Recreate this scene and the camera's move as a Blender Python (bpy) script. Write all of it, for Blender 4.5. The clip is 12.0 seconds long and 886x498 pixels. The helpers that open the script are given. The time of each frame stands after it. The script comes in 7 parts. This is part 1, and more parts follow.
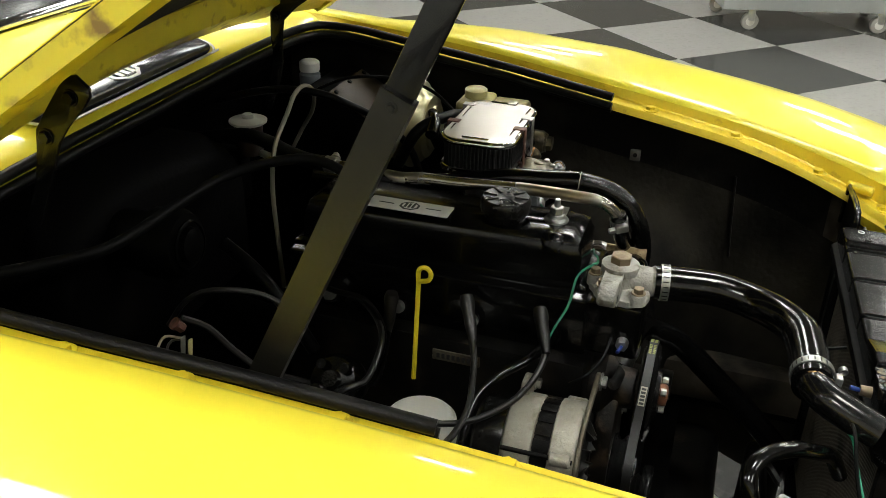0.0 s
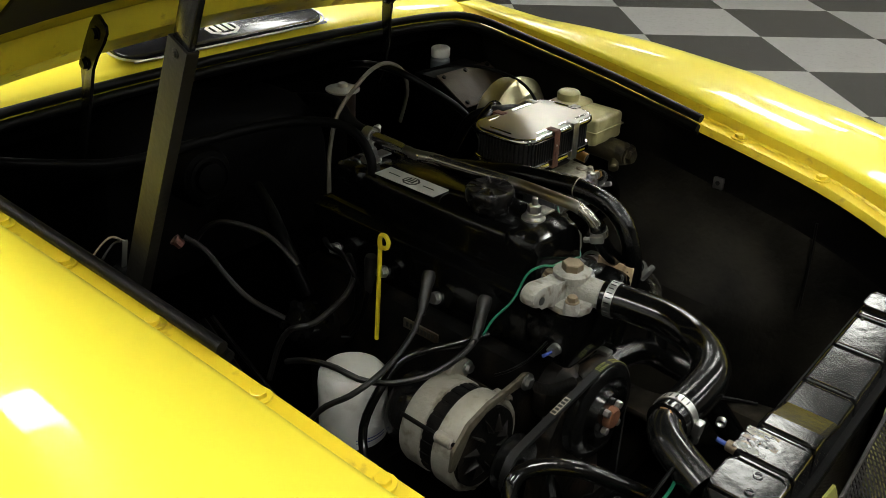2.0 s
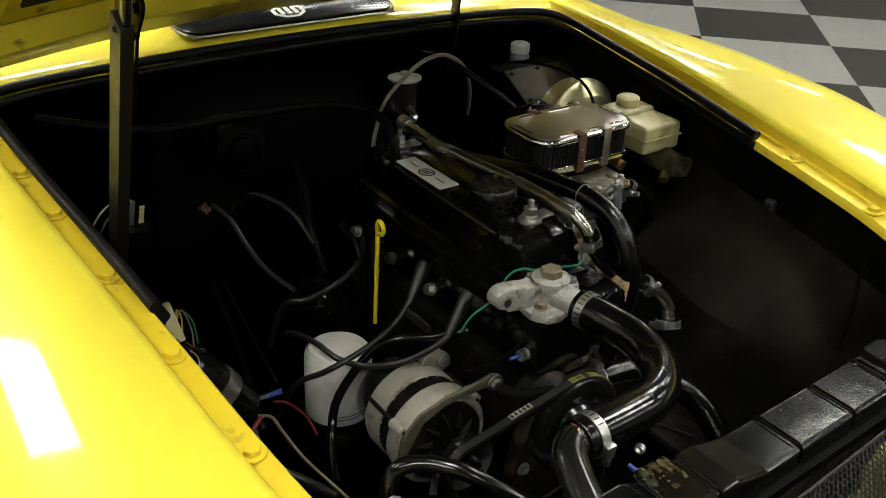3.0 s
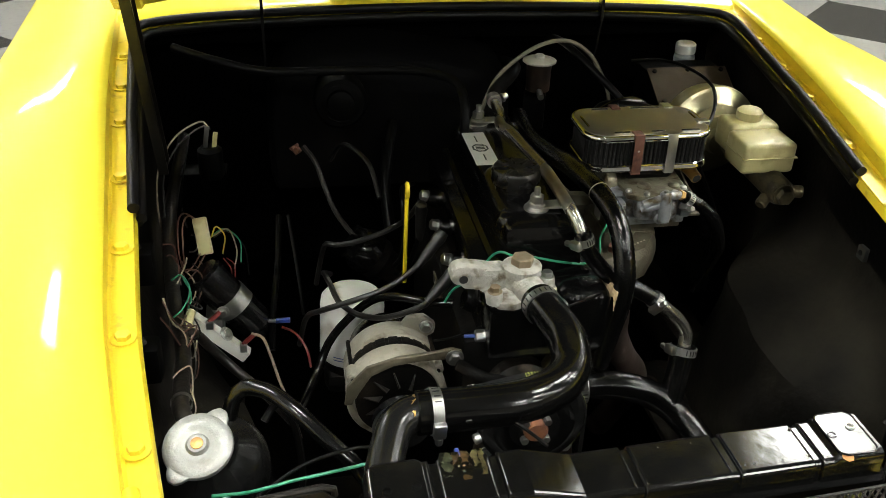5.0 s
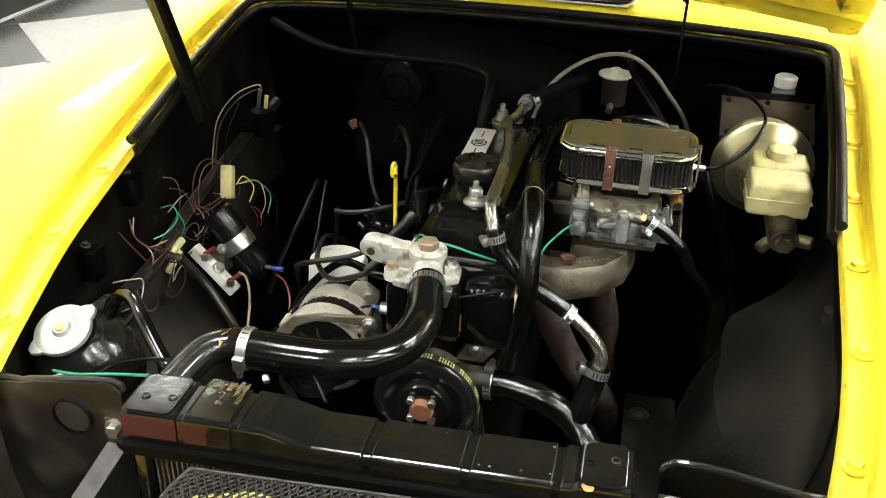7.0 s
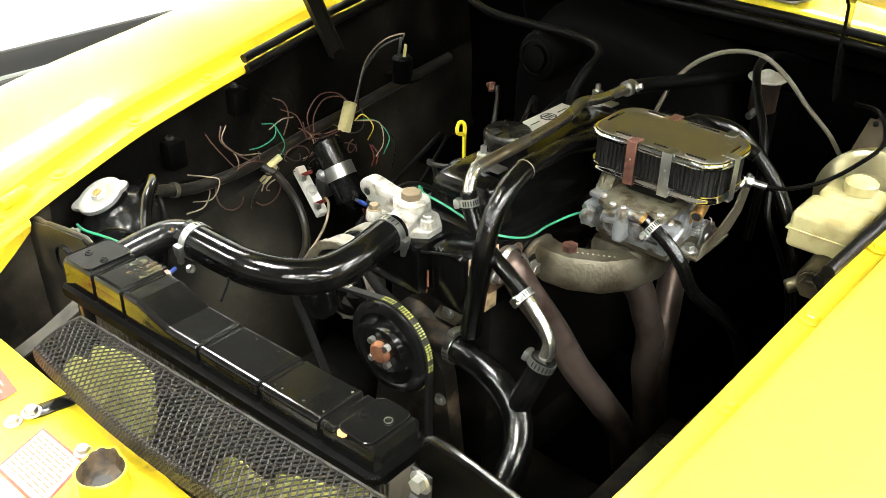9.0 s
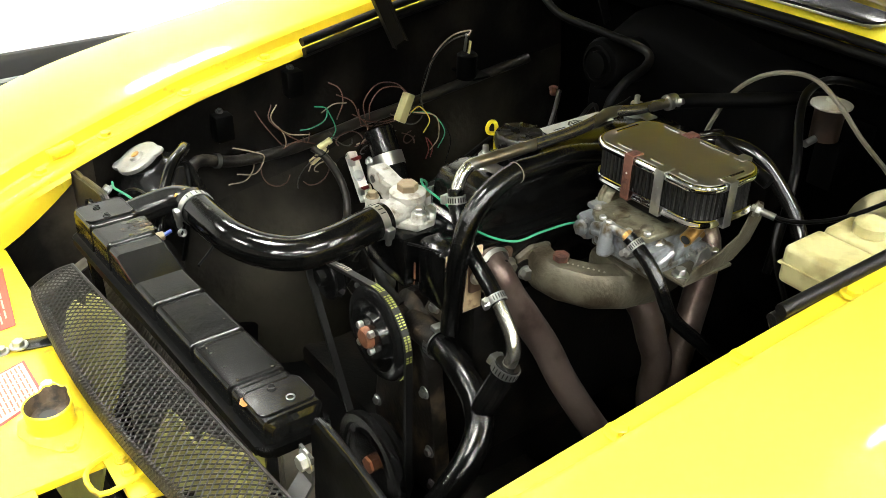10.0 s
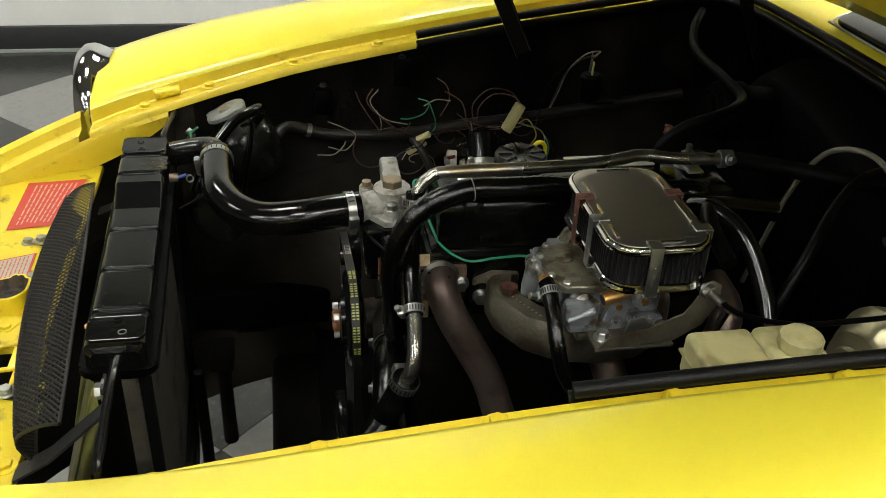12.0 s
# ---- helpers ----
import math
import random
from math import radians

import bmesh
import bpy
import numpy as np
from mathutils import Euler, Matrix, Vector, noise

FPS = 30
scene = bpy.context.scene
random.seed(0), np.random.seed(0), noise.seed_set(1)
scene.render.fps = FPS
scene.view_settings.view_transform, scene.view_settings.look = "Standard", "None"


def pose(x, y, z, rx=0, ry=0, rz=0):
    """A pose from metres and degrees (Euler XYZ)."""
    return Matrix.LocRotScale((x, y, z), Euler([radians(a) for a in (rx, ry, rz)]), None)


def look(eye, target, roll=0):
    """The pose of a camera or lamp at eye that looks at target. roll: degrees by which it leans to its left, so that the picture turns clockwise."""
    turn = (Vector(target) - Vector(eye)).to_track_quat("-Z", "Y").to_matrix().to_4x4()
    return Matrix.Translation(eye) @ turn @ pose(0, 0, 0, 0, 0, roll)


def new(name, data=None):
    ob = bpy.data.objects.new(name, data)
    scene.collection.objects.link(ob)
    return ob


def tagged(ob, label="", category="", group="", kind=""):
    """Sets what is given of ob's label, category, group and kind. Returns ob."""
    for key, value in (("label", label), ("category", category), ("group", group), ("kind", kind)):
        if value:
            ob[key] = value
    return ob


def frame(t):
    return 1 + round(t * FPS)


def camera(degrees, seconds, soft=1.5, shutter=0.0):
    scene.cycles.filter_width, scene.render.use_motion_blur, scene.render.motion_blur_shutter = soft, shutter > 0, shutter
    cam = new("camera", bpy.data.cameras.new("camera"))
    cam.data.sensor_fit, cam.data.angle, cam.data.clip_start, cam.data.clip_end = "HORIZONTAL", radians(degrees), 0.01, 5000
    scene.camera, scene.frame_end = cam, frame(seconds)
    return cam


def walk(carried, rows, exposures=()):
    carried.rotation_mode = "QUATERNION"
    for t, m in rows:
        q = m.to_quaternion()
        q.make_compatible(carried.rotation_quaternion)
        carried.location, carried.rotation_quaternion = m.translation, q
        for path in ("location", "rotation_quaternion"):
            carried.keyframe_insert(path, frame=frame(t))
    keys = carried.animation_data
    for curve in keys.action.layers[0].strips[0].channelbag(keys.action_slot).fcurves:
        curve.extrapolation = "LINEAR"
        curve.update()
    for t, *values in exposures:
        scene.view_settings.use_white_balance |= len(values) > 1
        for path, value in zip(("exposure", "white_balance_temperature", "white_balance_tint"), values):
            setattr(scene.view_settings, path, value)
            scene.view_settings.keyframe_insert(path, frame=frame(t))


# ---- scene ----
cam = camera(51.5, 12.0, soft=0.8)
PATH = [
    (0, (-1.084, -0.194, 1.463), (0.603, 0.344, 0.533), 1.4),
    (0.5, (-1.064, -0.315, 1.465), (0.565, 0.384, 0.538), 1.4),
    (1, (-1.025, -0.428, 1.462), (0.522, 0.437, 0.534), 1.8),
    (1.5, (-0.974, -0.537, 1.464), (0.477, 0.478, 0.535), 2.0),
    (2, (-0.903, -0.649, 1.465), (0.429, 0.517, 0.535), 2.1),
    (2.5, (-0.817, -0.742, 1.473), (0.365, 0.565, 0.527), 2.2),
    (3, (-0.711, -0.827, 1.476), (0.312, 0.601, 0.521), 2.1),
    (3.2, (-0.67, -0.853, 1.478), (0.292, 0.611, 0.513), 2.1),
    (4.8, (-0.341, -1.016, 1.471), (0.071, 0.673, 0.483), 1.9),
    (5, (-0.297, -1.035, 1.474), (0.027, 0.672, 0.484), 1.9),
    (5.5, (-0.197, -1.068, 1.479), (-0.035, 0.666, 0.495), 1.9),
    (6, (-0.069, -1.089, 1.478), (-0.074, 0.656, 0.502), 1.8),
    (6.5, (0.071, -1.098, 1.477), (-0.109, 0.638, 0.499), 1.7),
    (7, (0.216, -1.093, 1.476), (-0.153, 0.611, 0.496), 1.7),
    (7.2, (0.282, -1.084, 1.476), (-0.176, 0.595, 0.492), 1.6),
    (8.8, (0.672, -0.909, 1.459), (-0.373, 0.459, 0.441), 0.8),
    (9, (0.711, -0.875, 1.457), (-0.415, 0.426, 0.438), 0.9),
    (9.5, (0.808, -0.789, 1.456), (-0.463, 0.369, 0.434), 1.0),
    (10, (0.879, -0.699, 1.455), (-0.504, 0.322, 0.432), 1.2),
    (10.5, (0.947, -0.59, 1.455), (-0.547, 0.256, 0.428), 1.3),
    (11, (1.0, -0.464, 1.454), (-0.584, 0.19, 0.423), 1.5),
    (11.5, (1.039, -0.341, 1.453), (-0.609, 0.129, 0.423), 1.9),
    (12, (1.06, -0.223, 1.45), (-0.632, 0.089, 0.431), 2.3),
]
walk(cam, [(t, look(eye, target, roll)) for t, eye, target, roll in PATH], exposures=[(0.0, -0.25), (2.5, -0.5), (3.2, -0.35), (5.0, 0.30), (6.5, 0.92), (7.2, 1.26), (9.0, 1.56), (9.5, 1.46), (10.5, 0.60), (11.5, -0.35), (12.0, -0.5)])

# ---- world and light ----
world = bpy.data.worlds.new("showroom_world")
scene.world = world
world.use_nodes = True
world.node_tree.nodes["Background"].inputs[0].default_value = (0.9, 0.95, 1.0, 1)
world.node_tree.nodes["Background"].inputs[1].default_value = 0.005
LAMP_POWER = 46.0

# ---- materials ----


def mat(name, color, rough=0.5, metal=0.0, var=0.12, scale=40.0, bump=0.0, bscale=300.0, coat=0.0, stain=None, stain_amount=0.0, stain_scale=9.0, rvar=0.12, spec=0.5, trans=0.0, coat_rough=0.04, stain_soft=0.0):
    """A surface: base colour varied by fine grain and broad patches, an optional stain, uneven gloss and fine relief."""
    m = bpy.data.materials.new(name)
    m.use_nodes = True
    nt = m.node_tree
    b = nt.nodes["Principled BSDF"]
    co = nt.nodes.new("ShaderNodeTexCoord")
    fine = nt.nodes.new("ShaderNodeTexNoise")
    fine.inputs["Scale"].default_value, fine.inputs["Detail"].default_value = scale, 6
    broad = nt.nodes.new("ShaderNodeTexNoise")
    broad.inputs["Scale"].default_value, broad.inputs["Detail"].default_value = stain_scale, 5
    for n in (fine, broad):
        nt.links.new(co.outputs["Object"], n.inputs["Vector"])
    ramp = nt.nodes.new("ShaderNodeMix")
    ramp.data_type = "RGBA"
    c = Vector(color)
    ramp.inputs[6].default_value = (*(c * (1 - var)), 1)
    ramp.inputs[7].default_value = (*[min(1, v * (1 + var)) for v in c], 1)
    nt.links.new(fine.outputs["Fac"], ramp.inputs[0])
    out = ramp.outputs[2]
    if stain:
        edge = nt.nodes.new("ShaderNodeMapRange")
        edge.inputs[1].default_value, edge.inputs[2].default_value = 0.66 - 0.35 * stain_amount, 0.78 - 0.25 * stain_amount
        if stain_soft:
            edge.inputs[1].default_value, edge.inputs[2].default_value = 0.72 - 0.3 * stain_amount - stain_soft, 0.72 - 0.3 * stain_amount + stain_soft
        nt.links.new(broad.outputs["Fac"], edge.inputs[0])
        two = nt.nodes.new("ShaderNodeMix")
        two.data_type = "RGBA"
        two.inputs[7].default_value = (*stain, 1)
        nt.links.new(edge.outputs[0], two.inputs[0])
        nt.links.new(out, two.inputs[6])
        out = two.outputs[2]
    nt.links.new(out, b.inputs["Base Color"])
    rr = nt.nodes.new("ShaderNodeMapRange")
    rr.inputs[3].default_value, rr.inputs[4].default_value = max(0.02, rough - rvar), min(1, rough + rvar)
    nt.links.new(broad.outputs["Fac"], rr.inputs[0])
    nt.links.new(rr.outputs[0], b.inputs["Roughness"])
    b.inputs["Metallic"].default_value = metal
    b.inputs["Specular IOR Level"].default_value = spec
    b.inputs["Coat Weight"].default_value = coat
    b.inputs["Coat Roughness"].default_value = coat_rough
    b.inputs["Transmission Weight"].default_value = trans
    if bump:
        grain = nt.nodes.new("ShaderNodeTexNoise")
        grain.inputs["Scale"].default_value, grain.inputs["Detail"].default_value = bscale, 4
        nt.links.new(co.outputs["Object"], grain.inputs["Vector"])
        bp = nt.nodes.new("ShaderNodeBump")
        bp.inputs["Strength"].default_value, bp.inputs["Distance"].default_value = bump, 0.002
        nt.links.new(grain.outputs["Fac"], bp.inputs["Height"])
        nt.links.new(bp.outputs["Normal"], b.inputs["Normal"])
    return m


def glow(name, color, strength):
    m = bpy.data.materials.new(name)
    m.use_nodes = True
    nt = m.node_tree
    nt.nodes.remove(nt.nodes["Principled BSDF"])
    e = nt.nodes.new("ShaderNodeEmission")
    e.inputs[0].default_value, e.inputs[1].default_value = (*color, 1), strength
    nt.links.new(e.outputs[0], nt.nodes["Material Output"].inputs[0])
    return m


YELLOW = mat("yellow_body_paint", (0.86, 0.72, 0.052), 0.36, 0, 0.03, 14, 0.04, 90, coat=0.6, rvar=0.04, coat_rough=0.06, spec=0.22)
# Deeper than the wing yellow: recess shade is in the base, wear in the stain.
YELLOW_LEDGE = mat("yellow_ledge_shade_and_wear", (0.76, 0.57, 0.026), 0.38, 0, 0.06, 30, 0.10, 160, coat=0.25, stain=(0.42, 0.26, 0.03), stain_amount=0.07, stain_scale=34)
YELLOW_IN = mat("yellow_paint_worn", (0.76, 0.57, 0.02), 0.42, 0, 0.08, 30, 0.12, 160, coat=0.2, stain=(0.16, 0.08, 0.02), stain_amount=0.22, stain_scale=26)
YELLOW_DULL = mat("yellow_underside_paint", (0.66, 0.54, 0.03), 0.40, 0, 0.14, 24, 0.25, 70, coat=0.15, stain=(0.20, 0.12, 0.025), stain_amount=0.24, stain_scale=30)
BLACK = mat("black_gloss_paint", (0.005, 0.005, 0.005), 0.22, 0, 0.3, 60, 0.05, 200, coat=0.2, stain=(0.010, 0.009, 0.008), stain_amount=0.25, rvar=0.08, spec=0.3)
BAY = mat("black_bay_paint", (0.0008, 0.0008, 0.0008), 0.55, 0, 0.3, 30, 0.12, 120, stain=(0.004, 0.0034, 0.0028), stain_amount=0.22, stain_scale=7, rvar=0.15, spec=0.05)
# Near-zero black: shade at the back of the bay is put into the colour.
DEEP = mat("shade_black_bulkhead", (0.0004, 0.0004, 0.0004), 0.9, 0, 0.4, 40, 0.15, 120, stain=(0.0018, 0.0016, 0.0014), stain_amount=0.2, stain_scale=8, rvar=0.08, spec=0.02)
ARCH = mat("dust_covered_arch_paint", (0.0012, 0.0011, 0.001), 0.6, 0, 0.8, 26, 0.5, 90, stain=(0.011, 0.0095, 0.0075), stain_amount=0.5, stain_scale=9.0, rvar=0.12, spec=0.1, stain_soft=0.12)
ARCH_DUST = mat("dust_caked_arch_paint", (0.003, 0.0027, 0.0022), 0.7, 0, 0.7, 90, 0.6, 90, stain=(0.031, 0.0275, 0.0205), stain_amount=0.54, stain_scale=5.0, rvar=0.1, spec=0.1, stain_soft=0.17)
ROAD_DIRT = mat("road_dirt_on_black", (0.004, 0.0036, 0.003), 0.7, 0, 0.6, 50, 0.6, 120, stain=(0.055, 0.046, 0.034), stain_amount=0.55, stain_scale=9, spec=0.12, stain_soft=0.16)
DIRTY_IRON = mat("dirty_brown_iron", (0.008, 0.0065, 0.005), 0.5, 0.1, 0.5, 60, 0.5, 200, stain=(0.060, 0.043, 0.027), stain_amount=0.42, stain_scale=32, spec=0.25)
ENAMEL = mat("black_engine_enamel", (0.002, 0.002, 0.002), 0.18, 0, 0.3, 60, 0.10, 160, coat=0.15, rvar=0.08, spec=0.3)
GRIME = mat("grimy_black_iron", (0.0016, 0.0015, 0.0013), 0.62, 0, 0.4, 50, 0.4, 200, stain=(0.010, 0.0075, 0.005), stain_amount=0.4, stain_scale=20, spec=0.12)
RUBBER = mat("black_rubber", (0.0022, 0.0022, 0.0022), 0.13, 0, 0.3, 70, 0.08, 300, stain=(0.006, 0.0055, 0.005), stain_amount=0.3, stain_scale=24, rvar=0.06, spec=0.40)
SEAL = mat("black_rubber_seal", (0.004, 0.0039, 0.0039), 0.45, 0, 0.25, 60, 0.25, 400, stain=(0.012, 0.0105, 0.0095), stain_amount=0.2, spec=0.2)
CORD = mat("corded_rubber_hose", (0.0016, 0.0016, 0.0016), 0.14, 0, 0.3, 120, 0.22, 380, rvar=0.06, spec=0.42)
CHROME = mat("chrome", (0.72, 0.72, 0.72), 0.07, 1, 0.04, 30, 0, 0, rvar=0.05)
LID = mat("satin_chrome_lid", (0.50, 0.47, 0.43), 0.33, 1, 0.05, 30, 0.0, 90, rvar=0.02)
STEEL = mat("zinc_plated_steel", (0.44, 0.44, 0.42), 0.34, 1, 0.12, 80, 0.1, 300, rvar=0.1)
PIPE = mat("plated_pipe", (0.30, 0.285, 0.245), 0.26, 0.95, 0.12, 40, 0.1, 200, stain=(0.25, 0.20, 0.12), stain_amount=0.15)
ALU = mat("cast_aluminium", (0.31, 0.288, 0.24), 0.5, 0.4, 0.22, 60, 0.5, 240, stain=(0.13, 0.105, 0.07), stain_amount=0.38, stain_scale=34)
CAP_ALU = mat("blasted_cap_metal", (0.26, 0.26, 0.245), 0.42, 0.5, 0.10, 60, 0.25, 300, stain=(0.22, 0.21, 0.19), stain_amount=0.3, stain_scale=40)
WHITE_RUST = mat("corroded_thermostat_alloy", (0.30, 0.29, 0.262), 0.62, 0.3, 0.35, 70, 0.9, 200, stain=(0.12, 0.098, 0.068), stain_amount=0.42, stain_scale=55)
CUP_IN = mat("rusty_cup_lining", (0.06, 0.038, 0.02), 0.6, 0.2, 0.4, 60, 0.5, 200, stain=(0.012, 0.009, 0.006), stain_amount=0.55, stain_scale=70)
ALU_D = mat("stained_cast_aluminium", (0.105, 0.094, 0.066), 0.48, 0.45, 0.3, 50, 0.5, 220, stain=(0.045, 0.033, 0.02), stain_amount=0.5, stain_scale=22)
CARB = mat("carburettor_alloy", (0.30, 0.315, 0.335), 0.34, 0.6, 0.3, 70, 0.35, 260, stain=(0.07, 0.05, 0.022), stain_amount=0.48, stain_scale=48)
CARB_TAN = mat("fuel_stained_alloy", (0.165, 0.155, 0.110), 0.36, 0.55, 0.4, 70, 0.4, 260, stain=(0.045, 0.03, 0.013), stain_amount=0.5, stain_scale=55)
PLEAT = mat("dark_filter_gauze", (0.0045, 0.0043, 0.0042), 0.62, 0, 0.3, 160, 0.3, 500, spec=0.25)
CAP_PLASTIC = mat("black_cap_plastic", (0.0032, 0.003, 0.0028), 0.28, 0, 0.3, 60, 0.3, 200, stain=(0.009, 0.0078, 0.0065), stain_amount=0.4, stain_scale=40, spec=0.35)
EXH = mat("heat_stained_exhaust", (0.120, 0.090, 0.077), 0.36, 0.7, 0.25, 30, 0.25, 120, stain=(0.055, 0.034, 0.028), stain_amount=0.45, stain_scale=18)
RUST_CLIP = mat("rusted_clip_steel", (0.12, 0.05, 0.034), 0.6, 0.3, 0.35, 70, 0.4, 260, stain=(0.05, 0.022, 0.016), stain_amount=0.4, stain_scale=60)
MASTER = mat("stained_master_cylinder", (0.13, 0.11, 0.065), 0.36, 0.6, 0.3, 60, 0.4, 200, stain=(0.03, 0.024, 0.014), stain_amount=0.5, stain_scale=30)
RUST = mat("rusty_steel", (0.18, 0.07, 0.032), 0.75, 0.1, 0.35, 70, 0.5, 260, stain=(0.10, 0.035, 0.02), stain_amount=0.4, stain_scale=40)
BRASS = mat("dull_brass", (0.48, 0.28, 0.09), 0.36, 0.9, 0.15, 60, 0.15, 200, stain=(0.2, 0.10, 0.04), stain_amount=0.3, stain_scale=50)
BRONZE = mat("tarnished_cap_nut", (0.23, 0.18, 0.12), 0.5, 0.7, 0.2, 60, 0.3, 220)
WHITE_P = mat("white_plastic", (0.62, 0.61, 0.57), 0.4, 0, 0.05, 40, 0.05, 200, stain=(0.45, 0.42, 0.36), stain_amount=0.15)
CREAM = mat("yellowed_plastic", (0.47, 0.425, 0.21), 0.34, 0, 0.12, 30, 0.15, 120, stain=(0.27, 0.23, 0.095), stain_amount=0.45, stain_scale=22)
GOLD = mat("gold_passivated_steel", (0.48, 0.44, 0.27), 0.3, 0.85, 0.15, 30, 0.1, 160, stain=(0.3, 0.27, 0.16), stain_amount=0.3)
PAPER = mat("filter_canister_paint", (0.66, 0.65, 0.61), 0.42, 0, 0.06, 40, 0.08, 200, stain=(0.40, 0.37, 0.32), stain_amount=0.2, stain_scale=20)
YSTICK = mat("yellow_dipstick_paint", (0.72, 0.56, 0.02), 0.4, 0, 0.1, 60, 0.1, 200)
GUNMETAL = mat("grey_prop_paint", (0.008, 0.0074, 0.0058), 0.36, 0.0, 0.25, 30, 0.2, 160, stain=(0.028, 0.024, 0.018), stain_amount=0.4, spec=0.35)
PLATE = mat("brushed_name_plate", (0.66, 0.66, 0.64), 0.4, 0.4, 0.05, 90)
INK = mat("black_ink", (0.012, 0.012, 0.012), 0.5)
VENT = mat("black_grille_trim", (0.008, 0.008, 0.010), 0.2, 0, 0.2, 20, 0.05, 60, coat=0.1, spec=0.3)
EMBLEM = mat("white_emblem", (0.8, 0.8, 0.78), 0.4)
TAPE = mat("harness_tape", (0.007, 0.006, 0.005), 0.42, 0, 0.3, 90, 0.5, 200, stain=(0.022, 0.018, 0.013), stain_amount=0.35, stain_scale=30)
WIRE = {
    "black": mat("black_wire", (0.0016, 0.0016, 0.0016), 0.36, spec=0.09),
    "grey": mat("grey_lead", (0.012, 0.0112, 0.010), 0.42, stain=(0.010, 0.009, 0.008), stain_amount=0.5, stain_scale=30),
    "lead": mat("grey_ignition_lead", (0.0075, 0.007, 0.0064), 0.4, stain=(0.009, 0.0085, 0.0075), stain_amount=0.35, stain_scale=30),
    "green": mat("green_wire", (0.015, 0.19, 0.10), 0.4),
    "white": mat("dirty_white_wire", (0.25, 0.20, 0.14), 0.5, stain=(0.13, 0.10, 0.06), stain_amount=0.4, stain_scale=60),
    "red": mat("red_wire", (0.13, 0.010, 0.008), 0.4),
    "brown": mat("brown_wire", (0.070, 0.028, 0.019), 0.5),
    "yellow": mat("yellow_wire", (0.55, 0.42, 0.04), 0.5),
    "blue": mat("blue_wire", (0.018, 0.045, 0.22), 0.4),
    "tan": mat("clear_vacuum_hose", (0.155, 0.147, 0.11), 0.35, 0, 0.15, 40, 0, 0, stain=(0.18, 0.15, 0.10), stain_amount=0.35, stain_scale=20),
}
WIRE["gloss"] = RUBBER
WIRE["dull"] = mat("dull_black_hose", (0.0016, 0.0016, 0.0016), 0.55, spec=0.08)
PINK_INK = mat("faded_red_print", (0.50, 0.085, 0.05), 0.5)
PALE_INK = mat("pale_print", (0.68, 0.36, 0.28), 0.5)
RED_TAG = mat("red_label_paper", (0.55, 0.05, 0.03), 0.5, 0, 0.06, 60)
BAFFLE = mat("pale_olive_baffle_paint", (0.31, 0.305, 0.08), 0.5, 0, 0.15, 30, 0.2, 120, stain=(0.24, 0.22, 0.05), stain_amount=0.4, stain_scale=16)
WHITE_TAG = mat("white_label_paper", (0.42, 0.36, 0.30), 0.5, 0, 0.05, 60, stain=(0.5, 0.42, 0.3), stain_amount=0.2)
PAD = mat("black_felt_pad", (0.004, 0.004, 0.004), 0.85, 0, 0.3, 200, 0.5, 400)
BELT = mat("fan_belt_rubber", (0.0032, 0.0032, 0.0032), 0.5, 0, 0.2, 90, 0.2, 300)
BELT_INK = mat("yellow_belt_print", (0.42, 0.42, 0.10), 0.5)
GAUZE = mat("black_mesh_metal", (0.013, 0.0115, 0.0105), 0.5, 0, 0.3, 90, 0.2, 300, stain=(0.022, 0.019, 0.016), stain_amount=0.3, spec=0.3)
LIGHT_TILE = mat("pale_vinyl_tile", (0.24, 0.235, 0.225), 0.24, 0, 0.05, 60, 0.03, 20, rvar=0.05, stain=(0.215, 0.21, 0.20), stain_amount=0.4, stain_scale=40)
DARK_TILE = mat("dark_marbled_vinyl_tile", (0.030, 0.030, 0.029), 0.22, 0, 0.4, 60, 0.03, 20, rvar=0.05, stain=(0.060, 0.060, 0.057), stain_amount=0.28, stain_scale=46)
FAR_WALL = mat("taupe_wall_paint", (0.16, 0.145, 0.125), 0.6, 0, 0.02, 20, 0.1, 120)
WALL = mat("white_wall_paint", (0.78, 0.78, 0.77), 0.6, 0, 0.02, 20, 0.1, 120)
BAND = mat("black_wall_base", (0.02, 0.02, 0.022), 0.5, 0, 0.1, 20)
CEIL = mat("dark_ceiling_paint", (0.17, 0.163, 0.15), 0.8, 0, 0.04, 60, 0.2, 200)
CABINET = mat("grey_cabinet_paint", (0.30, 0.31, 0.30), 0.35, 0, 0.05, 20)
CASTER = mat("grey_caster_rubber", (0.30, 0.29, 0.26), 0.5, 0, 0.1, 60)
LAMP = glow("lamp_diffuser_glow", (0.975, 0.985, 0.905), LAMP_POWER)

# ---- building helpers ----
WORLD = {}


def thing(name, label, category, at, group="", kind=""):
    e = new(name)
    e.empty_display_size = 0.03
    e.location = at
    WORLD[e] = Matrix.Translation(at)
    return tagged(e, label, category, group, kind)


def finish(bm, name, material, flat=False):
    me = bpy.data.meshes.new(name)
    bmesh.ops.recalc_face_normals(bm, faces=bm.faces)
    bm.to_mesh(me)
    bm.free()
    me.materials.append(material)
    if not flat:
        me.polygons.foreach_set("use_smooth", [True] * len(me.polygons))
        me.set_sharp_from_angle(angle=radians(38))
    return me


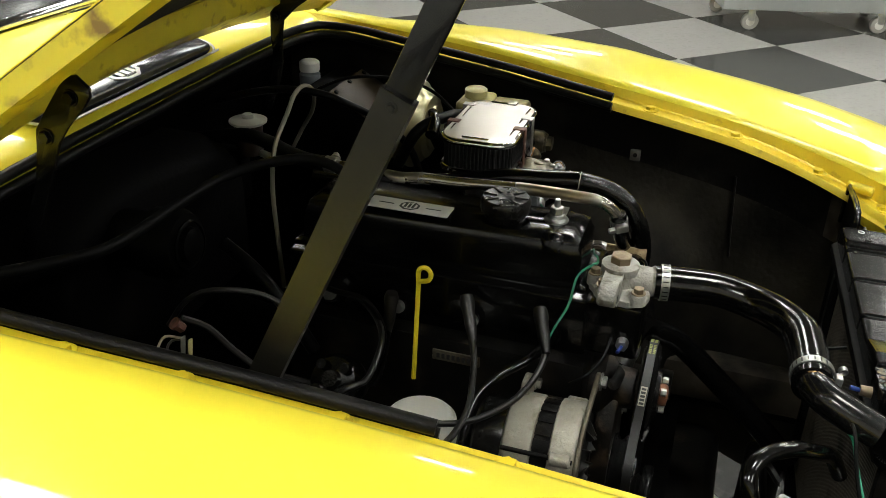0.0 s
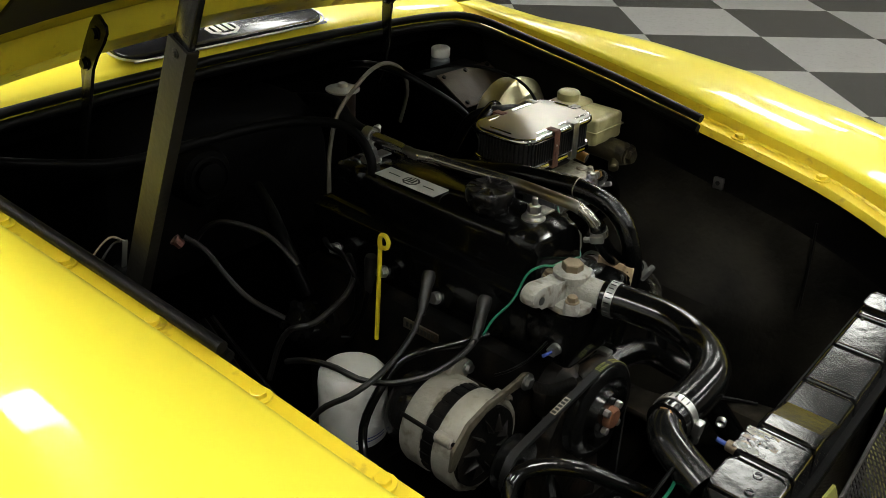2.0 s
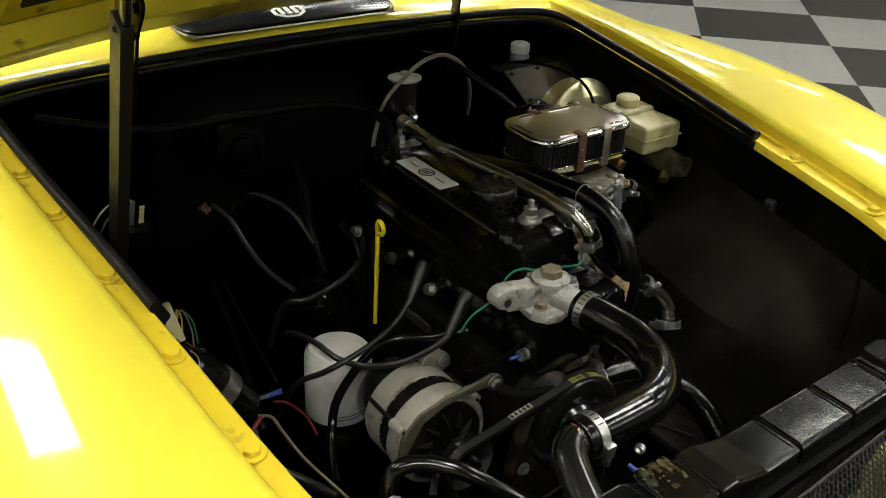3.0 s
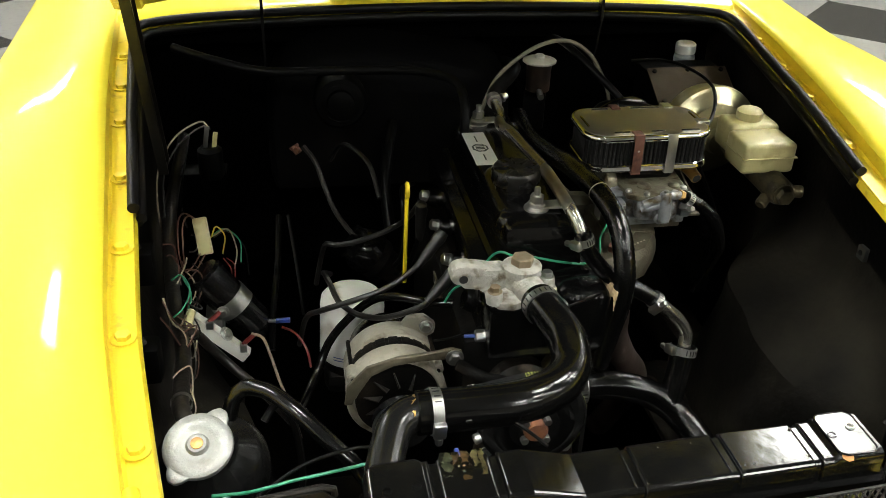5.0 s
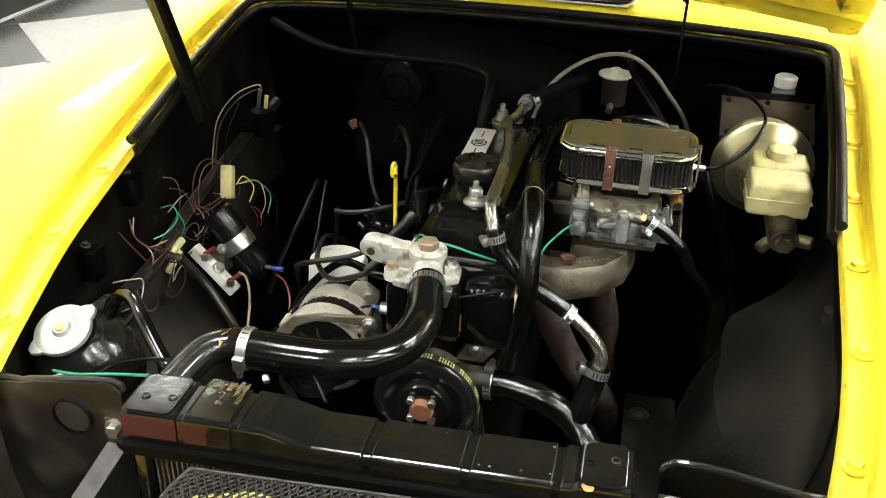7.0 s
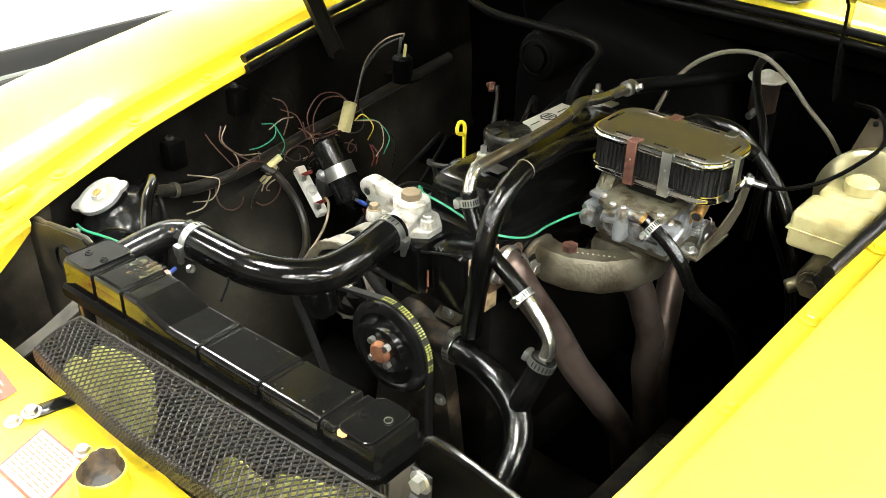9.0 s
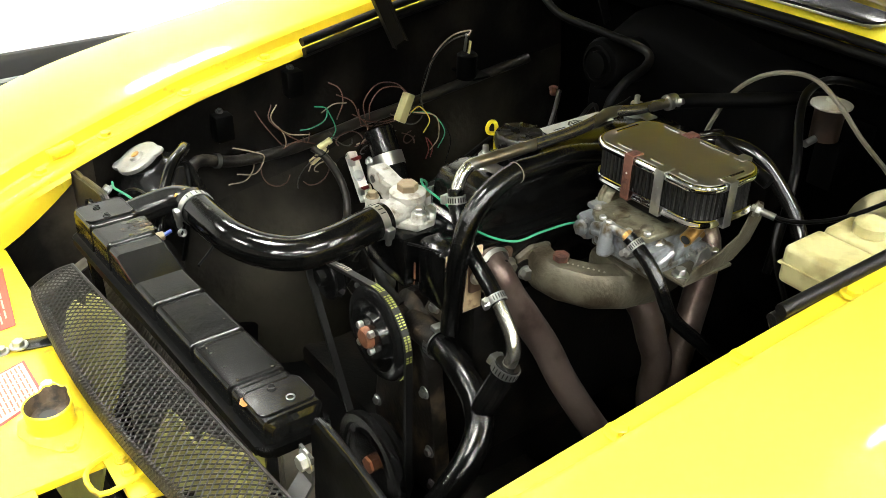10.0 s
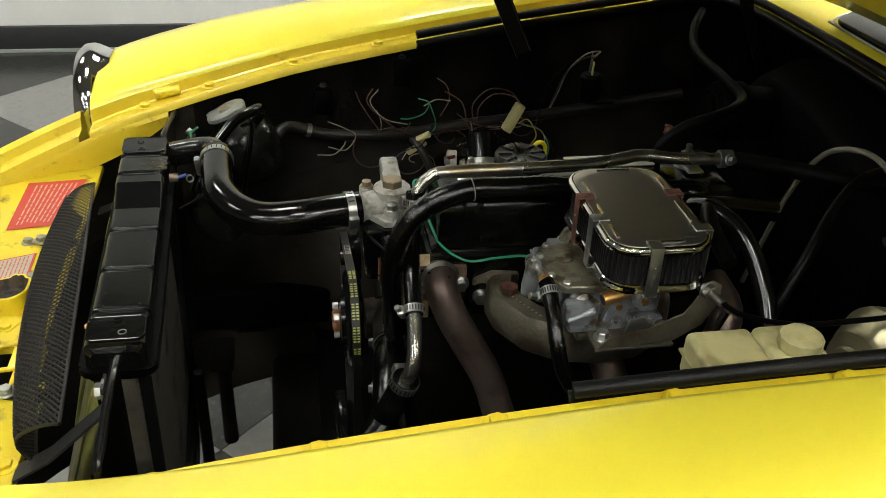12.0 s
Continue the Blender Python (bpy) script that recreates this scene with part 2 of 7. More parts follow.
def part(name, bm, material, parent=None, label="", m=None, flat=False):
    """One mesh object under a thing or a part; bm is a bmesh, or mesh data to share."""
    me = finish(bm, name, material, flat) if isinstance(bm, bmesh.types.BMesh) else bm
    ob = new(name, me)
    m = m or Matrix()
    if parent is not None:
        ob.parent = parent
        ob.matrix_parent_inverse = WORLD[parent].inverted()
    ob.matrix_basis = m
    WORLD[ob] = m
    return tagged(ob, label)


def frame_to(p, axis, up=(0, 0, 1)):
    """A pose at p whose z runs along axis."""
    z = Vector(axis).normalized()
    u = Vector(up)
    if abs(z.dot(u)) > 0.95:
        u = Vector((0, 1, 0))
    x = u.cross(z).normalized()
    y = z.cross(x)
    r = Matrix((x, y, z)).transposed().to_4x4()
    return Matrix.Translation(p) @ r


def box(lo, hi, bev=0.003, bm=None, m=None, segs=2):
    out = bm or bmesh.new()
    t = bmesh.new()
    c = (Vector(lo) + Vector(hi)) / 2
    s = Vector(hi) - Vector(lo)
    bmesh.ops.create_cube(t, size=1, matrix=Matrix.Translation(c) @ Matrix.Diagonal((*[max(abs(v), 1e-4) for v in s], 1)))
    if bev:
        bmesh.ops.bevel(t, geom=t.edges[:], offset=min(bev, min(abs(v) for v in s) * 0.45), segments=segs, affect="EDGES", profile=0.5)
    return merge(out, t, m)


def merge(out, t, m=None):
    if m is not None:
        bmesh.ops.transform(t, matrix=m, verts=t.verts)
    vs = [out.verts.new(v.co) for v in t.verts]
    t.verts.index_update()
    for f in t.faces:
        out.faces.new([vs[v.index] for v in f.verts])
    t.free()
    return out


def lathe(profile, p=(0, 0, 0), axis=(0, 0, 1), n=28, bm=None, caps=True, m=None):
    """Turns a profile of (radius, height) about an axis through p."""
    out = bm or bmesh.new()
    base = m if m is not None else frame_to(p, axis)
    rings = []
    for r, h in profile:
        rings.append([out.verts.new(base @ Vector((max(r, 1e-5) * math.cos(2 * math.pi * i / n), max(r, 1e-5) * math.sin(2 * math.pi * i / n), h))) for i in range(n)])
    for a, b in zip(rings, rings[1:]):
        for i in range(n):
            out.faces.new((a[i], a[(i + 1) % n], b[(i + 1) % n], b[i]))
    if caps:
        out.faces.new(rings[0][::-1])
        out.faces.new(rings[-1])
    return out


def rod(p0, p1, r, r1=None, n=20, bev=0.0, bm=None):
    p0, p1 = Vector(p0), Vector(p1)
    h = (p1 - p0).length
    r1 = r if r1 is None else r1
    prof = [(r, 0), (r1, h)] if not bev else [(r - bev, 0), (r, bev), (r1, h - bev), (r1 - bev, h)]
    return lathe(prof, p0, p1 - p0, n, bm)


def spline(pts, step=0.012):
    """Points spaced evenly along a smooth line through pts."""
    q = [Vector(p) for p in pts]
    if len(q) == 2:
        return q
    q = [q[0] * 2 - q[1]] + q + [q[-1] * 2 - q[-2]]
    out = []
    for a, b, c, d in zip(q, q[1:], q[2:], q[3:]):
        k = max(2, int((c - b).length / step))
        for i in range(k):
            t = i / k
            out.append(0.5 * (2 * b + (c - a) * t + (2 * a - 5 * b + 4 * c - d) * t * t + (3 * b - a - 3 * c + d) * t ** 3))
    out.append(q[-2])
    return out


def tube(pts, r, n=12, step=0.012, bm=None, rib=0.0, flatten=1.0):
    """A round tube along a smooth line; r may be a function of the share of the way. rib: height of fine rings."""
    out = bm or bmesh.new()
    line = spline(pts, step)
    rings = []
    normal = None
    for i, p in enumerate(line):
        d = (line[min(i + 1, len(line) - 1)] - line[max(i - 1, 0)]).normalized()
        if normal is None:
            normal = d.orthogonal().normalized()
        normal = (normal - d * normal.dot(d)).normalized()
        side = d.cross(normal)
        rr = r(i / (len(line) - 1)) if callable(r) else r
        rr += rib * (i % 2)
        rings.append([out.verts.new(p + normal * (rr * math.cos(2 * math.pi * k / n)) + side * (rr * flatten * math.sin(2 * math.pi * k / n))) for k in range(n)])
    for a, b in zip(rings, rings[1:]):
        for k in range(n):
            out.faces.new((a[k], a[(k + 1) % n], b[(k + 1) % n], b[k]))
    out.faces.new(rings[0][::-1])
    out.faces.new(rings[-1])
    return out


def grid(rows, bm=None, close=False):
    """A sheet through rows of points."""
    out = bm or bmesh.new()
    vs = [[out.verts.new(p) for p in row] for row in rows]
    for a, b in zip(vs, vs[1:]):
        n = len(a)
        for i in range(n if close else n - 1):
            out.faces.new((a[i], a[(i + 1) % n], b[(i + 1) % n], b[i]))
    return out


def thick(bm, t):
    """Gives a sheet its thickness."""
    bmesh.ops.recalc_face_normals(bm, faces=bm.faces)
    bmesh.ops.solidify(bm, geom=bm.faces[:], thickness=t)
    return bm


def prism(poly, h, m=None, bev=0.0, bm=None):
    """A flat outline in x, y raised by h along z, then posed by m."""
    out = bm or bmesh.new()
    t = bmesh.new()
    a = [t.verts.new((x, y, 0)) for x, y in poly]
    b = [t.verts.new((x, y, h)) for x, y in poly]
    n = len(poly)
    t.faces.new(a[::-1])
    t.faces.new(b)
    for i in range(n):
        t.faces.new((a[i], a[(i + 1) % n], b[(i + 1) % n], b[i]))
    if bev:
        bmesh.ops.bevel(t, geom=t.edges[:], offset=bev, segments=2, affect="EDGES", profile=0.5)
    return merge(out, t, m)


def rounded(w, h, r, n=6):
    """The outline of a rounded rectangle about the origin."""
    out = []
    for cx, cy, a0 in ((w / 2 - r, h / 2 - r, 0), (-w / 2 + r, h / 2 - r, 90), (-w / 2 + r, -h / 2 + r, 180), (w / 2 - r, -h / 2 + r, 270)):
        for i in range(n + 1):
            a = radians(a0 + 90 * i / n)
            out.append((cx + r * math.cos(a), cy + r * math.sin(a)))
    return out


def hexhead(p, axis, r, h, washer=1.5, bm=None):
    """A hexagon bolt head with its washer."""
    out = bm or bmesh.new()
    f = frame_to(p, axis)
    if washer:
        lathe([(r * washer, 0), (r * washer, h * 0.22), (r * washer * 0.96, h * 0.28)], n=16, bm=out, m=f)
    lathe([(r, h * 0.2), (r, h * 0.92), (r * 0.9, h)], n=6, bm=out, m=f)
    return out


def bolt(p, axis, r, h, material, parent, name="bolt", washer=1.5, label=""):
    return part(name, hexhead(p, axis, r, h, washer), material, parent, label, flat=True)


def clamp(p, axis, r, parent, up=(0, 0, 1), w=0.011):
    """A worm-drive hose clip: a slotted band and its screw."""
    f = frame_to(p, axis, up)
    band = part("hose_clip", lathe([(r, -w / 2), (r + 0.0012, -w / 2), (r + 0.0012, w / 2), (r, w / 2)], n=32, caps=False, m=f), STEEL, parent, "zinc-plated steel hose clip")
    bm = box((-0.009, r, -w * 0.6), (0.009, r + 0.008, w * 0.6), 0.002, m=f)
    part("screw_housing", bm, STEEL, band)
    part("screw", lathe([(0.0042, 0), (0.0042, 0.008), (0.003, 0.009)], n=6, m=f @ Matrix.Translation((0.009, r + 0.0045, 0)) @ pose(0, 0, 0, 0, 90, 0)), STEEL, band)
    for i in range(15):
        a = radians(68 + 16 * i)
        part("slot", box((-0.0007, -0.0003, -w * 0.32), (0.0007, 0.0004, w * 0.32), 0, m=f @ Matrix.Rotation(a, 4, "Z") @ Matrix.Translation((0, r + 0.0013, 0))), INK, band)
    return band


def wire(pts, r, colour, name="wire", label="", parent=None, n=7, category="wire"):
    """A loose wire as a thing, or as a part when a parent is given."""
    bm = tube(pts, r, n, 0.01 if r > 0.0025 else 0.004)
    if parent is not None:
        return part(name, bm, WIRE[colour], parent, label)
    ob = part(name, bm, WIRE[colour])
    return tagged(ob, label, category)


def lerp(table, v):
    """Reads a table of (key, value) with straight lines between."""
    for (a, x), (b, y) in zip(table, table[1:]):
        if v <= b:
            return x + (y - x) * max(0, (v - a)) / (b - a)
    return table[-1][1]


def curve_at(table, v):
    """The same with a smooth line."""
    return float(np.interp(v, [a for a, _ in table], [b for _, b in table])) if len(table) < 3 else sum(lerp(table, v + d) for d in (-0.04, -0.02, 0, 0.02, 0.04)) / 5

# ---- the showroom ----
CEIL_H = 3.3
X0, X1, Y0, Y1 = -3.35, 8.2, -6.0, 7.0
floor = part("floor", box((X0 - 0.8, Y0 - 0.8, -0.12), (X1 + 0.8, Y1 + 0.8, -0.010), 0), BAND, flat=True)
tagged(floor, "checkerboard floor of pale and dark vinyl tiles", "floor", kind="structure")


def wall(name, lo, hi, paint, label):
    w = part(name, box(lo, hi, 0), paint, flat=True)
    return tagged(w, label, "wall", kind="structure")


wall("wall_east", (X0 - 0.12, Y0 - 0.12, -0.12), (X0, Y1 + 0.12, CEIL_H), WALL, "plain white painted showroom wall")
wall("wall_west", (X1, Y0 - 0.12, -0.12), (X1 + 0.12, Y1 + 0.12, CEIL_H), FAR_WALL, "plain taupe painted showroom wall")
wall("wall_south", (X0, Y0 - 0.12, -0.12), (X1, Y0, CEIL_H), FAR_WALL, "plain taupe painted showroom wall")
wall("wall_north", (X0, Y1, -0.12), (X1, Y1 + 0.12, CEIL_H), FAR_WALL, "plain taupe painted showroom wall")
ceiling = part("ceiling", box((X0 - 0.12, Y0 - 0.12, CEIL_H), (X1 + 0.12, Y1 + 0.12, CEIL_H + 0.1), 0), CEIL, flat=True)
tagged(ceiling, "flat dark painted ceiling of the showroom", "ceiling", kind="structure")
base = part("baseboard", box((X0, Y0, -0.010), (X0 + 0.03, Y1, 0.115), 0.004), BAND)
tagged(base, "black baseboard along the white wall", "baseboard", kind="structure")

strip = part("trim", box((X0 + 0.03, Y0, -0.004), (X0 + 0.045, Y1, 0.014), 0.003), CABINET)
tagged(strip, "pale metal strip at the foot of the baseboard", "trim", kind="structure")

# lamps on the ceiling
LAMPS = [(x, y + 2.5 * i) for x, y in ((-2.15, -2.25), (-0.3, -3.3), (2.17, -2.9), (2.9, -4.3), (4.6, -4.2), (6.6, -4.2)) for i in range(4)]
lamp_frame, lamp_glow = None, None
for i, (x, y) in enumerate(LAMPS):
    fix = thing("ceiling_light", "white square fluorescent ceiling light, lit", "ceiling light", (x, y, CEIL_H), "lights of the showroom ceiling")
    if lamp_frame is None:
        fr = box((-0.32, -0.32, -0.05), (-0.28, 0.32, 0), 0.004)
        for lo, hi in (((0.28, -0.32, -0.05), (0.32, 0.32, 0)), ((-0.28, -0.32, -0.05), (0.28, -0.28, 0)), ((-0.28, 0.28, -0.05), (0.28, 0.32, 0))):
            box(lo, hi, 0.004, fr)
        lamp_frame = finish(fr, "frame", WHITE_P)
        lamp_glow = finish(box((-0.278, -0.278, -0.035), (0.278, 0.278, -0.025), 0), "diffuser", LAMP, True)
    at = Matrix.Translation((x, y, CEIL_H))
    part("frame", lamp_frame, None, fix, m=at)
    part("diffuser", lamp_glow, None, fix, "glowing white diffuser", m=at)

# ---- the car's body ----
GUTTER_X = [(-0.80, 0.30), (-0.70, 0.350), (-0.60, 0.398), (-0.50, 0.430), (-0.45, 0.444), (-0.40, 0.456), (-0.36, 0.465), (-0.30, 0.476), (-0.21, 0.487), (-0.05, 0.498), (0.08, 0.508), (0.226, 0.524), (0.40, 0.540), (0.62, 0.556), (0.90, 0.57)]
CROWN_Z = [(-0.80, 0.755), (-0.70, 0.795), (-0.60, 0.828), (-0.50, 0.856), (-0.36, 0.884), (-0.21, 0.914), (-0.05, 0.939), (0.08, 0.957), (0.226, 0.976), (0.40, 0.991), (0.62, 1.002), (0.90, 1.018)]
GUTTER_Z = [(-0.80, 0.700), (-0.70, 0.735), (-0.60, 0.775), (-0.50, 0.818), (-0.45, 0.839), (-0.40, 0.857), (-0.36, 0.873), (-0.30, 0.892), (-0.21, 0.914), (-0.05, 0.939), (0.08, 0.957), (0.226, 0.976), (0.34, 0.987), (0.44, 0.998), (0.52, 1.006), (0.62, 1.016), (0.90, 1.037)]


RIGHT_X = [(-0.80, 0.30), (-0.70, 0.346), (-0.60, 0.392), (-0.50, 0.422), (-0.36, 0.450), (-0.21, 0.477), (-0.05, 0.494), (0.08, 0.508), (0.226, 0.524), (0.40, 0.540), (0.62, 0.556), (0.90, 0.57)]
RIGHT_Z = [(-0.80, 0.745), (-0.70, 0.783), (-0.60, 0.817), (-0.50, 0.848), (-0.36, 0.882), (-0.21, 0.914), (-0.05, 0.939), (0.08, 0.957), (0.226, 0.976), (0.34, 0.987), (0.44, 0.998), (0.52, 1.006), (0.62, 1.016), (0.90, 1.037)]


def gx(y, s=-1):
    """Half the bay's width at the ledge; the car's left side stands a little wider than its right."""
    return curve_at(GUTTER_X if s > 0 else RIGHT_X, y)


def gz(y, s=-1):
    return curve_at(GUTTER_Z if s > 0 else RIGHT_Z, y)


SLAM_Z = 0.770
car = thing("car", "yellow classic sports car with its bonnet raised", "car", (0, 0, 0))


def wing(s):
    """A front wing: a bolted ledge along the bay, a step up, a crowned top and the side."""
    rows = []
    ys = [-0.547 + 0.0306 * i for i in range(49)]
    for y in ys:
        x, z = gx(y, s), gz(y, s)
        rise = curve_at(CROWN_Z, y) - z
        outer = 0.772 - 0.06 * max(0, (-0.30 - y) / 0.26) ** 2
        sec = [(x - 0.019, z - 0.013), (x - 0.018, z - 0.004), (x - 0.015, z), (x + 0.010, z + 0.001), (x + 0.0135, z + 0.004), (x + 0.016, z + 0.019 + 0.6 * rise), (x + 0.020, z + 0.0245 + 0.8 * rise), (x + 0.028, z + 0.028 + rise)]
        for k, dz in ((0.30, 0.040), (0.5, 0.0455), (0.66, 0.045), (0.80, 0.038), (0.90, 0.024), (0.96, 0.004), (0.99, -0.03), (1.0, -0.08), (1.005, -0.2), (0.995, -0.38), (0.97, -0.6)):
            drop = 0.033 * min(1.35, max(0, (y - 0.02) / 0.36)) * min(1, max(0, k - 0.15) / 0.42) + 0.007 * min(1, max(0, k - 0.2) / 0.4) * max(0, 1 - abs(y + 0.05) / 0.3)
            sec.append((x + (outer - x) * k, curve_at(CROWN_Z, y) + dz - drop))
        rows.append([(s * a, y, b) for a, b in sec])
    top = part("front_wing", thick(grid([r[5:] for r in rows]), 0.0015), YELLOW, car, "glossy yellow painted front wing")
    part("wing_ledge", thick(grid([r[:6] for r in rows]), 0.0015), YELLOW_LEDGE, car, "worn yellow bolted ledge, darkened in its colour for shade")
    # front face round the headlamp
    y = ys[0]
    x, z = gx(y, s), gz(y, s)
    face = [(x + 0.02, z - 0.004), (x + 0.06, z + 0.012), (0.60, z + 0.022), (0.66, z + 0.008), (0.695, z - 0.04), (0.70, z - 0.30), (x + 0.02, z - 0.30)]
    part("wing_front_panel", prism([(s * a, b) for a, b in face], 0.012, pose(0, y + 0.026, 0, 90, 0, 0)), YELLOW, car)
    # the nose lip that runs on to the grille
    rows = []
    for i in range(10):
        y = -0.82 + 0.0285 * i
        x, z = gx(y, s), gz(y, s)
        rows.append([(s * a, y, b) for a, b in [(x - 0.019, z - 0.013), (x - 0.016, z), (x + 0.010, z + 0.001), (x + 0.014, z + 0.004), (x + 0.018, z + 0.019), (x + 0.03, z + 0.026), (x + 0.045, z + 0.02), (x + 0.055, z - 0.01), (x + 0.06, z - 0.3)]])
    part("nose_panel", thick(grid(rows), 0.0015), YELLOW_LEDGE, car, "yellow nose edge with chipped paint")
    rows = []
    for i in range(14):
        y = -0.80 + 0.029 * i
        x, z = gx(y, s), gz(y, s)
        rows.append([(s * a, y, b) for a, b in [(x - 0.017, z - 0.010), (x - 0.022, z - 0.020), (x - 0.026 + 0.012 * i / 13, SLAM_Z + (z - 0.03 - SLAM_Z) * max(0, i - 8) / 5 - 0.004)]])
    part("nose_skirt", thick(grid(rows), 0.0012), YELLOW_LEDGE, car, "yellow inner nose panel below the ledge")
    # bolts along the ledge
    for y in (-0.46, -0.355, -0.214, -0.066, 0.082, 0.226, 0.34, 0.45):
        bolt((s * (gx(y, s) - 0.001), y, gz(y, s) + 0.0005), (0, 0, 1), 0.0086, 0.0075, YELLOW_LEDGE, car, "wing_bolt", 1.6)
        part("captive_nut", hexhead((s * (gx(y, s) + 0.002), y, gz(y, s) - 0.006), (0, 0, -1), 0.006, 0.010, 0), YELLOW_IN, car, flat=True)
    # buffer on the ledge near the front
    y = -0.425
    part("bonnet_buffer", rod((s * (gx(y, s) + 0.004), y - 0.02, gz(y, s) + 0.010), (s * (gx(y, s) + 0.013), y + 0.022, gz(y, s) + 0.014), 0.0085, bev=0.002), YELLOW_IN, car, "worn cream and yellow bonnet buffer")


for s in (-1, 1):
    wing(s)
    # headlamp
    c = Vector((s * 0.592, -0.553, 0.800))
    rim = part("headlamp_rim", lathe([(0.098, -0.022), (0.104, -0.010), (0.109, 0.0), (0.112, 0.010), (0.110, 0.024), (0.099, 0.036), (0.086, 0.034), (0.080, 0.022)], c, (0, -1, 0), 40, caps=False), CHROME, car, "chrome headlamp rim")
    part("lens", lathe([(0.001, 0.040), (0.04, 0.036), (0.07, 0.026), (0.080, 0.018)], c, (0, -1, 0), 40, caps=False), VENT, rim, "dark glass headlamp lens")
    # inner wing, and the dusty wheel arch that bulges below it
    upper, lower = [], []
    for i in range(72):
        y = -0.80 + 0.0208 * i
        x, z = gx(y, s) - 0.006, gz(y, s) - 0.012
        arch = 0.11 * math.exp(-((y + 0.02) / 0.17) ** 2) if s < 0 else 0.13 * math.exp(-((y - 0.02) / 0.19) ** 4)
        top = 0.185 if s < 0 else 0.085
        bulge = [(0.0, 0.0), (0.05, -0.004), (0.13, -0.002), (0.185, 0.006 + arch * 0.2), (0.235, 0.01 + arch * (0.42 if s < 0 else 0.85)), (0.31, 0.015 + arch), (0.413, 0.02 + arch * 1.15), (0.60, 0.03 + arch)]
        upper.append([(s * (x - lerp(bulge, top * k / 4)), y, z - top * k / 4) for k in range(5)])
        row = []
        for k in range(18):
            q = k / 17
            deep = top + (0.60 - top) * q
            dent = 0.012 * noise.noise((y * 11, q * 7, s * 3.0)) * min(1, q * 6)
            row.append((s * (x - lerp(bulge, deep) + dent), y, z - deep))
        lower.append(row)
    split = 20
    part("inner_wing", thick(grid(upper[split:]), 0.0018), ARCH, car, "black painted inner wing")
    part("nose_inner_panel", thick(grid(upper[:split + 1]), 0.0018), ROAD_DIRT, car, "dusty inner panel of the nose")
    part("wheel_arch", thick(grid(lower), 0.0018), ARCH_DUST, car, "dusty grey-brown wheel arch panel")

part("wing_seam", tube([(0.474, -0.227, 0.845), (0.470, -0.232, 0.77), (0.452, -0.238, 0.70)], 0.0022, 6, 0.02), ARCH, car)
# scuttle behind the bay, with its vertical front lip
rows = []
for i in range(33):
    x = -0.60 + 1.2 * i / 32
    k = 1 - (x / 0.60) ** 2
    y0, z0 = 0.605 - 0.015 * k, 1.016 + 0.029 * k
    rows.append([(x, y0 + 0.004, z0 - 0.03), (x, y0, z0 - 0.004), (x, y0 + 0.004, z0), (x, y0 + 0.02, z0 + 0.006), (x, y0 + 0.09, z0 + 0.018), (x, y0 + 0.20, z0 + 0.026), (x, y0 + 0.34, z0 + 0.024)])
part("scuttle_panel", thick(grid(rows), 0.0015), YELLOW, car, "yellow scuttle panel below the windscreen")

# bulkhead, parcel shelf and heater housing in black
part("bulkhead", box((-0.60, 0.66, 0.34), (0.60, 0.67, 1.018), 0), DEEP, car, "black bulkhead with its shade in the colour")
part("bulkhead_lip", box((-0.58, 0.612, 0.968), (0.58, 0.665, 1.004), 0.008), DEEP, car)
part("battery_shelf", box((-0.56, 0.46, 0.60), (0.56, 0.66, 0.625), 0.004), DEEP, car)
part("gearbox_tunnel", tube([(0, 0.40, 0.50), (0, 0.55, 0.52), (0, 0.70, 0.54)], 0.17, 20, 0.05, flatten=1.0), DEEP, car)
# chassis rails and cross member low in the bay
for s in (-1, 1):
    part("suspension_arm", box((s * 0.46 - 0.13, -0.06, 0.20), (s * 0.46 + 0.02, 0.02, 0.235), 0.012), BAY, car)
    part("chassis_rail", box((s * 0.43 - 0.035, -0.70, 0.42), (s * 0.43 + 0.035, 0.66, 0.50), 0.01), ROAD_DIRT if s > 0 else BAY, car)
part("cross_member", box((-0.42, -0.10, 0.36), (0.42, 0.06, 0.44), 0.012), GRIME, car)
# Added near-black sheet: covers the pale floor and stands for shade below the bay.
part("dark_under_sheet", box((-0.62, -0.20, 0.395), (0.62, 0.68, 0.405), 0), BAY, car, "added dark sheet that hides the floor under the bay")
# Two more added dark sheets do the same beside the radiator.
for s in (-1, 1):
    part("dark_side_sheet", box((s * 0.52 - 0.10, -0.62, 0.395), (s * 0.52 + 0.10, -0.20, 0.405), 0), BAY, car)

turret = part("suspension_plate", box((0.262, -0.18, 0.498), (0.345, 0.19, 0.512), 0.004), ROAD_DIRT, car, "dirt-covered suspension mounting plate")
part("hole_rim", lathe([(0.010, 0.0), (0.016, 0.0), (0.017, 0.003), (0.010, 0.004)], (0.286, 0.13, 0.512), (0, 0, 1), 20, caps=False), DIRTY_IRON, turret, "worn round hole rim")
part("hole", lathe([(0.0102, 0), (0.0102, 0.0008)], (0.286, 0.13, 0.512), (0, 0, 1), 20), INK, turret)
part("front_cross_tube", box((-0.40, -0.49, 0.36), (0.40, -0.45, 0.40), 0.01), BAY, car)
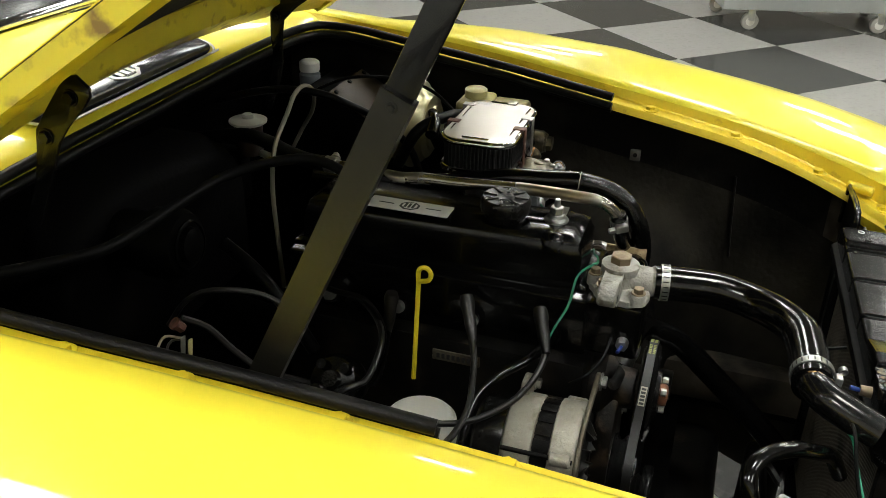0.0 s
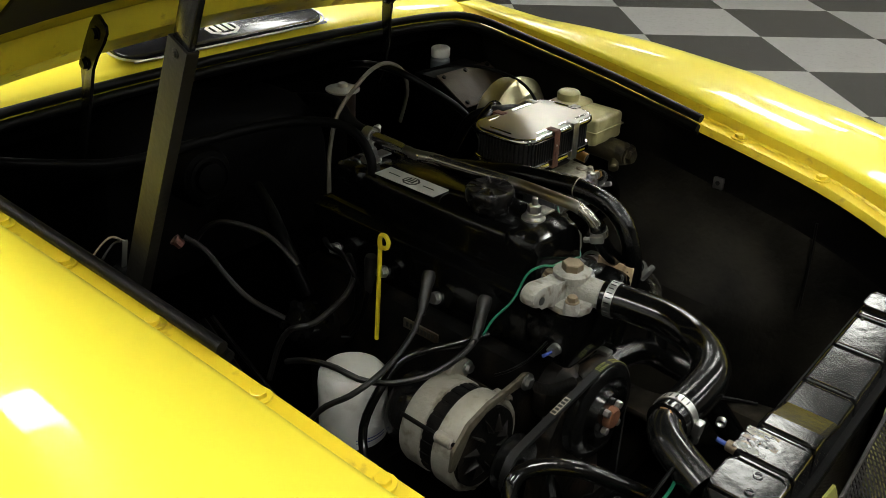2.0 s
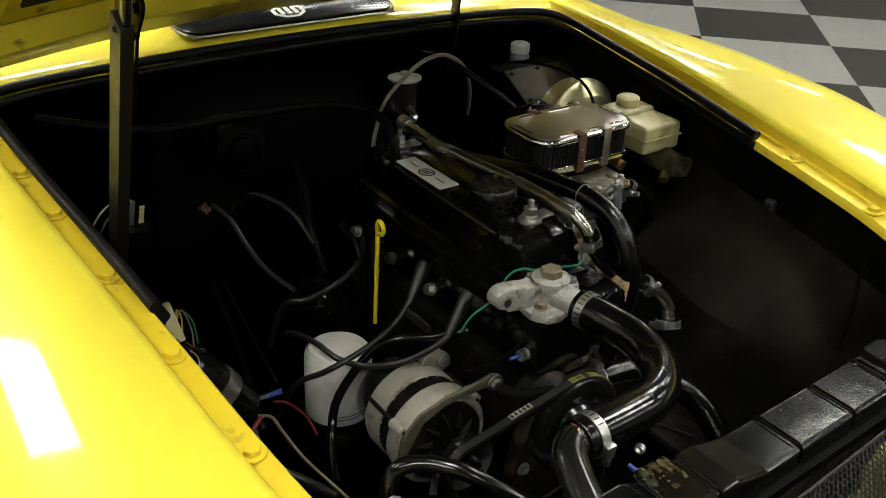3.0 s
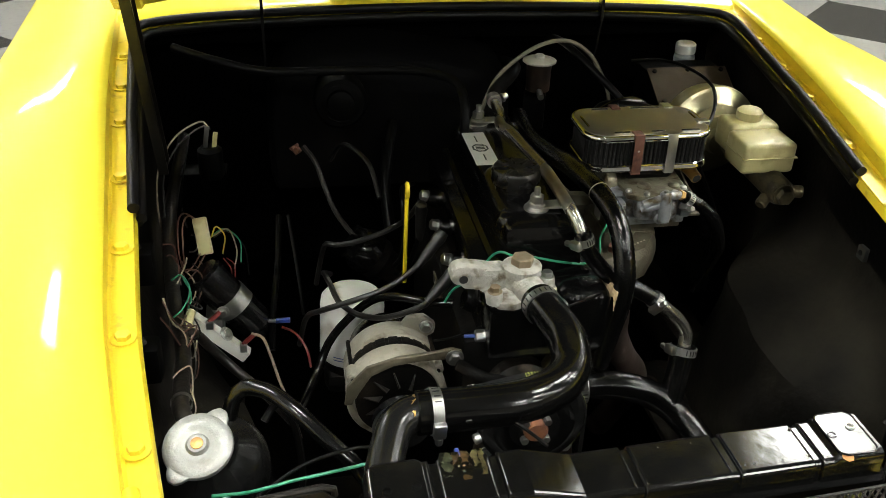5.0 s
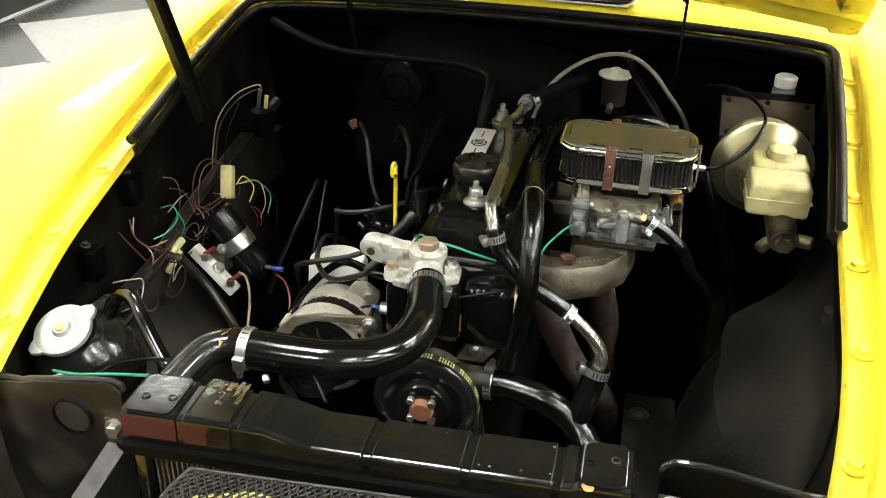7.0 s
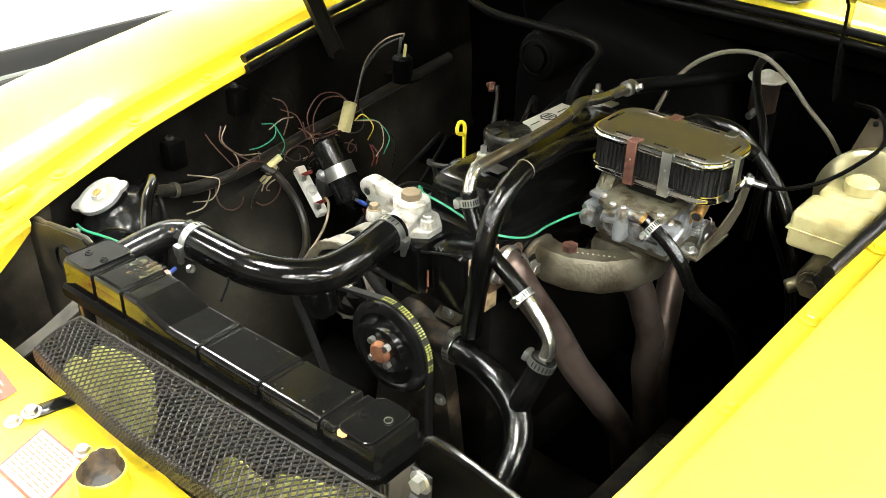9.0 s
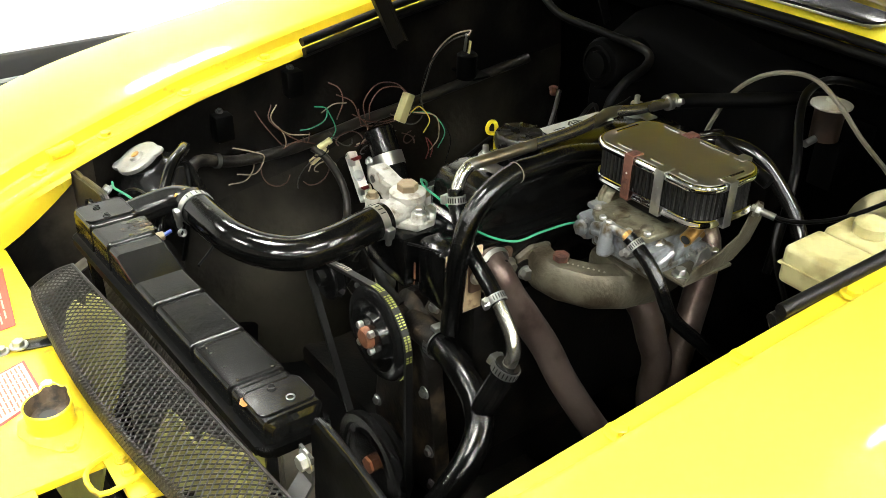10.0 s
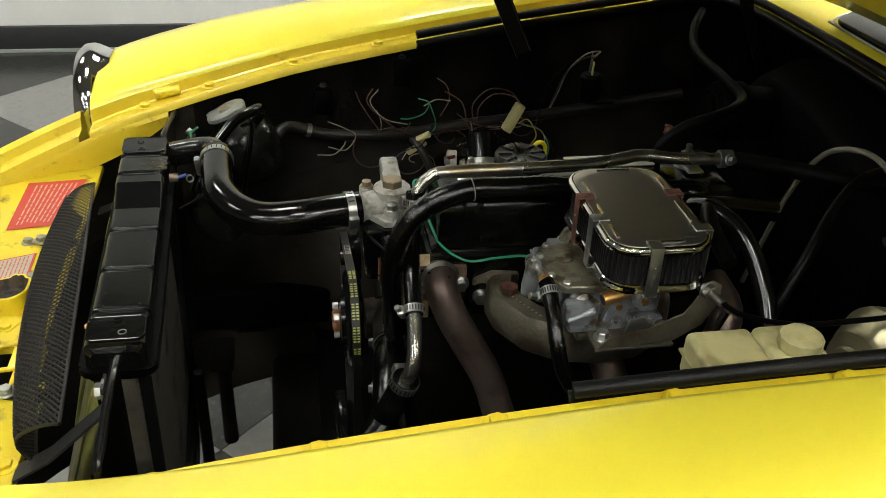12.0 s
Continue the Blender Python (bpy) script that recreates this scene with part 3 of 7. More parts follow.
for x, y, z0, z1, r in ((-0.225, -0.358, 0.30, 0.485, 0.013), (-0.115, -0.386, 0.30, 0.545, 0.010), (0.215, -0.365, 0.30, 0.47, 0.014), (0.27, -0.335, 0.28, 0.44, 0.018)):
    part("front_strut", rod((x, y, z0), (x, y, z1), r, r * 0.85, 14, 0.002), GRIME, car, "grimy black strut low in the nose")
part("strut_block", box((-0.26, -0.378, 0.475), (-0.195, -0.338, 0.505), 0.006), GRIME, car)

# slam panel with its latch hole
SLAM = SLAM_Z
slam = part("slam_panel", box((-0.40, -0.80, SLAM - 0.012), (0.104, -0.535, SLAM), 0.003), YELLOW_IN, car, "yellow bonnet slam panel with labels and bolts")
for lo, hi in (((0.104, -0.556, SLAM - 0.012), (0.176, -0.528, SLAM)), ((0.104, -0.80, SLAM - 0.012), (0.176, -0.630, SLAM)), ((0.176, -0.80, SLAM - 0.012), (0.40, -0.515, SLAM))):
    part("slam_panel_piece", box(lo, hi, 0.002), YELLOW_IN, slam)

# ---- bonnet, raised on its hinges ----
TH = radians(36.0)
BO = Vector((0, 0.595, 1.058))
BM = Matrix.Translation(BO) @ Matrix.Rotation(-TH, 4, "X") @ Matrix.Rotation(math.pi, 4, "Z")
# local frame: x across (mirrored), y forward along the bonnet, z out of the skin
bonnet = thing("bonnet", "yellow bonnet raised and propped open", "bonnet", BO)


def bonnet_half(y):
    return 0.568 - 0.16 * (y / 1.08) ** 1.5


rows = []
for i in range(28):
    y = 1.08 * i / 27
    h = bonnet_half(y)
    rows.append([BM @ Vector((h * k, y, 0.050 * (1 - k * k) - 0.02 * (y / 1.08) ** 2)) for k in [-1 + 2 * j / 24 for j in range(25)]])
part("skin", thick(grid([[p + Vector((0, 0, 0.0025)) for p in r] for r in rows]), 0.0012), YELLOW, bonnet, "glossy yellow bonnet skin")
part("inner_skin", thick(grid(rows), 0.0012), YELLOW_DULL, bonnet, "scuffed yellow underside of the bonnet")
for s in (-1, 1):
    rows = []
    for i in range(28):
        y = 1.08 * i / 27
        h = bonnet_half(y)
        zz = -0.02 * (y / 1.08) ** 2
        rows.append([BM @ Vector((s * a, y, zz + b)) for a, b in ((h, 0.0), (h + 0.001, -0.020), (h - 0.012, -0.022), (h - 0.045, -0.020), (h - 0.06, 0.0))])
    part("side_rail", thick(grid(rows), 0.0012), YELLOW_DULL, bonnet)
rows = []
for i in range(25):
    k = -1 + 2 * i / 24
    x = k * 0.56
    c = 0.050 * (1 - k * k)
    rows.append([BM @ Vector((x, yy, c + b)) for yy, b in ((0.0, 0.0), (-0.001, -0.018), (0.012, -0.022), (0.03, -0.020), (0.05, -0.028), (0.085, -0.030), (0.10, -0.018), (0.115, -0.002))])
part("rear_rail", thick(grid(rows), 0.0012), YELLOW_DULL, bonnet)
rows = []
for i in range(15):
    k = -1 + 2 * i / 14
    rows.append([BM @ Vector((k * 0.42, yy, 0.044 * (1 - k * k) + b)) for yy, b in ((0.50, -0.008), (0.51, -0.03), (0.56, -0.03), (0.57, -0.008))])
part("cross_rib", thick(grid(rows), 0.0012), YELLOW_DULL, bonnet)
rows = []
for i in range(20):
    y = 0.20 + 0.81 * i / 19
    h = bonnet_half(y) - 0.075
    rows.append([BM @ Vector((h * k, y, 0.050 * (1 - (h * k / 0.56) ** 2) - 0.02 * (y / 1.08) ** 2 - 0.014)) for k in [-1 + 2 * j / 12 for j in range(13)]])
part("insulation_pad", thick(grid(rows), 0.004), PAD, bonnet, "black felt insulation pad")

for s in (-1, 1):
    x = -0.323 if s < 0 else 0.277
    way = [(0.445, 1.166, 0.020), (0.450, 1.160, 0.032), (0.462, 1.147, 0.034), (0.484, 1.122, 0.030), (0.503, 1.098, 0.029), (0.511, 1.066, 0.022), (0.524, 1.03, 0.018), (0.545, 0.985, 0.018), (0.565, 0.94, 0.018)]
    if s > 0:
        way = [(0.440, 1.174, 0.018), (0.447, 1.168, 0.028), (0.465, 1.153, 0.030), (0.512, 1.120, 0.027), (0.538, 1.092, 0.025), (0.541, 1.06, 0.019), (0.538, 1.02, 0.016), (0.550, 0.97, 0.016), (0.568, 0.93, 0.016)]
    one, other = [], []
    for k, (y, z, w) in enumerate(way):
        a, b = way[max(0, k - 1)], way[min(len(way) - 1, k + 1)]
        d = Vector((b[0] - a[0], b[1] - a[1])).normalized() * w / 2
        one.append((y - d.y, z + d.x))
        other.append((y + d.y, z - d.x))
    m = Matrix(((0, 0, 1, x - 0.0025), (1, 0, 0, 0), (0, 1, 0, 0), (0, 0, 0, 1)))
    hinge = part("hinge_arm", prism(one + other[::-1], 0.005, m, 0.0012), BLACK, bonnet, "black steel hinge arm")
    for q in (way[2], way[4]):
        bolt((x - 0.0025, q[0], q[1]), (-1, 0, 0), 0.0072, 0.006, BLACK, hinge, "hinge_bolt", 1.3)

prop = thing("bonnet_prop", "grey channel-section steel bonnet prop stay", "prop stay", (-0.47, 0.21, 0.88))
d = Vector((0, 0.04 - 0.215, 1.245 - 0.87)).normalized()
m = frame_to((-0.47, 0.215, 0.87), d, (1, 0, 0))
channel = [(-0.0145, -0.003), (0.0145, -0.003), (0.0145, 0.010), (0.012, 0.010), (0.012, 0.0), (-0.012, 0.0), (-0.012, 0.010), (-0.0145, 0.010)]
lower = prism(channel, 0.355, m @ Matrix.Translation((0, 0, 0.06)))
lower = part("lower_stay", lower, GUNMETAL, prop, flat=True)
part("upper_stay", box((-0.0125, 0.0, 0.39), (0.0125, 0.008, 0.60), 0.002, m=m), BLACK, prop)
bolt(m @ Vector((0.0, -0.003, 0.405)), m.to_3x3() @ Vector((0, -1, 0)), 0.003, 0.003, GUNMETAL, prop, "pivot_rivet", 1.6)

# ---- rubber seal round the back of the bay ----
pts_r = [(-(gx(y) - 0.0165), y, gz(y) + 0.004) for y in (0.0, 0.05, 0.12, 0.2, 0.3, 0.4, 0.5)]
back = [(-0.532, 0.567, 1.009), (-0.50, 0.592, 1.011), (-0.40, 0.599, 1.017), (-0.2, 0.588, 1.027), (0, 0.582, 1.031), (0.2, 0.588, 1.027), (0.40, 0.599, 1.017), (0.50, 0.592, 1.011), (0.532, 0.567, 1.009)]
line = pts_r + back + [(-x, y, z) for x, y, z in pts_r[::-1]]
seal = thing("bonnet_seal", "black ribbed rubber seal along the bay edge", "rubber seal", (0, 0.3, 0.98))
part("ridge", tube([(x, y, z + 0.0065) for x, y, z in line], 0.0074, 12, 0.02), SEAL, seal)
part("ridge", tube([(x * 0.984, y * 0.99 if y > 0.5 else y, z - 0.008) for x, y, z in line], 0.0068, 10, 0.02), SEAL, seal)
part("clip_strip", tube([(x * 0.99, y, z - 0.016) for x, y, z in line], 0.006, 8, 0.03, flatten=0.5), SEAL, seal)

# air intake grille on the scuttle
vent = thing("scuttle_vent", "glossy black scuttle vent trim with bright edging", "vent", (0, 0.66, 1.05))
vm = Matrix.Translation((-0.013, 0.640, 1.062)) @ Matrix.Rotation(radians(10), 4, "X")
part("trim", prism(rounded(0.40, 0.085, 0.034, 8), 0.006, vm, 0.002), VENT, vent)
part("edging", tube([vm @ Vector((x, y, 0.002)) for x, y in rounded(0.412, 0.096, 0.04, 8)] + [vm @ Vector((0.206, 0.01, 0.002))], 0.0020, 8, 0.02), STEEL, vent, "bright metal edging")
mark = part("emblem", prism([(0.025 * math.cos(radians(22.5 + 45 * i)) * 1.25, 0.025 * math.sin(radians(22.5 + 45 * i))) for i in range(8)], 0.0012, vm @ Matrix.Translation((0, -0.004, 0.0062))), EMBLEM, vent, "white octagonal emblem")
part("emblem_field", prism([(0.0195 * math.cos(radians(22.5 + 45 * i)) * 1.25, 0.0195 * math.sin(radians(22.5 + 45 * i))) for i in range(8)], 0.0006, vm @ Matrix.Translation((0, -0.004, 0.0074))), VENT, mark)
for k in range(3):
    part("emblem_stroke", box((-0.019 + 0.013 * k, -0.013, 0), (-0.0115 + 0.013 * k, 0.013, 0.0006), 0, m=vm @ Matrix.Translation((0.001, -0.004, 0.008))), EMBLEM, mark)

# windscreen at the back
screen = part("windscreen", box((-0.66, 0.0, 0.0), (0.66, 0.006, 0.42), 0.002, m=pose(0, 0.965, 1.06, -38, 0, 0)), VENT, car, "dark windscreen glass")
part("screen_frame", tube([(-0.69, 0.96, 1.04), (-0.60, 0.955, 1.065), (0, 0.945, 1.075), (0.60, 0.955, 1.065), (0.69, 0.96, 1.04)], 0.012, 10, 0.05), CHROME, car, "bright lower windscreen frame")
wiper = thing("wiper", "chrome and black windscreen wiper spindle", "wiper", (0.66, 0.80, 1.03))
part("spindle", lathe([(0.020, 0), (0.018, 0.010), (0.010, 0.016), (0.009, 0.03), (0.004, 0.034)], (0.665, 0.77, 1.012), (0, -0.1, 1), 20), CHROME, wiper)
part("arm", tube([(0.665, 0.77, 1.05), (0.62, 0.85, 1.075), (0.45, 0.99, 1.15)], 0.005, 8, 0.03), BLACK, wiper)

# ---- the rest of the car behind the scuttle ----
rows = []
for y, w, zt in ((0.926, 0.765, 0.955), (1.2, 0.770, 0.945), (1.6, 0.770, 0.935), (2.0, 0.765, 0.930), (2.4, 0.750, 0.925), (2.7, 0.715, 0.900), (2.95, 0.665, 0.850), (3.03, 0.60, 0.78), (3.05, 0.56, 0.62)):
    half = [(w * 0.94, 0.22), (w * 0.985, 0.34), (w, 0.52), (w * 0.995, 0.72), (w * 0.975, zt - 0.10), (w * 0.93, zt - 0.03), (w * 0.84, zt), (w * 0.5, zt + 0.015), (0, zt + 0.02)]
    rows.append([(x, y, z) for x, z in half] + [(-x, y, z) for x, z in half[-2::-1]])
part("rear_body", thick(grid(rows), 0.002), YELLOW, car, "yellow rear body and boot")
part("tail_panel", box((-0.50, 3.00, 0.30), (0.50, 3.045, 0.74), 0.02), YELLOW, car)
part("floor_pan", box((-0.70, 0.70, 0.20), (0.70, 3.0, 0.225), 0), BAY, car)
rows = []
for y, w, zb, zt in ((1.26, 0.58, 0.95, 1.315), (1.5, 0.60, 0.95, 1.335), (1.8, 0.60, 0.95, 1.325), (2.05, 0.59, 0.95, 1.26), (2.22, 0.58, 0.94, 1.12), (2.36, 0.56, 0.94, 0.955)):
    half = [(w + 0.09, zb), (w + 0.06, zb + (zt - zb) * 0.5), (w, zb + (zt - zb) * 0.88), (w * 0.85, zt - 0.012), (w * 0.4, zt), (0, zt + 0.004)]
    rows.append([(x, y, z) for x, z in half] + [(-x, y, z) for x, z in half[-2::-1]])
part("soft_top", thick(grid(rows), 0.003), BAND, car, "black fabric soft top")
for s in (-1, 1):
    door = part("door", thick(grid([[(s * x, y, z) for y in (0.99, 1.25, 1.55, 1.85)] for x, z in ((0.762, 0.36), (0.774, 0.52), (0.772, 0.72), (0.757, 0.84), (0.722, 0.925))]), 0.004), YELLOW, car, "yellow car door")
    part("door_handle", box((s * 0.768 - 0.012, 1.68, 0.775), (s * 0.768 + 0.012, 1.80, 0.800), 0.006), CHROME, door, "chrome door handle")

part("front_crossmember", box((-0.45, -0.285, 0.12), (0.45, -0.06, 0.34), 0.03, segs=3), GRIME, car, "grimy black front crossmember")

# ---- radiator ----
TANK = mat("black_tank_paint", (0.0035, 0.0035, 0.0034), 0.13, 0, 0.3, 60, 0.10, 60, stain=(0.007, 0.0065, 0.006), stain_amount=0.3, stain_scale=46, rvar=0.06, spec=0.26)
rad = thing("radiator", "black painted radiator with stepped top tank", "radiator", (0.0, -0.425, 0.45))
R0, R1, RF, RB = -0.247, 0.262, -0.464, -0.386
SK = Matrix(((1, 0, 0, 0), (0.043, 1, 0, 0), (0, 0, 1, 0), (0, 0, 0, 1)))  # the radiator stands a little askew
rows = []
prof = [(R0, 0.876), (R0 + 0.004, 0.882), (R0 + 0.012, 0.8845)]
GROOVES = [(-0.1815, 0.8845), (-0.1245, 0.8845), (0.008, 0.8706), (0.104, 0.8710), (0.190, 0.8715)]
for x, z in GROOVES[:2]:
    prof += [(x - 0.0055, z), (x - 0.0047, z - 0.0004), (x - 0.0040, z - 0.0013), (x - 0.0033, z - 0.0024), (x + 0.0033, z - 0.0024), (x + 0.0040, z - 0.0013), (x + 0.0047, z - 0.0004), (x + 0.0055, z)]
prof += [(-0.097, 0.8845), (-0.047, 0.8705)]
for x, z in GROOVES[2:]:
    prof += [(x - 0.0055, z), (x - 0.0047, z - 0.0004), (x - 0.0040, z - 0.0013), (x - 0.0033, z - 0.0026), (x + 0.0033, z - 0.0026), (x + 0.0040, z - 0.0013), (x + 0.0047, z - 0.0004), (x + 0.0055, z)]
prof += [(0.206, 0.8715), (0.210, 0.8755), (0.258, 0.8755), (R1 - 0.003, 0.872), (R1, 0.866)]
FLOORS = [x + d for x, z in GROOVES for d in (-0.0033, 0.0033)]
fine = []
for (xa, za), (xb, zb) in zip(prof, prof[1:]):
    fine.append((xa, za))
    if xb - xa > 0.02:
        e = 0.0022 / (xb - xa)
        fine += [(xa + (xb - xa) * k, za + (zb - za) * k) for k in (e, 1 - e)]
for x, z in fine + prof[-1:]:
    inset = 0.006 if x in (R0, R1) else 0.0020 if x in FLOORS else 0
    arc = [(0.006 * (1 - math.cos(radians(a))), 0.006 * (1 - math.sin(radians(a)))) for a in (0, 18, 36, 54, 72, 90)]
    row = [(x, RF + 0.007 + inset, 0.844), (x, RF + 0.008 + inset, z - 0.014)] + [(x, RF + 0.008 + inset + u, z - w) for u, w in arc] + [(x, RF + 0.024 + inset, z)]
    row += [(x, RB + RF - y, w) for _, y, w in row[::-1]]
    rows.append(row)
tank = grid([[SK @ Vector(p) for p in r] for r in rows])
tank.faces.new(list(tank.verts)[:len(row)][::-1])
tank.faces.new(list(tank.verts)[-len(row):])
tank = part("top_tank", tank, TANK, rad, "glossy black top tank with pressed steps and chipped corners", flat=True)
part("tank_rim", prism(rounded(R1 - R0 + 0.012, RB - RF + 0.002, 0.014), 0.011, SK @ Matrix.Translation(((R0 + R1) / 2, (RF + RB) / 2, 0.836)), 0.0045), BAY, rad, "rolled rim of the top tank")
for x, z in GROOVES:
    for d in (-0.0058, 0.0058):
        part("pressed_edge", tube([SK @ Vector((x + d, yy, z + dz)) for yy, dz in ((RF + 0.0085, -0.010), (RF + 0.0105, -0.0028), (RF + 0.015, -0.0002), (RF + 0.026, 0.0), (RB - 0.026, 0.0), (RB - 0.015, -0.0002), (RB - 0.0105, -0.0028), (RB - 0.0085, -0.010))], 0.0009, 8, 0.008), TANK, tank)
for x, y in ((-0.227, -0.431), (-0.200, -0.428), (0.218, -0.425), (0.242, -0.418)):
    z = 0.8850 if x < 0 else 0.8760
    part("rivet_hole", lathe([(0.0036, 0.0025), (0.0046, 0.0025), (0.0046, 0.0034), (0.0036, 0.0034)], (x, y + 0.043 * x, z - 0.001), (0, 0, 1), 16, caps=False), STEEL if x > 0.23 else BLACK, tank)
for x, y, z in ((-0.216, -0.425, 0.8840), (0.232, -0.425, 0.8750)):
    part("raised_plate", prism(rounded(0.050 if x < 0 else 0.042, 0.060, 0.009, 6), 0.0017, SK @ Matrix.Translation((x, y, z)), 0.0010), TANK, tank, flat=True)
    ring = [SK @ Vector((x + u, y + v, z + 0.0014)) for u, v in rounded(0.0495 if x < 0 else 0.0415, 0.0595, 0.009, 6)]
    part("plate_bead", tube(ring + ring[:1], 0.0010, 8, 0.006), TANK, tank)
CORR = mat("corroded_solder", (0.060, 0.052, 0.024), 0.75, 0.1, 0.5, 80, 0.6, 300, stain=(0.03, 0.035, 0.025), stain_amount=0.5, stain_scale=60)
rnd = random.Random(11)


def fleck(r, stretch=1.0):
    return [(r * rnd.uniform(0.5, 1.3) * math.cos(radians(45 * i)) * stretch, r * rnd.uniform(0.5, 1.3) * math.sin(radians(45 * i))) for i in range(8)]


WORN = [CORR, mat("orange_brown_rust_bloom", (0.085, 0.045, 0.018), 0.8, 0, 0.6, 120, 0.5, 300, stain=(0.02, 0.014, 0.008), stain_amount=0.5, stain_scale=90), mat("verdigris_bloom", (0.024, 0.032, 0.025), 0.8, 0, 0.6, 120, 0.4, 300, stain=(0.008, 0.009, 0.008), stain_amount=0.5, stain_scale=90)]
BLOOM = [mat(n, (0.0035, 0.0034, 0.003), 0.16, 0, 0.5, 200, 0.15, 300, stain=c, stain_amount=0.42, stain_scale=110, spec=0.3, stain_soft=0.16) for n, c in (("verdigris_streak", (0.050, 0.056, 0.034)), ("rust_streak", (0.085, 0.050, 0.020)), ("ochre_streak", (0.115, 0.095, 0.040)))]
for x, y0, y1, w, b in ((-0.169, -0.390, -0.422, 0.007, 0), (-0.160, -0.391, -0.408, 0.005, 1), (-0.151, -0.390, -0.428, 0.006, 1), (-0.141, -0.391, -0.416, 0.005, 2), (-0.135, -0.390, -0.424, 0.004, 2)):
    left = [(x - w * rnd.uniform(0.35, 1.0), y0 + (y1 - y0) * i / 9) for i in range(10)]
    right = [(x + w * rnd.uniform(0.35, 1.0), y0 + (y1 - y0) * i / 9) for i in range(9, -1, -1)]
    part("corrosion", prism(left + right, 0.0006, SK @ Matrix.Translation((0, 0, 0.8841))), BLOOM[b], tank, "streak of corrosion through the paint")
for k in range(12):
    x, y = rnd.uniform(-0.174, -0.131), -0.394 - abs(rnd.gauss(0, 0.022))
    if y > RF + 0.028:
        part("corrosion", prism(fleck(0.0005 + 0.0014 * rnd.random()), 0.0004, SK @ Matrix.Translation((x, y, 0.8844 + 0.0003 * rnd.random()))), WORN[k % 3], tank)
for k in range(9):
    x, y = rnd.uniform(-0.20, 0.25), rnd.choice((-0.4440, -0.4055))
    z = curve_at([(-0.247, 0.8845), (-0.10, 0.8845), (-0.045, 0.8705), (0.19, 0.8710), (0.205, 0.8755), (0.25, 0.8755)], x)
    part("paint_chip", prism(fleck(0.0008 + 0.0014 * rnd.random()), 0.0008, SK @ Matrix.Translation((x, y, z - 0.0004))), CORR, tank)
part("chipped_primer", lathe([(0.007, 0), (0.006, 0.0008)], (0.219, -0.4435, 0.8738), (0.1, -0.3, 1), 7), mat("orange_primer", (0.45, 0.2, 0.06), 0.6), tank, "orange primer where paint has chipped")
for lo, hi in (((R0 + 0.01, RF + 0.01, 0.44), (R0 + 0.022, RB - 0.01, 0.832)), ((R1 - 0.022, RF + 0.01, 0.44), (R1 - 0.01, RB - 0.01, 0.832))):
    part("side_channel", box(lo, hi, 0.002, m=SK), BLACK, rad)
part("bottom_tank", box((R0, RF + 0.005, 0.40), (R1, RB - 0.005, 0.44), 0.006, m=SK), BLACK, rad)
fins = bmesh.new()
for i in range(86):
    x = R0 + 0.025 + 0.0057 * i
    box((x, RF + 0.022 + 0.043 * x, 0.44), (x + 0.0022, RB - 0.022 + 0.043 * x, 0.840), 0, fins)
FIN = mat("dusty_fin_metal", (0.085, 0.075, 0.060), 0.6, 0.2, 0.3, 90, 0.2, 300, stain=(0.022, 0.019, 0.015), stain_amount=0.4, stain_scale=16)
tagged(part("core", fins, FIN, rad, "dusty dark radiator core fins", flat=True), kind="stuff")
part("core_back", box((R0 + 0.022, RF + 0.044, 0.44), (R1 - 0.022, RF + 0.047, 0.838), 0, m=SK), GRIME, rad, flat=True)

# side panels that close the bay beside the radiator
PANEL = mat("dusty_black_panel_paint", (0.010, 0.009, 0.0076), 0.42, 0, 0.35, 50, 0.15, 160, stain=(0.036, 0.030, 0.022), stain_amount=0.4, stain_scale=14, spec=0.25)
STRAP = mat("worn_grey_strap", (0.035, 0.034, 0.033), 0.42, 0.3, 0.2, 50, 0.1, 160, stain=(0.014, 0.013, 0.012), stain_amount=0.35, stain_scale=30)
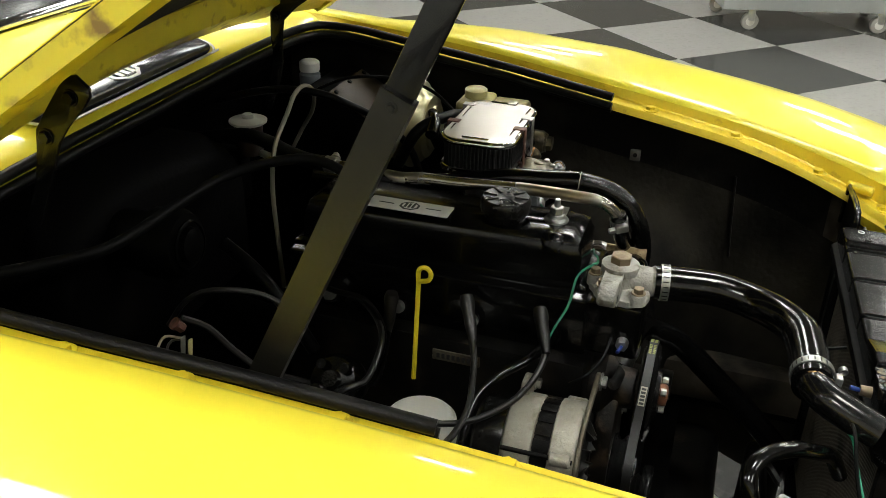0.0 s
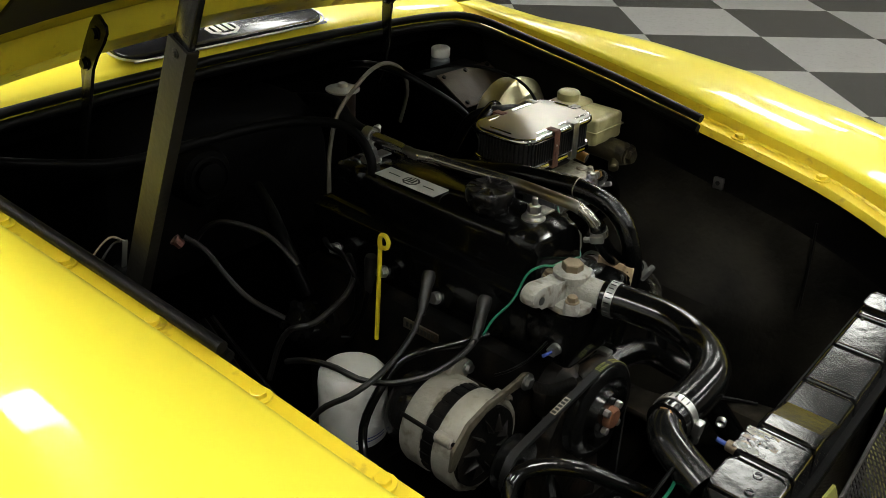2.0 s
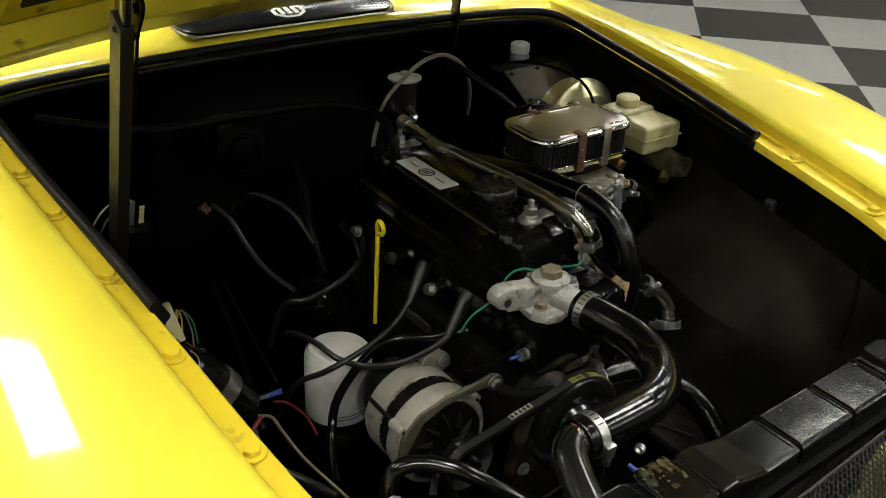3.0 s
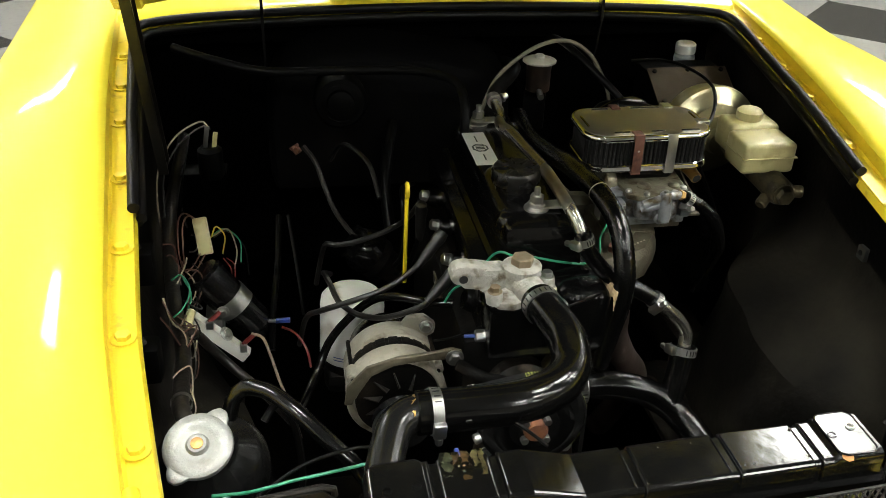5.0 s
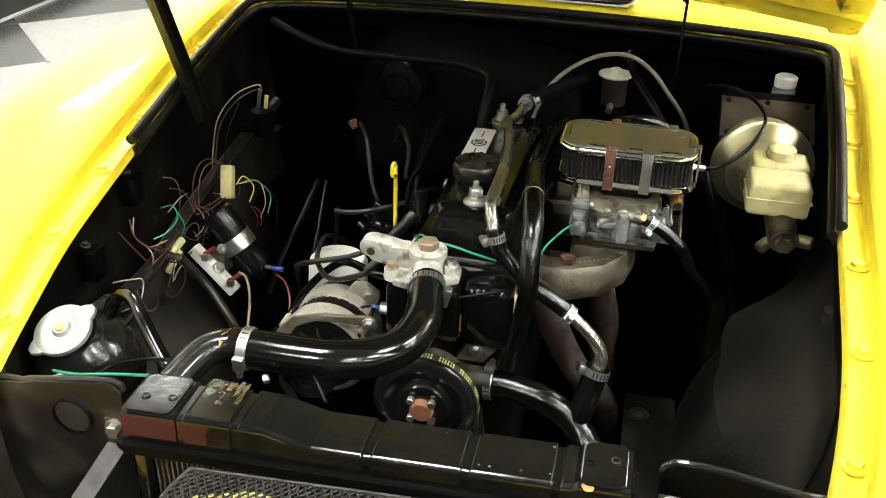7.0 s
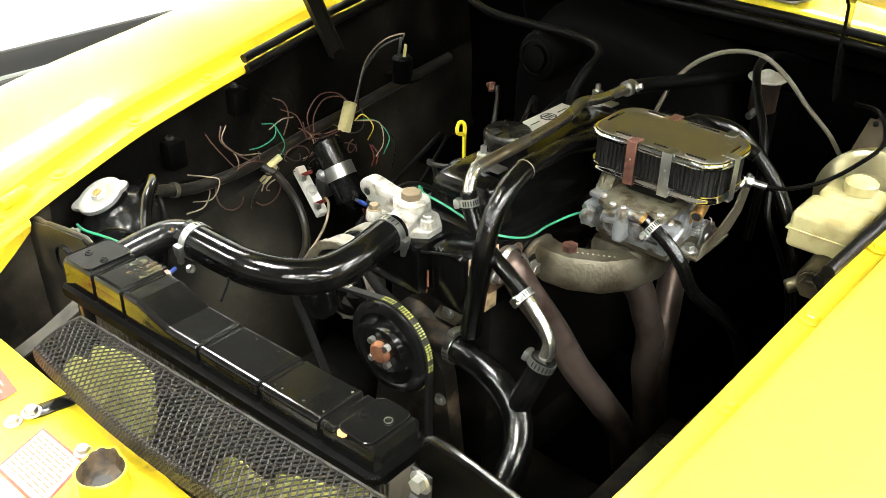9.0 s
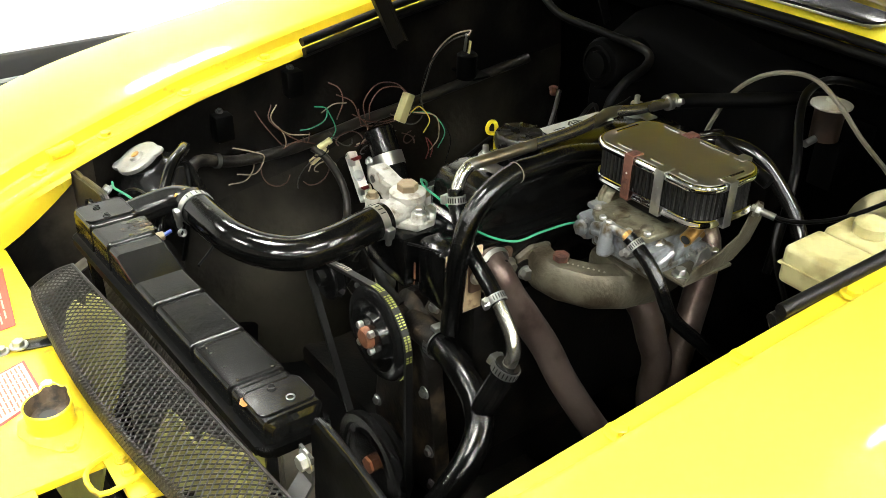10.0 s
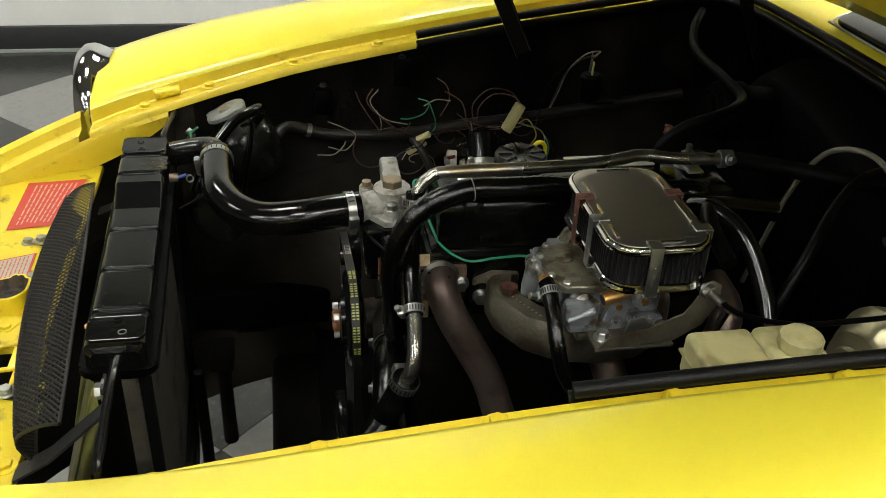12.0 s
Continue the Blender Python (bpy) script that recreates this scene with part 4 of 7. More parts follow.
for s in (-1, 1):
    d = thing("radiator_side_panel", "black steel panel beside the radiator", "panel", (s * 0.35, -0.42, 0.6), "radiator side panels")
    py_ = -0.414 if s < 0 else -0.404
    if s < 0:
        out = [(-0.272, 0.45), (-0.272, 0.862), (-0.283, 0.873), (-0.376, 0.858), (-0.392, 0.853), (-0.43, 0.848), (-0.45, 0.80), (-0.45, 0.45)]
    else:
        out = [(0.285, 0.45), (0.285, 0.872), (0.297, 0.885), (0.346, 0.883), (0.415, 0.872), (0.438, 0.866), (0.45, 0.80), (0.45, 0.45)]
    pl = prism(out, 0.003, Matrix(((1, 0, 0, 0), (0, 0, 1, py_ - 0.006), (0, 1, 0, 0), (0, 0, 0, 1))))
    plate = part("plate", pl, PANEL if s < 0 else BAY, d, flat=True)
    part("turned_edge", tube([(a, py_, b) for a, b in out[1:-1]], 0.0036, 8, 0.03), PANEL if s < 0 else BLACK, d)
    if s < 0:
        c = (-0.333, -0.4215, 0.822)
        part("hole_rim", lathe([(0.021, -0.002), (0.023, -0.002), (0.023, 0.004), (0.021, 0.004)], c, (0, -1, 0), 28, caps=False), BLACK, plate)
        part("hole", lathe([(0.001, 0.0), (0.021, 0.0005)], c, (0, -1, 0), 28, caps=False), INK, plate, "dark round hole")
    b = (-0.283, -0.421, 0.815) if s < 0 else (0.297, -0.421, 0.846)
    bolt(b, (0, -1, 0), 0.0085, 0.010, STEEL, d, "bolt", 1.5)
    q = Vector(b)
    part("stay", thick(grid([[q + Vector((-0.012, -0.002, 0.012)), q + Vector((0.012, -0.002, 0.012))], [q + Vector((-0.012, -0.003, -0.02)), q + Vector((0.012, -0.003, -0.02))], [q + Vector((-0.012 + s * 0.02, -0.06, -0.06)), q + Vector((0.012 + s * 0.02, -0.06, -0.06))], [q + Vector((-0.012 + s * 0.03, -0.115, -0.085)), q + Vector((0.012 + s * 0.03, -0.115, -0.085))]]), 0.003), STRAP, d, "bent steel strap")

# ---- engine ----
engine = thing("engine", "black enamelled four-cylinder car engine", "engine", (0.015, 0.15, 0.45))
part("block", box((-0.085, -0.075, 0.50), (0.105, 0.36, 0.775), 0.012), GRIME, engine, "grimy black engine block")
part("sump", box((-0.07, -0.06, 0.36), (0.09, 0.34, 0.50), 0.03), GRIME, engine)
head = part("cylinder_head", box((-0.062, -0.068, 0.775), (0.098, 0.362, 0.858), 0.006), ENAMEL, engine, "black cylinder head")
# raised casting and front pad for the thermostat
part("thermostat_pad", box((-0.066, -0.136, 0.785), (0.030, -0.060, 0.862), 0.008), ENAMEL, engine)
part("front_casting", box((0.030, -0.118, 0.772), (0.098, -0.06, 0.862), 0.012), ENAMEL, engine, "black casting with raised numbers")
part("gasket", box((0.0985, -0.1185, 0.772), (0.1022, -0.062, 0.865), 0.0005), mat("tan_gasket_paper", (0.42, 0.31, 0.18), 0.7, 0, 0.4, 90, 0.3, 200, stain=(0.12, 0.06, 0.03), stain_amount=0.4, stain_scale=60), engine, "tan gasket edge")
for i in range(6):
    part("cast_figure", box((-0.0022, -0.0032, 0), (0.0022, 0.0032 if i % 3 else 0.0018, 0.0014), 0.0006, m=pose(0.043 + 0.0078 * i, -0.1142, 0.8577, 45, 0, 0)), ENAMEL, head)
for x, z in ((0.026, 0.80), (0.028, 0.81)):
    part("rust_streak", box((x - 0.004, -0.1195, z - 0.014), (x + 0.004, -0.1175, z + 0.012), 0.0015), RUST, head)
# ribs on the head's plug side
for y in (-0.02, 0.085, 0.19, 0.292):
    part("plug_boss", rod((-0.058, y, 0.800), (-0.074, y, 0.806), 0.016, 0.013, 18), ENAMEL, engine)

# rocker cover, a domed pressing with a flared foot
RX, RY0, RY1 = 0.022, -0.058, 0.362
rows = []
sec = [(-0.062, 0.857), (-0.062, 0.862), (-0.055, 0.865), (-0.053, 0.890), (-0.050, 0.912), (-0.044, 0.922), (-0.034, 0.926), (0.0, 0.927), (0.034, 0.926), (0.044, 0.922), (0.050, 0.912), (0.053, 0.890), (0.055, 0.865), (0.062, 0.862), (0.062, 0.857)]
for y, k, dz in ((RY0, 1.0, -1), (RY0 + 0.001, 1.0, 0.0), (RY0 + 0.010, 0.97, 0.05), (RY0 + 0.012, 0.955, 0.62), (RY0 + 0.018, 0.955, 0.88), (RY0 + 0.03, 0.965, 1.0), (RY0 + 0.06, 1, 1.0), (RY0 + 0.09, 1, 1.0), (0.15, 1, 1), (0.25, 1, 1), (RY1 - 0.03, 0.965, 1), (RY1 - 0.018, 0.955, 0.88), (RY1 - 0.012, 0.955, 0.62), (RY1 - 0.010, 0.97, 0.05), (RY1 - 0.001, 1, 0.0), (RY1, 1, -1)):
    rows.append([(RX + a * k, y, 0.857 if dz < 0 else min(z, 0.862 + max(dz, 0) * 0.065) if z > 0.858 else 0.857) for a, z in sec])
rocker = part("rocker_cover", grid(rows), ENAMEL, engine, "glossy black rocker cover")
# pressed bosses beside the stud holes
for y in (0.0, 0.300):
    for s in (-1, 1):
        part("boss", lathe([(0.024, -0.012), (0.022, 0.002), (0.017, 0.007), (0.006, 0.009)], (RX + s * 0.030, y - 0.004, 0.917), (0, 0, 1), 22), ENAMEL, rocker)
    b = Vector((RX if y < 0.1 else 0.006, y, 0.926))
    part("cup_washer", lathe([(0.0165, 0), (0.0165, 0.003), (0.012, 0.006), (0.011, 0.010), (0.009, 0.011)], b, (0, 0, 1), 24), STEEL, rocker, "zinc-plated stepped washer")
    part("nut", lathe([(0.0095, 0.010), (0.0095, 0.020), (0.008, 0.021)], b, (0, 0, 1), 6), STEEL, rocker, flat=True)
    part("stud", lathe([(0.0042, 0.020), (0.0042, 0.031), (0.003, 0.032)], b, (0, 0, 1), 12), STEEL, rocker)
    part("lifting_tab", box((b.x - 0.004, y - 0.011, 0.930), (b.x + 0.034, y + 0.011, 0.933), 0.001), STEEL, rocker)
# name plate with emblem
pm = Matrix.Translation((-0.012, 0.197, 0.9282))
plate = part("name_plate", prism(rounded(0.034, 0.118, 0.001, 1), 0.0012, pm), PLATE, rocker, "brushed metal plate with black octagonal emblem")
part("emblem", prism([(0.0128 * math.cos(radians(22.5 + 45 * i)), 0.0128 * 1.15 * math.sin(radians(22.5 + 45 * i))) for i in range(8)], 0.0004, pm @ Matrix.Translation((0, 0, 0.0012))), INK, plate)
part("emblem_field", prism([(0.0098 * math.cos(radians(22.5 + 45 * i)), 0.0098 * 1.15 * math.sin(radians(22.5 + 45 * i))) for i in range(8)], 0.0003, pm @ Matrix.Translation((0, 0, 0.0016))), PLATE, plate)
for k in range(3):
    part("emblem_stroke", box((-0.0068, -0.0072 + 0.0055 * k, 0), (0.0068, -0.0038 + 0.0055 * k, 0.0003), 0, m=pm @ Matrix.Translation((0, 0, 0.0019))), INK, plate)
for y in (-0.034, 0.034):
    part("emblem_bar", box((-0.001, y - 0.011, 0), (0.001, y + 0.011, 0.0004), 0, m=pm @ Matrix.Translation((0, 0, 0.0012))), INK, plate)
# oil filler cap
oc = Vector((0.010, 0.068, 0.926))
cap = part("oil_filler_cap", lathe([(0.028, 0), (0.028, 0.008), (0.033, 0.010), (0.034, 0.014), (0.034, 0.026), (0.031, 0.030), (0.012, 0.029), (0.004, 0.027)], oc, (0, 0, 1), 36), CAP_PLASTIC, rocker, "black plastic oil filler cap")
for i in range(8):
    part("grip_rib", box((0.012, -0.002, 0.029), (0.031, 0.002, 0.0315), 0.0008, m=Matrix.Translation(oc) @ Matrix.Rotation(radians(45 * i), 4, "Z")), CAP_PLASTIC, cap)

# thermostat housing
tx, ty = -0.019, -0.096
th = thing("thermostat_housing", "rough cast alloy thermostat housing with large hexagon cap", "thermostat housing", (tx, ty, 0.862))
body = lathe([(0.030, 0.0), (0.030, 0.008), (0.0235, 0.012), (0.0215, 0.026), (0.0245, 0.028), (0.0245, 0.038), (0.020, 0.0405)], (tx, ty, 0.862), (0, 0, 1), 28)
body = part("body", body, WHITE_RUST, th)
part("foot", prism([(-0.048, -0.020), (-0.036, -0.040), (-0.018, -0.044), (0.022, -0.030), (0.044, -0.014), (0.042, 0.014), (0.016, 0.036), (-0.014, 0.036), (-0.044, 0.012)], 0.010, Matrix.Translation((tx, ty, 0.862)), 0.002), WHITE_RUST, th)
part("hexagon_cap", hexhead((tx, ty, 0.8985), (0, 0, 1), 0.0142, 0.014, 1.22), BRONZE, th, "tarnished hexagon cap", flat=True)
part("neck", rod((tx, ty, 0.880), (-0.0075, -0.148, 0.876), 0.0192, 0.0180, 22), WHITE_RUST, th)
part("neck_bead", lathe([(0.0185, 0), (0.0205, 0.003), (0.0185, 0.006)], (-0.0098, -0.136, 0.8768), (0.2, -1, -0.05), 22, caps=False), WHITE_RUST, th)
part("bolt_hole", lathe([(0.0055, 0), (0.0055, 0.0006)], (-0.0935, -0.1040, 0.889), (0, -1, 0), 16), INK, th)
part("bracket_lug", prism([(-0.097 + 0.013 * math.cos(radians(a)), 0.893 + 0.0135 * math.sin(radians(a))) for a in (250, 220, 190, 160, 130, 100)] + [(-0.090, 0.907), (-0.066, 0.903), (-0.045, 0.895), (-0.022, 0.892), (-0.022, 0.868), (-0.045, 0.866), (-0.066, 0.872), (-0.078, 0.871), (-0.090, 0.880)], 0.024, Matrix(((1, 0, 0, 0), (0, 0, 1, -0.104), (0, 1, 0, 0), (0, 0, 0, 1))), 0.004), WHITE_RUST, th, "cast bracket lug with a blunt end")
for x, y in ((-0.040, -0.030), (0.032, -0.004), (-0.006, 0.030), (0.014, -0.032), (-0.034, 0.016)):
    c = (tx + x, ty + y, 0.868)
    part("stud_post", lathe([(0.0105, 0), (0.010, 0.014), (0.0085, 0.016)], c, (0, 0, 1), 16), WHITE_RUST, th)
    part("nut", hexhead((c[0], c[1], c[2] + 0.014), (0, 0, 1), 0.0068, 0.009, 1.35), STEEL if x > 0 else BRONZE, th, flat=True)

# top hose
hose = thing("top_radiator_hose", "shiny black moulded rubber top radiator hose", "hose", (-0.09, -0.25, 0.88))
part("hose", tube([(-0.009, -0.140, 0.876), (-0.0025, -0.175, 0.876), (0.004, -0.222, 0.8735), (-0.005, -0.266, 0.869), (-0.031, -0.299, 0.8705), (-0.070, -0.3205, 0.8745), (-0.113, -0.327, 0.8765), (-0.160, -0.330, 0.8785), (-0.184, -0.331, 0.879)], 0.0225, 24, 0.0019, rib=0.00022), RUBBER, hose)
clamp((-0.0065, -0.153, 0.876), (0.15, -1, 0), 0.0228, hose, (1, 0.15, -0.25))
clamp((-0.166, -0.3305, 0.8788), (-1, -0.03, 0.03), 0.0228, hose, (0, -1, -0.1))
neck = thing("radiator_neck", "black radiator inlet neck pipe", "pipe", (-0.22, -0.37, 0.86))
part("pipe", tube([(-0.172, -0.331, 0.879), (-0.190, -0.333, 0.881), (-0.207, -0.346, 0.879), (-0.218, -0.371, 0.872), (-0.226, -0.398, 0.864)], 0.0185, 18, 0.005), BLACK, neck)
part("bare_patch", grid([[Vector((-0.186 - 0.003 * k * (1 + 0.5 * math.sin(i * 1.7)), -0.3315 - 0.002 * k + 0.0190 * math.cos(radians(60 + 12 * i)), 0.8802 + 0.0190 * math.sin(radians(60 + 12 * i)))) for k in range(3)] for i in range(8)]), BRASS, neck, "bare brass where paint is worn")
# sensor and small fittings behind the top tank
sens = thing("radiator_sensor", "small brass and blue plastic sensor fitting", "sensor", (-0.16, -0.375, 0.87))
part("body", rod((-0.150, -0.396, 0.862), (-0.150, -0.384, 0.8625), 0.0065, 0.006, 14), BRONZE, sens)
part("plug", rod((-0.150, -0.384, 0.8625), (-0.152, -0.373, 0.865), 0.0026, 0.0026, 12), WIRE["blue"], sens)
part("clip", lathe([(0.0042, -0.003), (0.0052, -0.003), (0.0052, 0.003), (0.0042, 0.003)], (-0.130, -0.366, 0.870), (1, 0.3, 0.2), 16, caps=False), STEEL, sens, "small steel spring clip")
wire([(-0.150, -0.345, 0.872), (-0.11, -0.338, 0.872), (-0.085, -0.345, 0.866), (-0.06, -0.375, 0.86)], 0.002, "black", label="thin black wire from the radiator sensor")

# ---- pulleys and belt ----
pump = thing("water_pump", "water pump with black pulley and rusty hub", "water pump", (-0.004, -0.14, 0.701))
pc = Vector((-0.006, 0, 0.701))
part("housing", lathe([(0.045, 0), (0.045, 0.03), (0.03, 0.045), (0.028, 0.07)], (pc.x, -0.065, pc.z), (0, -1, 0), 28), DIRTY_IRON, pump)
part("outlet", rod((0.01, -0.105, 0.71), (0.078, -0.111, 0.717), 0.021, 0.019, 20), DIRTY_IRON, pump)
part("pulley", lathe([(0.020, 0.0), (0.060, 0.0), (0.070, 0.004), (0.064, 0.009), (0.064, 0.013), (0.070, 0.018), (0.066, 0.022), (0.054, 0.024), (0.049, 0.019), (0.038, 0.017), (0.033, 0.029), (0.018, 0.030)], (pc.x, -0.140, pc.z), (0, -1, 0), 44), BLACK, pump, "glossy black pressed steel pulley")
part("hub", lathe([(0.016, 0), (0.016, 0.012), (0.013, 0.016), (0.005, 0.017)], (pc.x, -0.164, pc.z), (0, -1, 0), 22), RUST, pump, "rusty hub nose")
for i in range(4):
    a = radians(45 + 90 * i)
    bolt((pc.x + 0.020 * math.cos(a), -0.169, pc.z + 0.020 * math.sin(a)), (0, -1, 0), 0.0054, 0.010, STEEL, pump, "bolt", 0)
crank = thing("crank_pulley", "dark dusty crankshaft pulley", "pulley", (-0.006, -0.15, 0.465))
part("disc", lathe([(0.02, 0), (0.066, 0), (0.070, 0.006), (0.064, 0.012), (0.070, 0.018), (0.066, 0.024), (0.050, 0.022), (0.044, 0.016), (0.030, 0.016), (0.026, 0.030), (0.010, 0.031)], (-0.006, -0.138, 0.465), (0, -1, 0), 40), GRIME, crank)
part("damper_ring", lathe([(0.055, 0), (0.084, 0.0), (0.086, 0.003), (0.086, 0.012), (0.083, 0.015), (0.070, 0.015), (0.067, 0.011), (0.058, 0.011), (0.054, 0.014), (0.048, 0.012)], (-0.006, -0.163, 0.465), (0, -1, 0), 48), BLACK, crank, "black damper ring")
bolt((-0.006, -0.168, 0.465), (0, -1, 0), 0.014, 0.012, RUST, crank, "bolt", 1.3)

tcov = thing("timing_cover", "grimy black timing cover with bright bolts", "timing cover", (0, -0.1, 0.58))
part("plate", prism([(-0.075, 0.43), (-0.085, 0.50), (-0.060, 0.66), (-0.035, 0.70), (0.035, 0.70), (0.062, 0.66), (0.085, 0.50), (0.075, 0.43)], 0.028, Matrix(((1, 0, 0, 0), (0, 0, 1, -0.118), (0, 1, 0, 0), (0, 0, 0, 1))), 0.006), DIRTY_IRON, tcov)
for x, z in ((-0.070, 0.52), (-0.056, 0.62), (0.056, 0.62), (0.070, 0.52), (0.078, 0.46)):
    bolt((x, -0.118, z), (0, -1, 0), 0.0065, 0.007, STEEL, tcov, "bolt", 1.5)
brk = thing("engine_bracket", "dirty brown cast bracket on the front of the block", "bracket", (0.05, -0.1, 0.76))
part("arm", prism([(0.020, 0.735), (0.040, 0.770), (0.085, 0.800), (0.100, 0.792), (0.080, 0.765), (0.062, 0.735)], 0.018, Matrix(((1, 0, 0, 0), (0, 0, 1, -0.098), (0, 1, 0, 0), (0, 0, 0, 1))), 0.004), ALU_D, brk)
for x, z in ((0.050, 0.755), (0.086, 0.792)):
    bolt((x, -0.098, z), (0, -1, 0), 0.0065, 0.008, STEEL, brk, "bolt", 1.5)

# ---- alternator ----
ac, ax = Vector((-0.172, 0, 0.703)), (0, -1, 0)
alt = thing("alternator", "cast alloy alternator with black laminated band", "alternator", (ac.x, -0.06, ac.z))
part("rear_cover", lathe([(0.030, 0), (0.050, 0.004), (0.054, 0.012), (0.054, 0.042)], (ac.x, 0.045, ac.z), ax, 32), BLACK, alt, "black plastic rear cover")
part("rear_casing", lathe([(0.052, 0), (0.063, 0.004), (0.065, 0.010), (0.065, 0.038), (0.062, 0.040)], (ac.x, 0.003, ac.z), ax, 40), ALU, alt)
part("stator_band", lathe([(0.0615, 0), (0.0615, 0.022)], (ac.x, -0.036, ac.z), ax, 40), GRIME, alt, "dark laminated stator band")
part("front_casing", lathe([(0.062, 0), (0.066, 0.002), (0.067, 0.028), (0.064, 0.033), (0.058, 0.034), (0.055, 0.030)], (ac.x, -0.057, ac.z), ax, 40, caps=False), ALU, alt)
part("fan_well", lathe([(0.0555, 0.031), (0.054, 0.018), (0.020, 0.016)], (ac.x, -0.057, ac.z), ax, 40), GRIME, alt, "dark hollow behind the fan")
for k in range(22):
    a = 2 * math.pi * k / 22
    part("lamination", box((-0.0065, -0.0575, 0.0610), (0.0065, -0.0365, 0.0626), 0.0005, m=Matrix.Translation((ac.x, 0, ac.z)) @ Matrix.Rotation(a, 4, "Y")), GRIME, alt)
for a in (35, 150, 265):
    a = radians(a)
    q = Vector((ac.x + 0.066 * math.cos(a), 0.0, ac.z + 0.066 * math.sin(a)))
    part("through_bolt", rod(q, q + Vector((0, -0.088, 0)), 0.003, n=10), GRIME, alt)
    part("bolt_boss", rod(q + Vector((0, -0.060, 0)), q + Vector((0, -0.086, 0)), 0.008, n=14, bev=0.002), ALU, alt)
for i in range(10):
    a = radians(36 * i)
    f = Matrix.Translation((ac.x, -0.112, ac.z)) @ Matrix.Rotation(a, 4, "Y") @ Matrix.Rotation(radians(32), 4, "Z")
    part("fan_blade", box((0.026, -0.009, -0.010), (0.058, 0.009, -0.008), 0.0005, m=f), PANEL, alt)
part("fan_disc", lathe([(0.012, 0), (0.055, 0.0), (0.055, 0.002), (0.012, 0.003)], (ac.x, -0.092, ac.z), ax, 36), GRIME, alt, "dark cooling fan disc")
part("pulley", lathe([(0.012, 0), (0.036, 0.0), (0.038, 0.003), (0.030, 0.009), (0.038, 0.016), (0.036, 0.019), (0.014, 0.020), (0.012, 0.030), (0.006, 0.031)], (ac.x, -0.128, ac.z), ax, 32), BLACK, alt)
part("front_bracket", prism([(-0.070, 0.0), (-0.066, 0.030), (-0.040, 0.058), (0.0, 0.070), (0.040, 0.072), (0.070, 0.078), (0.084, 0.072), (0.082, 0.064), (0.066, 0.062), (0.030, 0.062), (-0.006, 0.060), (-0.036, 0.046), (-0.060, 0.0)], 0.006, Matrix(((1, 0, 0, ac.x), (0, 0, 1, -0.096), (0, 1, 0, ac.z), (0, 0, 0, 1))), 0.002), ALU_D, alt, "cast front bracket arm")
bolt((-0.099, -0.097, 0.768), (0, -1, 0), 0.008, 0.008, STEEL, alt, "bolt", 1.5)
part("rear_lug", prism([(0.012, 0.060), (0.024, 0.076), (0.046, 0.076), (0.062, 0.062), (0.060, 0.048), (0.046, 0.040)], 0.012, Matrix(((1, 0, 0, ac.x), (0, 0, 1, -0.016), (0, 1, 0, ac.z), (0, 0, 0, 1))), 0.003), ALU, alt)
bolt((ac.x + 0.048, -0.017, ac.z + 0.061), (0, -1, 0), 0.007, 0.008, STEEL, alt, "bolt", 1.4)
part("adjuster_arm", tube([(-0.098, -0.108, 0.766), (-0.060, -0.112, 0.742), (-0.010, -0.115, 0.730)], 0.008, 8, 0.02, flatten=0.4), GRIME, alt)

# fan belt round the three pulleys
belt = thing("fan_belt", "black fan belt with worn yellow print", "belt", (-0.06, -0.15, 0.6))


def belt_line(r_extra=0.0):
    circles = [(Vector((pc.x, pc.z)), 0.069 + r_extra), (Vector((ac.x, ac.z)), 0.036 + r_extra), (Vector((-0.006, 0.465)), 0.069 + r_extra)]
    out = []
    for (a, ra), (b, rb) in zip(circles, circles[1:] + circles[:1]):
        d = (b - a).normalized()
        turn = math.acos(max(-1, min(1, (ra - rb) / (b - a).length)))
        base = math.atan2(d.y, d.x)
        ang = base - turn
        out.append((a, ra, ang, b, rb))
    pts = []
    for i, (a, ra, ang, b, rb) in enumerate(out):
        prev = out[i - 1][2]
        sweep = (ang - prev) % (2 * math.pi)
        n = max(2, int(sweep / 0.14))
        for k in range(n + 1):
            t = prev + sweep * k / n
            pts.append(a + Vector((math.cos(t), math.sin(t))) * ra)
    return pts


def belt_ring(r0, r1, ya, yb):
    a, b = belt_line(r0), belt_line(r1)
    rows = [[(p.x, ya, p.y), (q.x, ya, q.y), (q.x, yb, q.y), (p.x, yb, p.y)] for p, q in zip(a, b)]
    return grid(rows + rows[:1], close=True)


# the pulleys are passed against the clock: pump, crank, alternator

part("band", belt_ring(-0.002, 0.0035, -0.146, -0.157), BELT, belt)
for i in range(46):
    a = radians(100 - 3.1 * i)
    if i % 8 in (6, 7):
        continue
    for k in range(2):
        m = Matrix.Translation((pc.x, -0.1487 - 0.0055 * k, pc.z)) @ Matrix.Rotation(-a, 4, "Y") @ Matrix.Translation((0.0727, 0, 0))
        part("print_bar", box((0, -0.0018, -0.0011), (0.0004, 0.0018, 0.0010 if i % 3 else 0.0004), 0, m=m), BELT_INK, belt)

tagm = Matrix.Translation((-0.100, -0.1515, 0.7590)) @ Matrix.Rotation(radians(-10.7), 4, "Y")
sticker = part("belt_label", box((-0.017, -0.004, 0), (0.017, 0.004, 0.0006), 0, m=tagm), WHITE_TAG, belt, "white paper label on the belt")
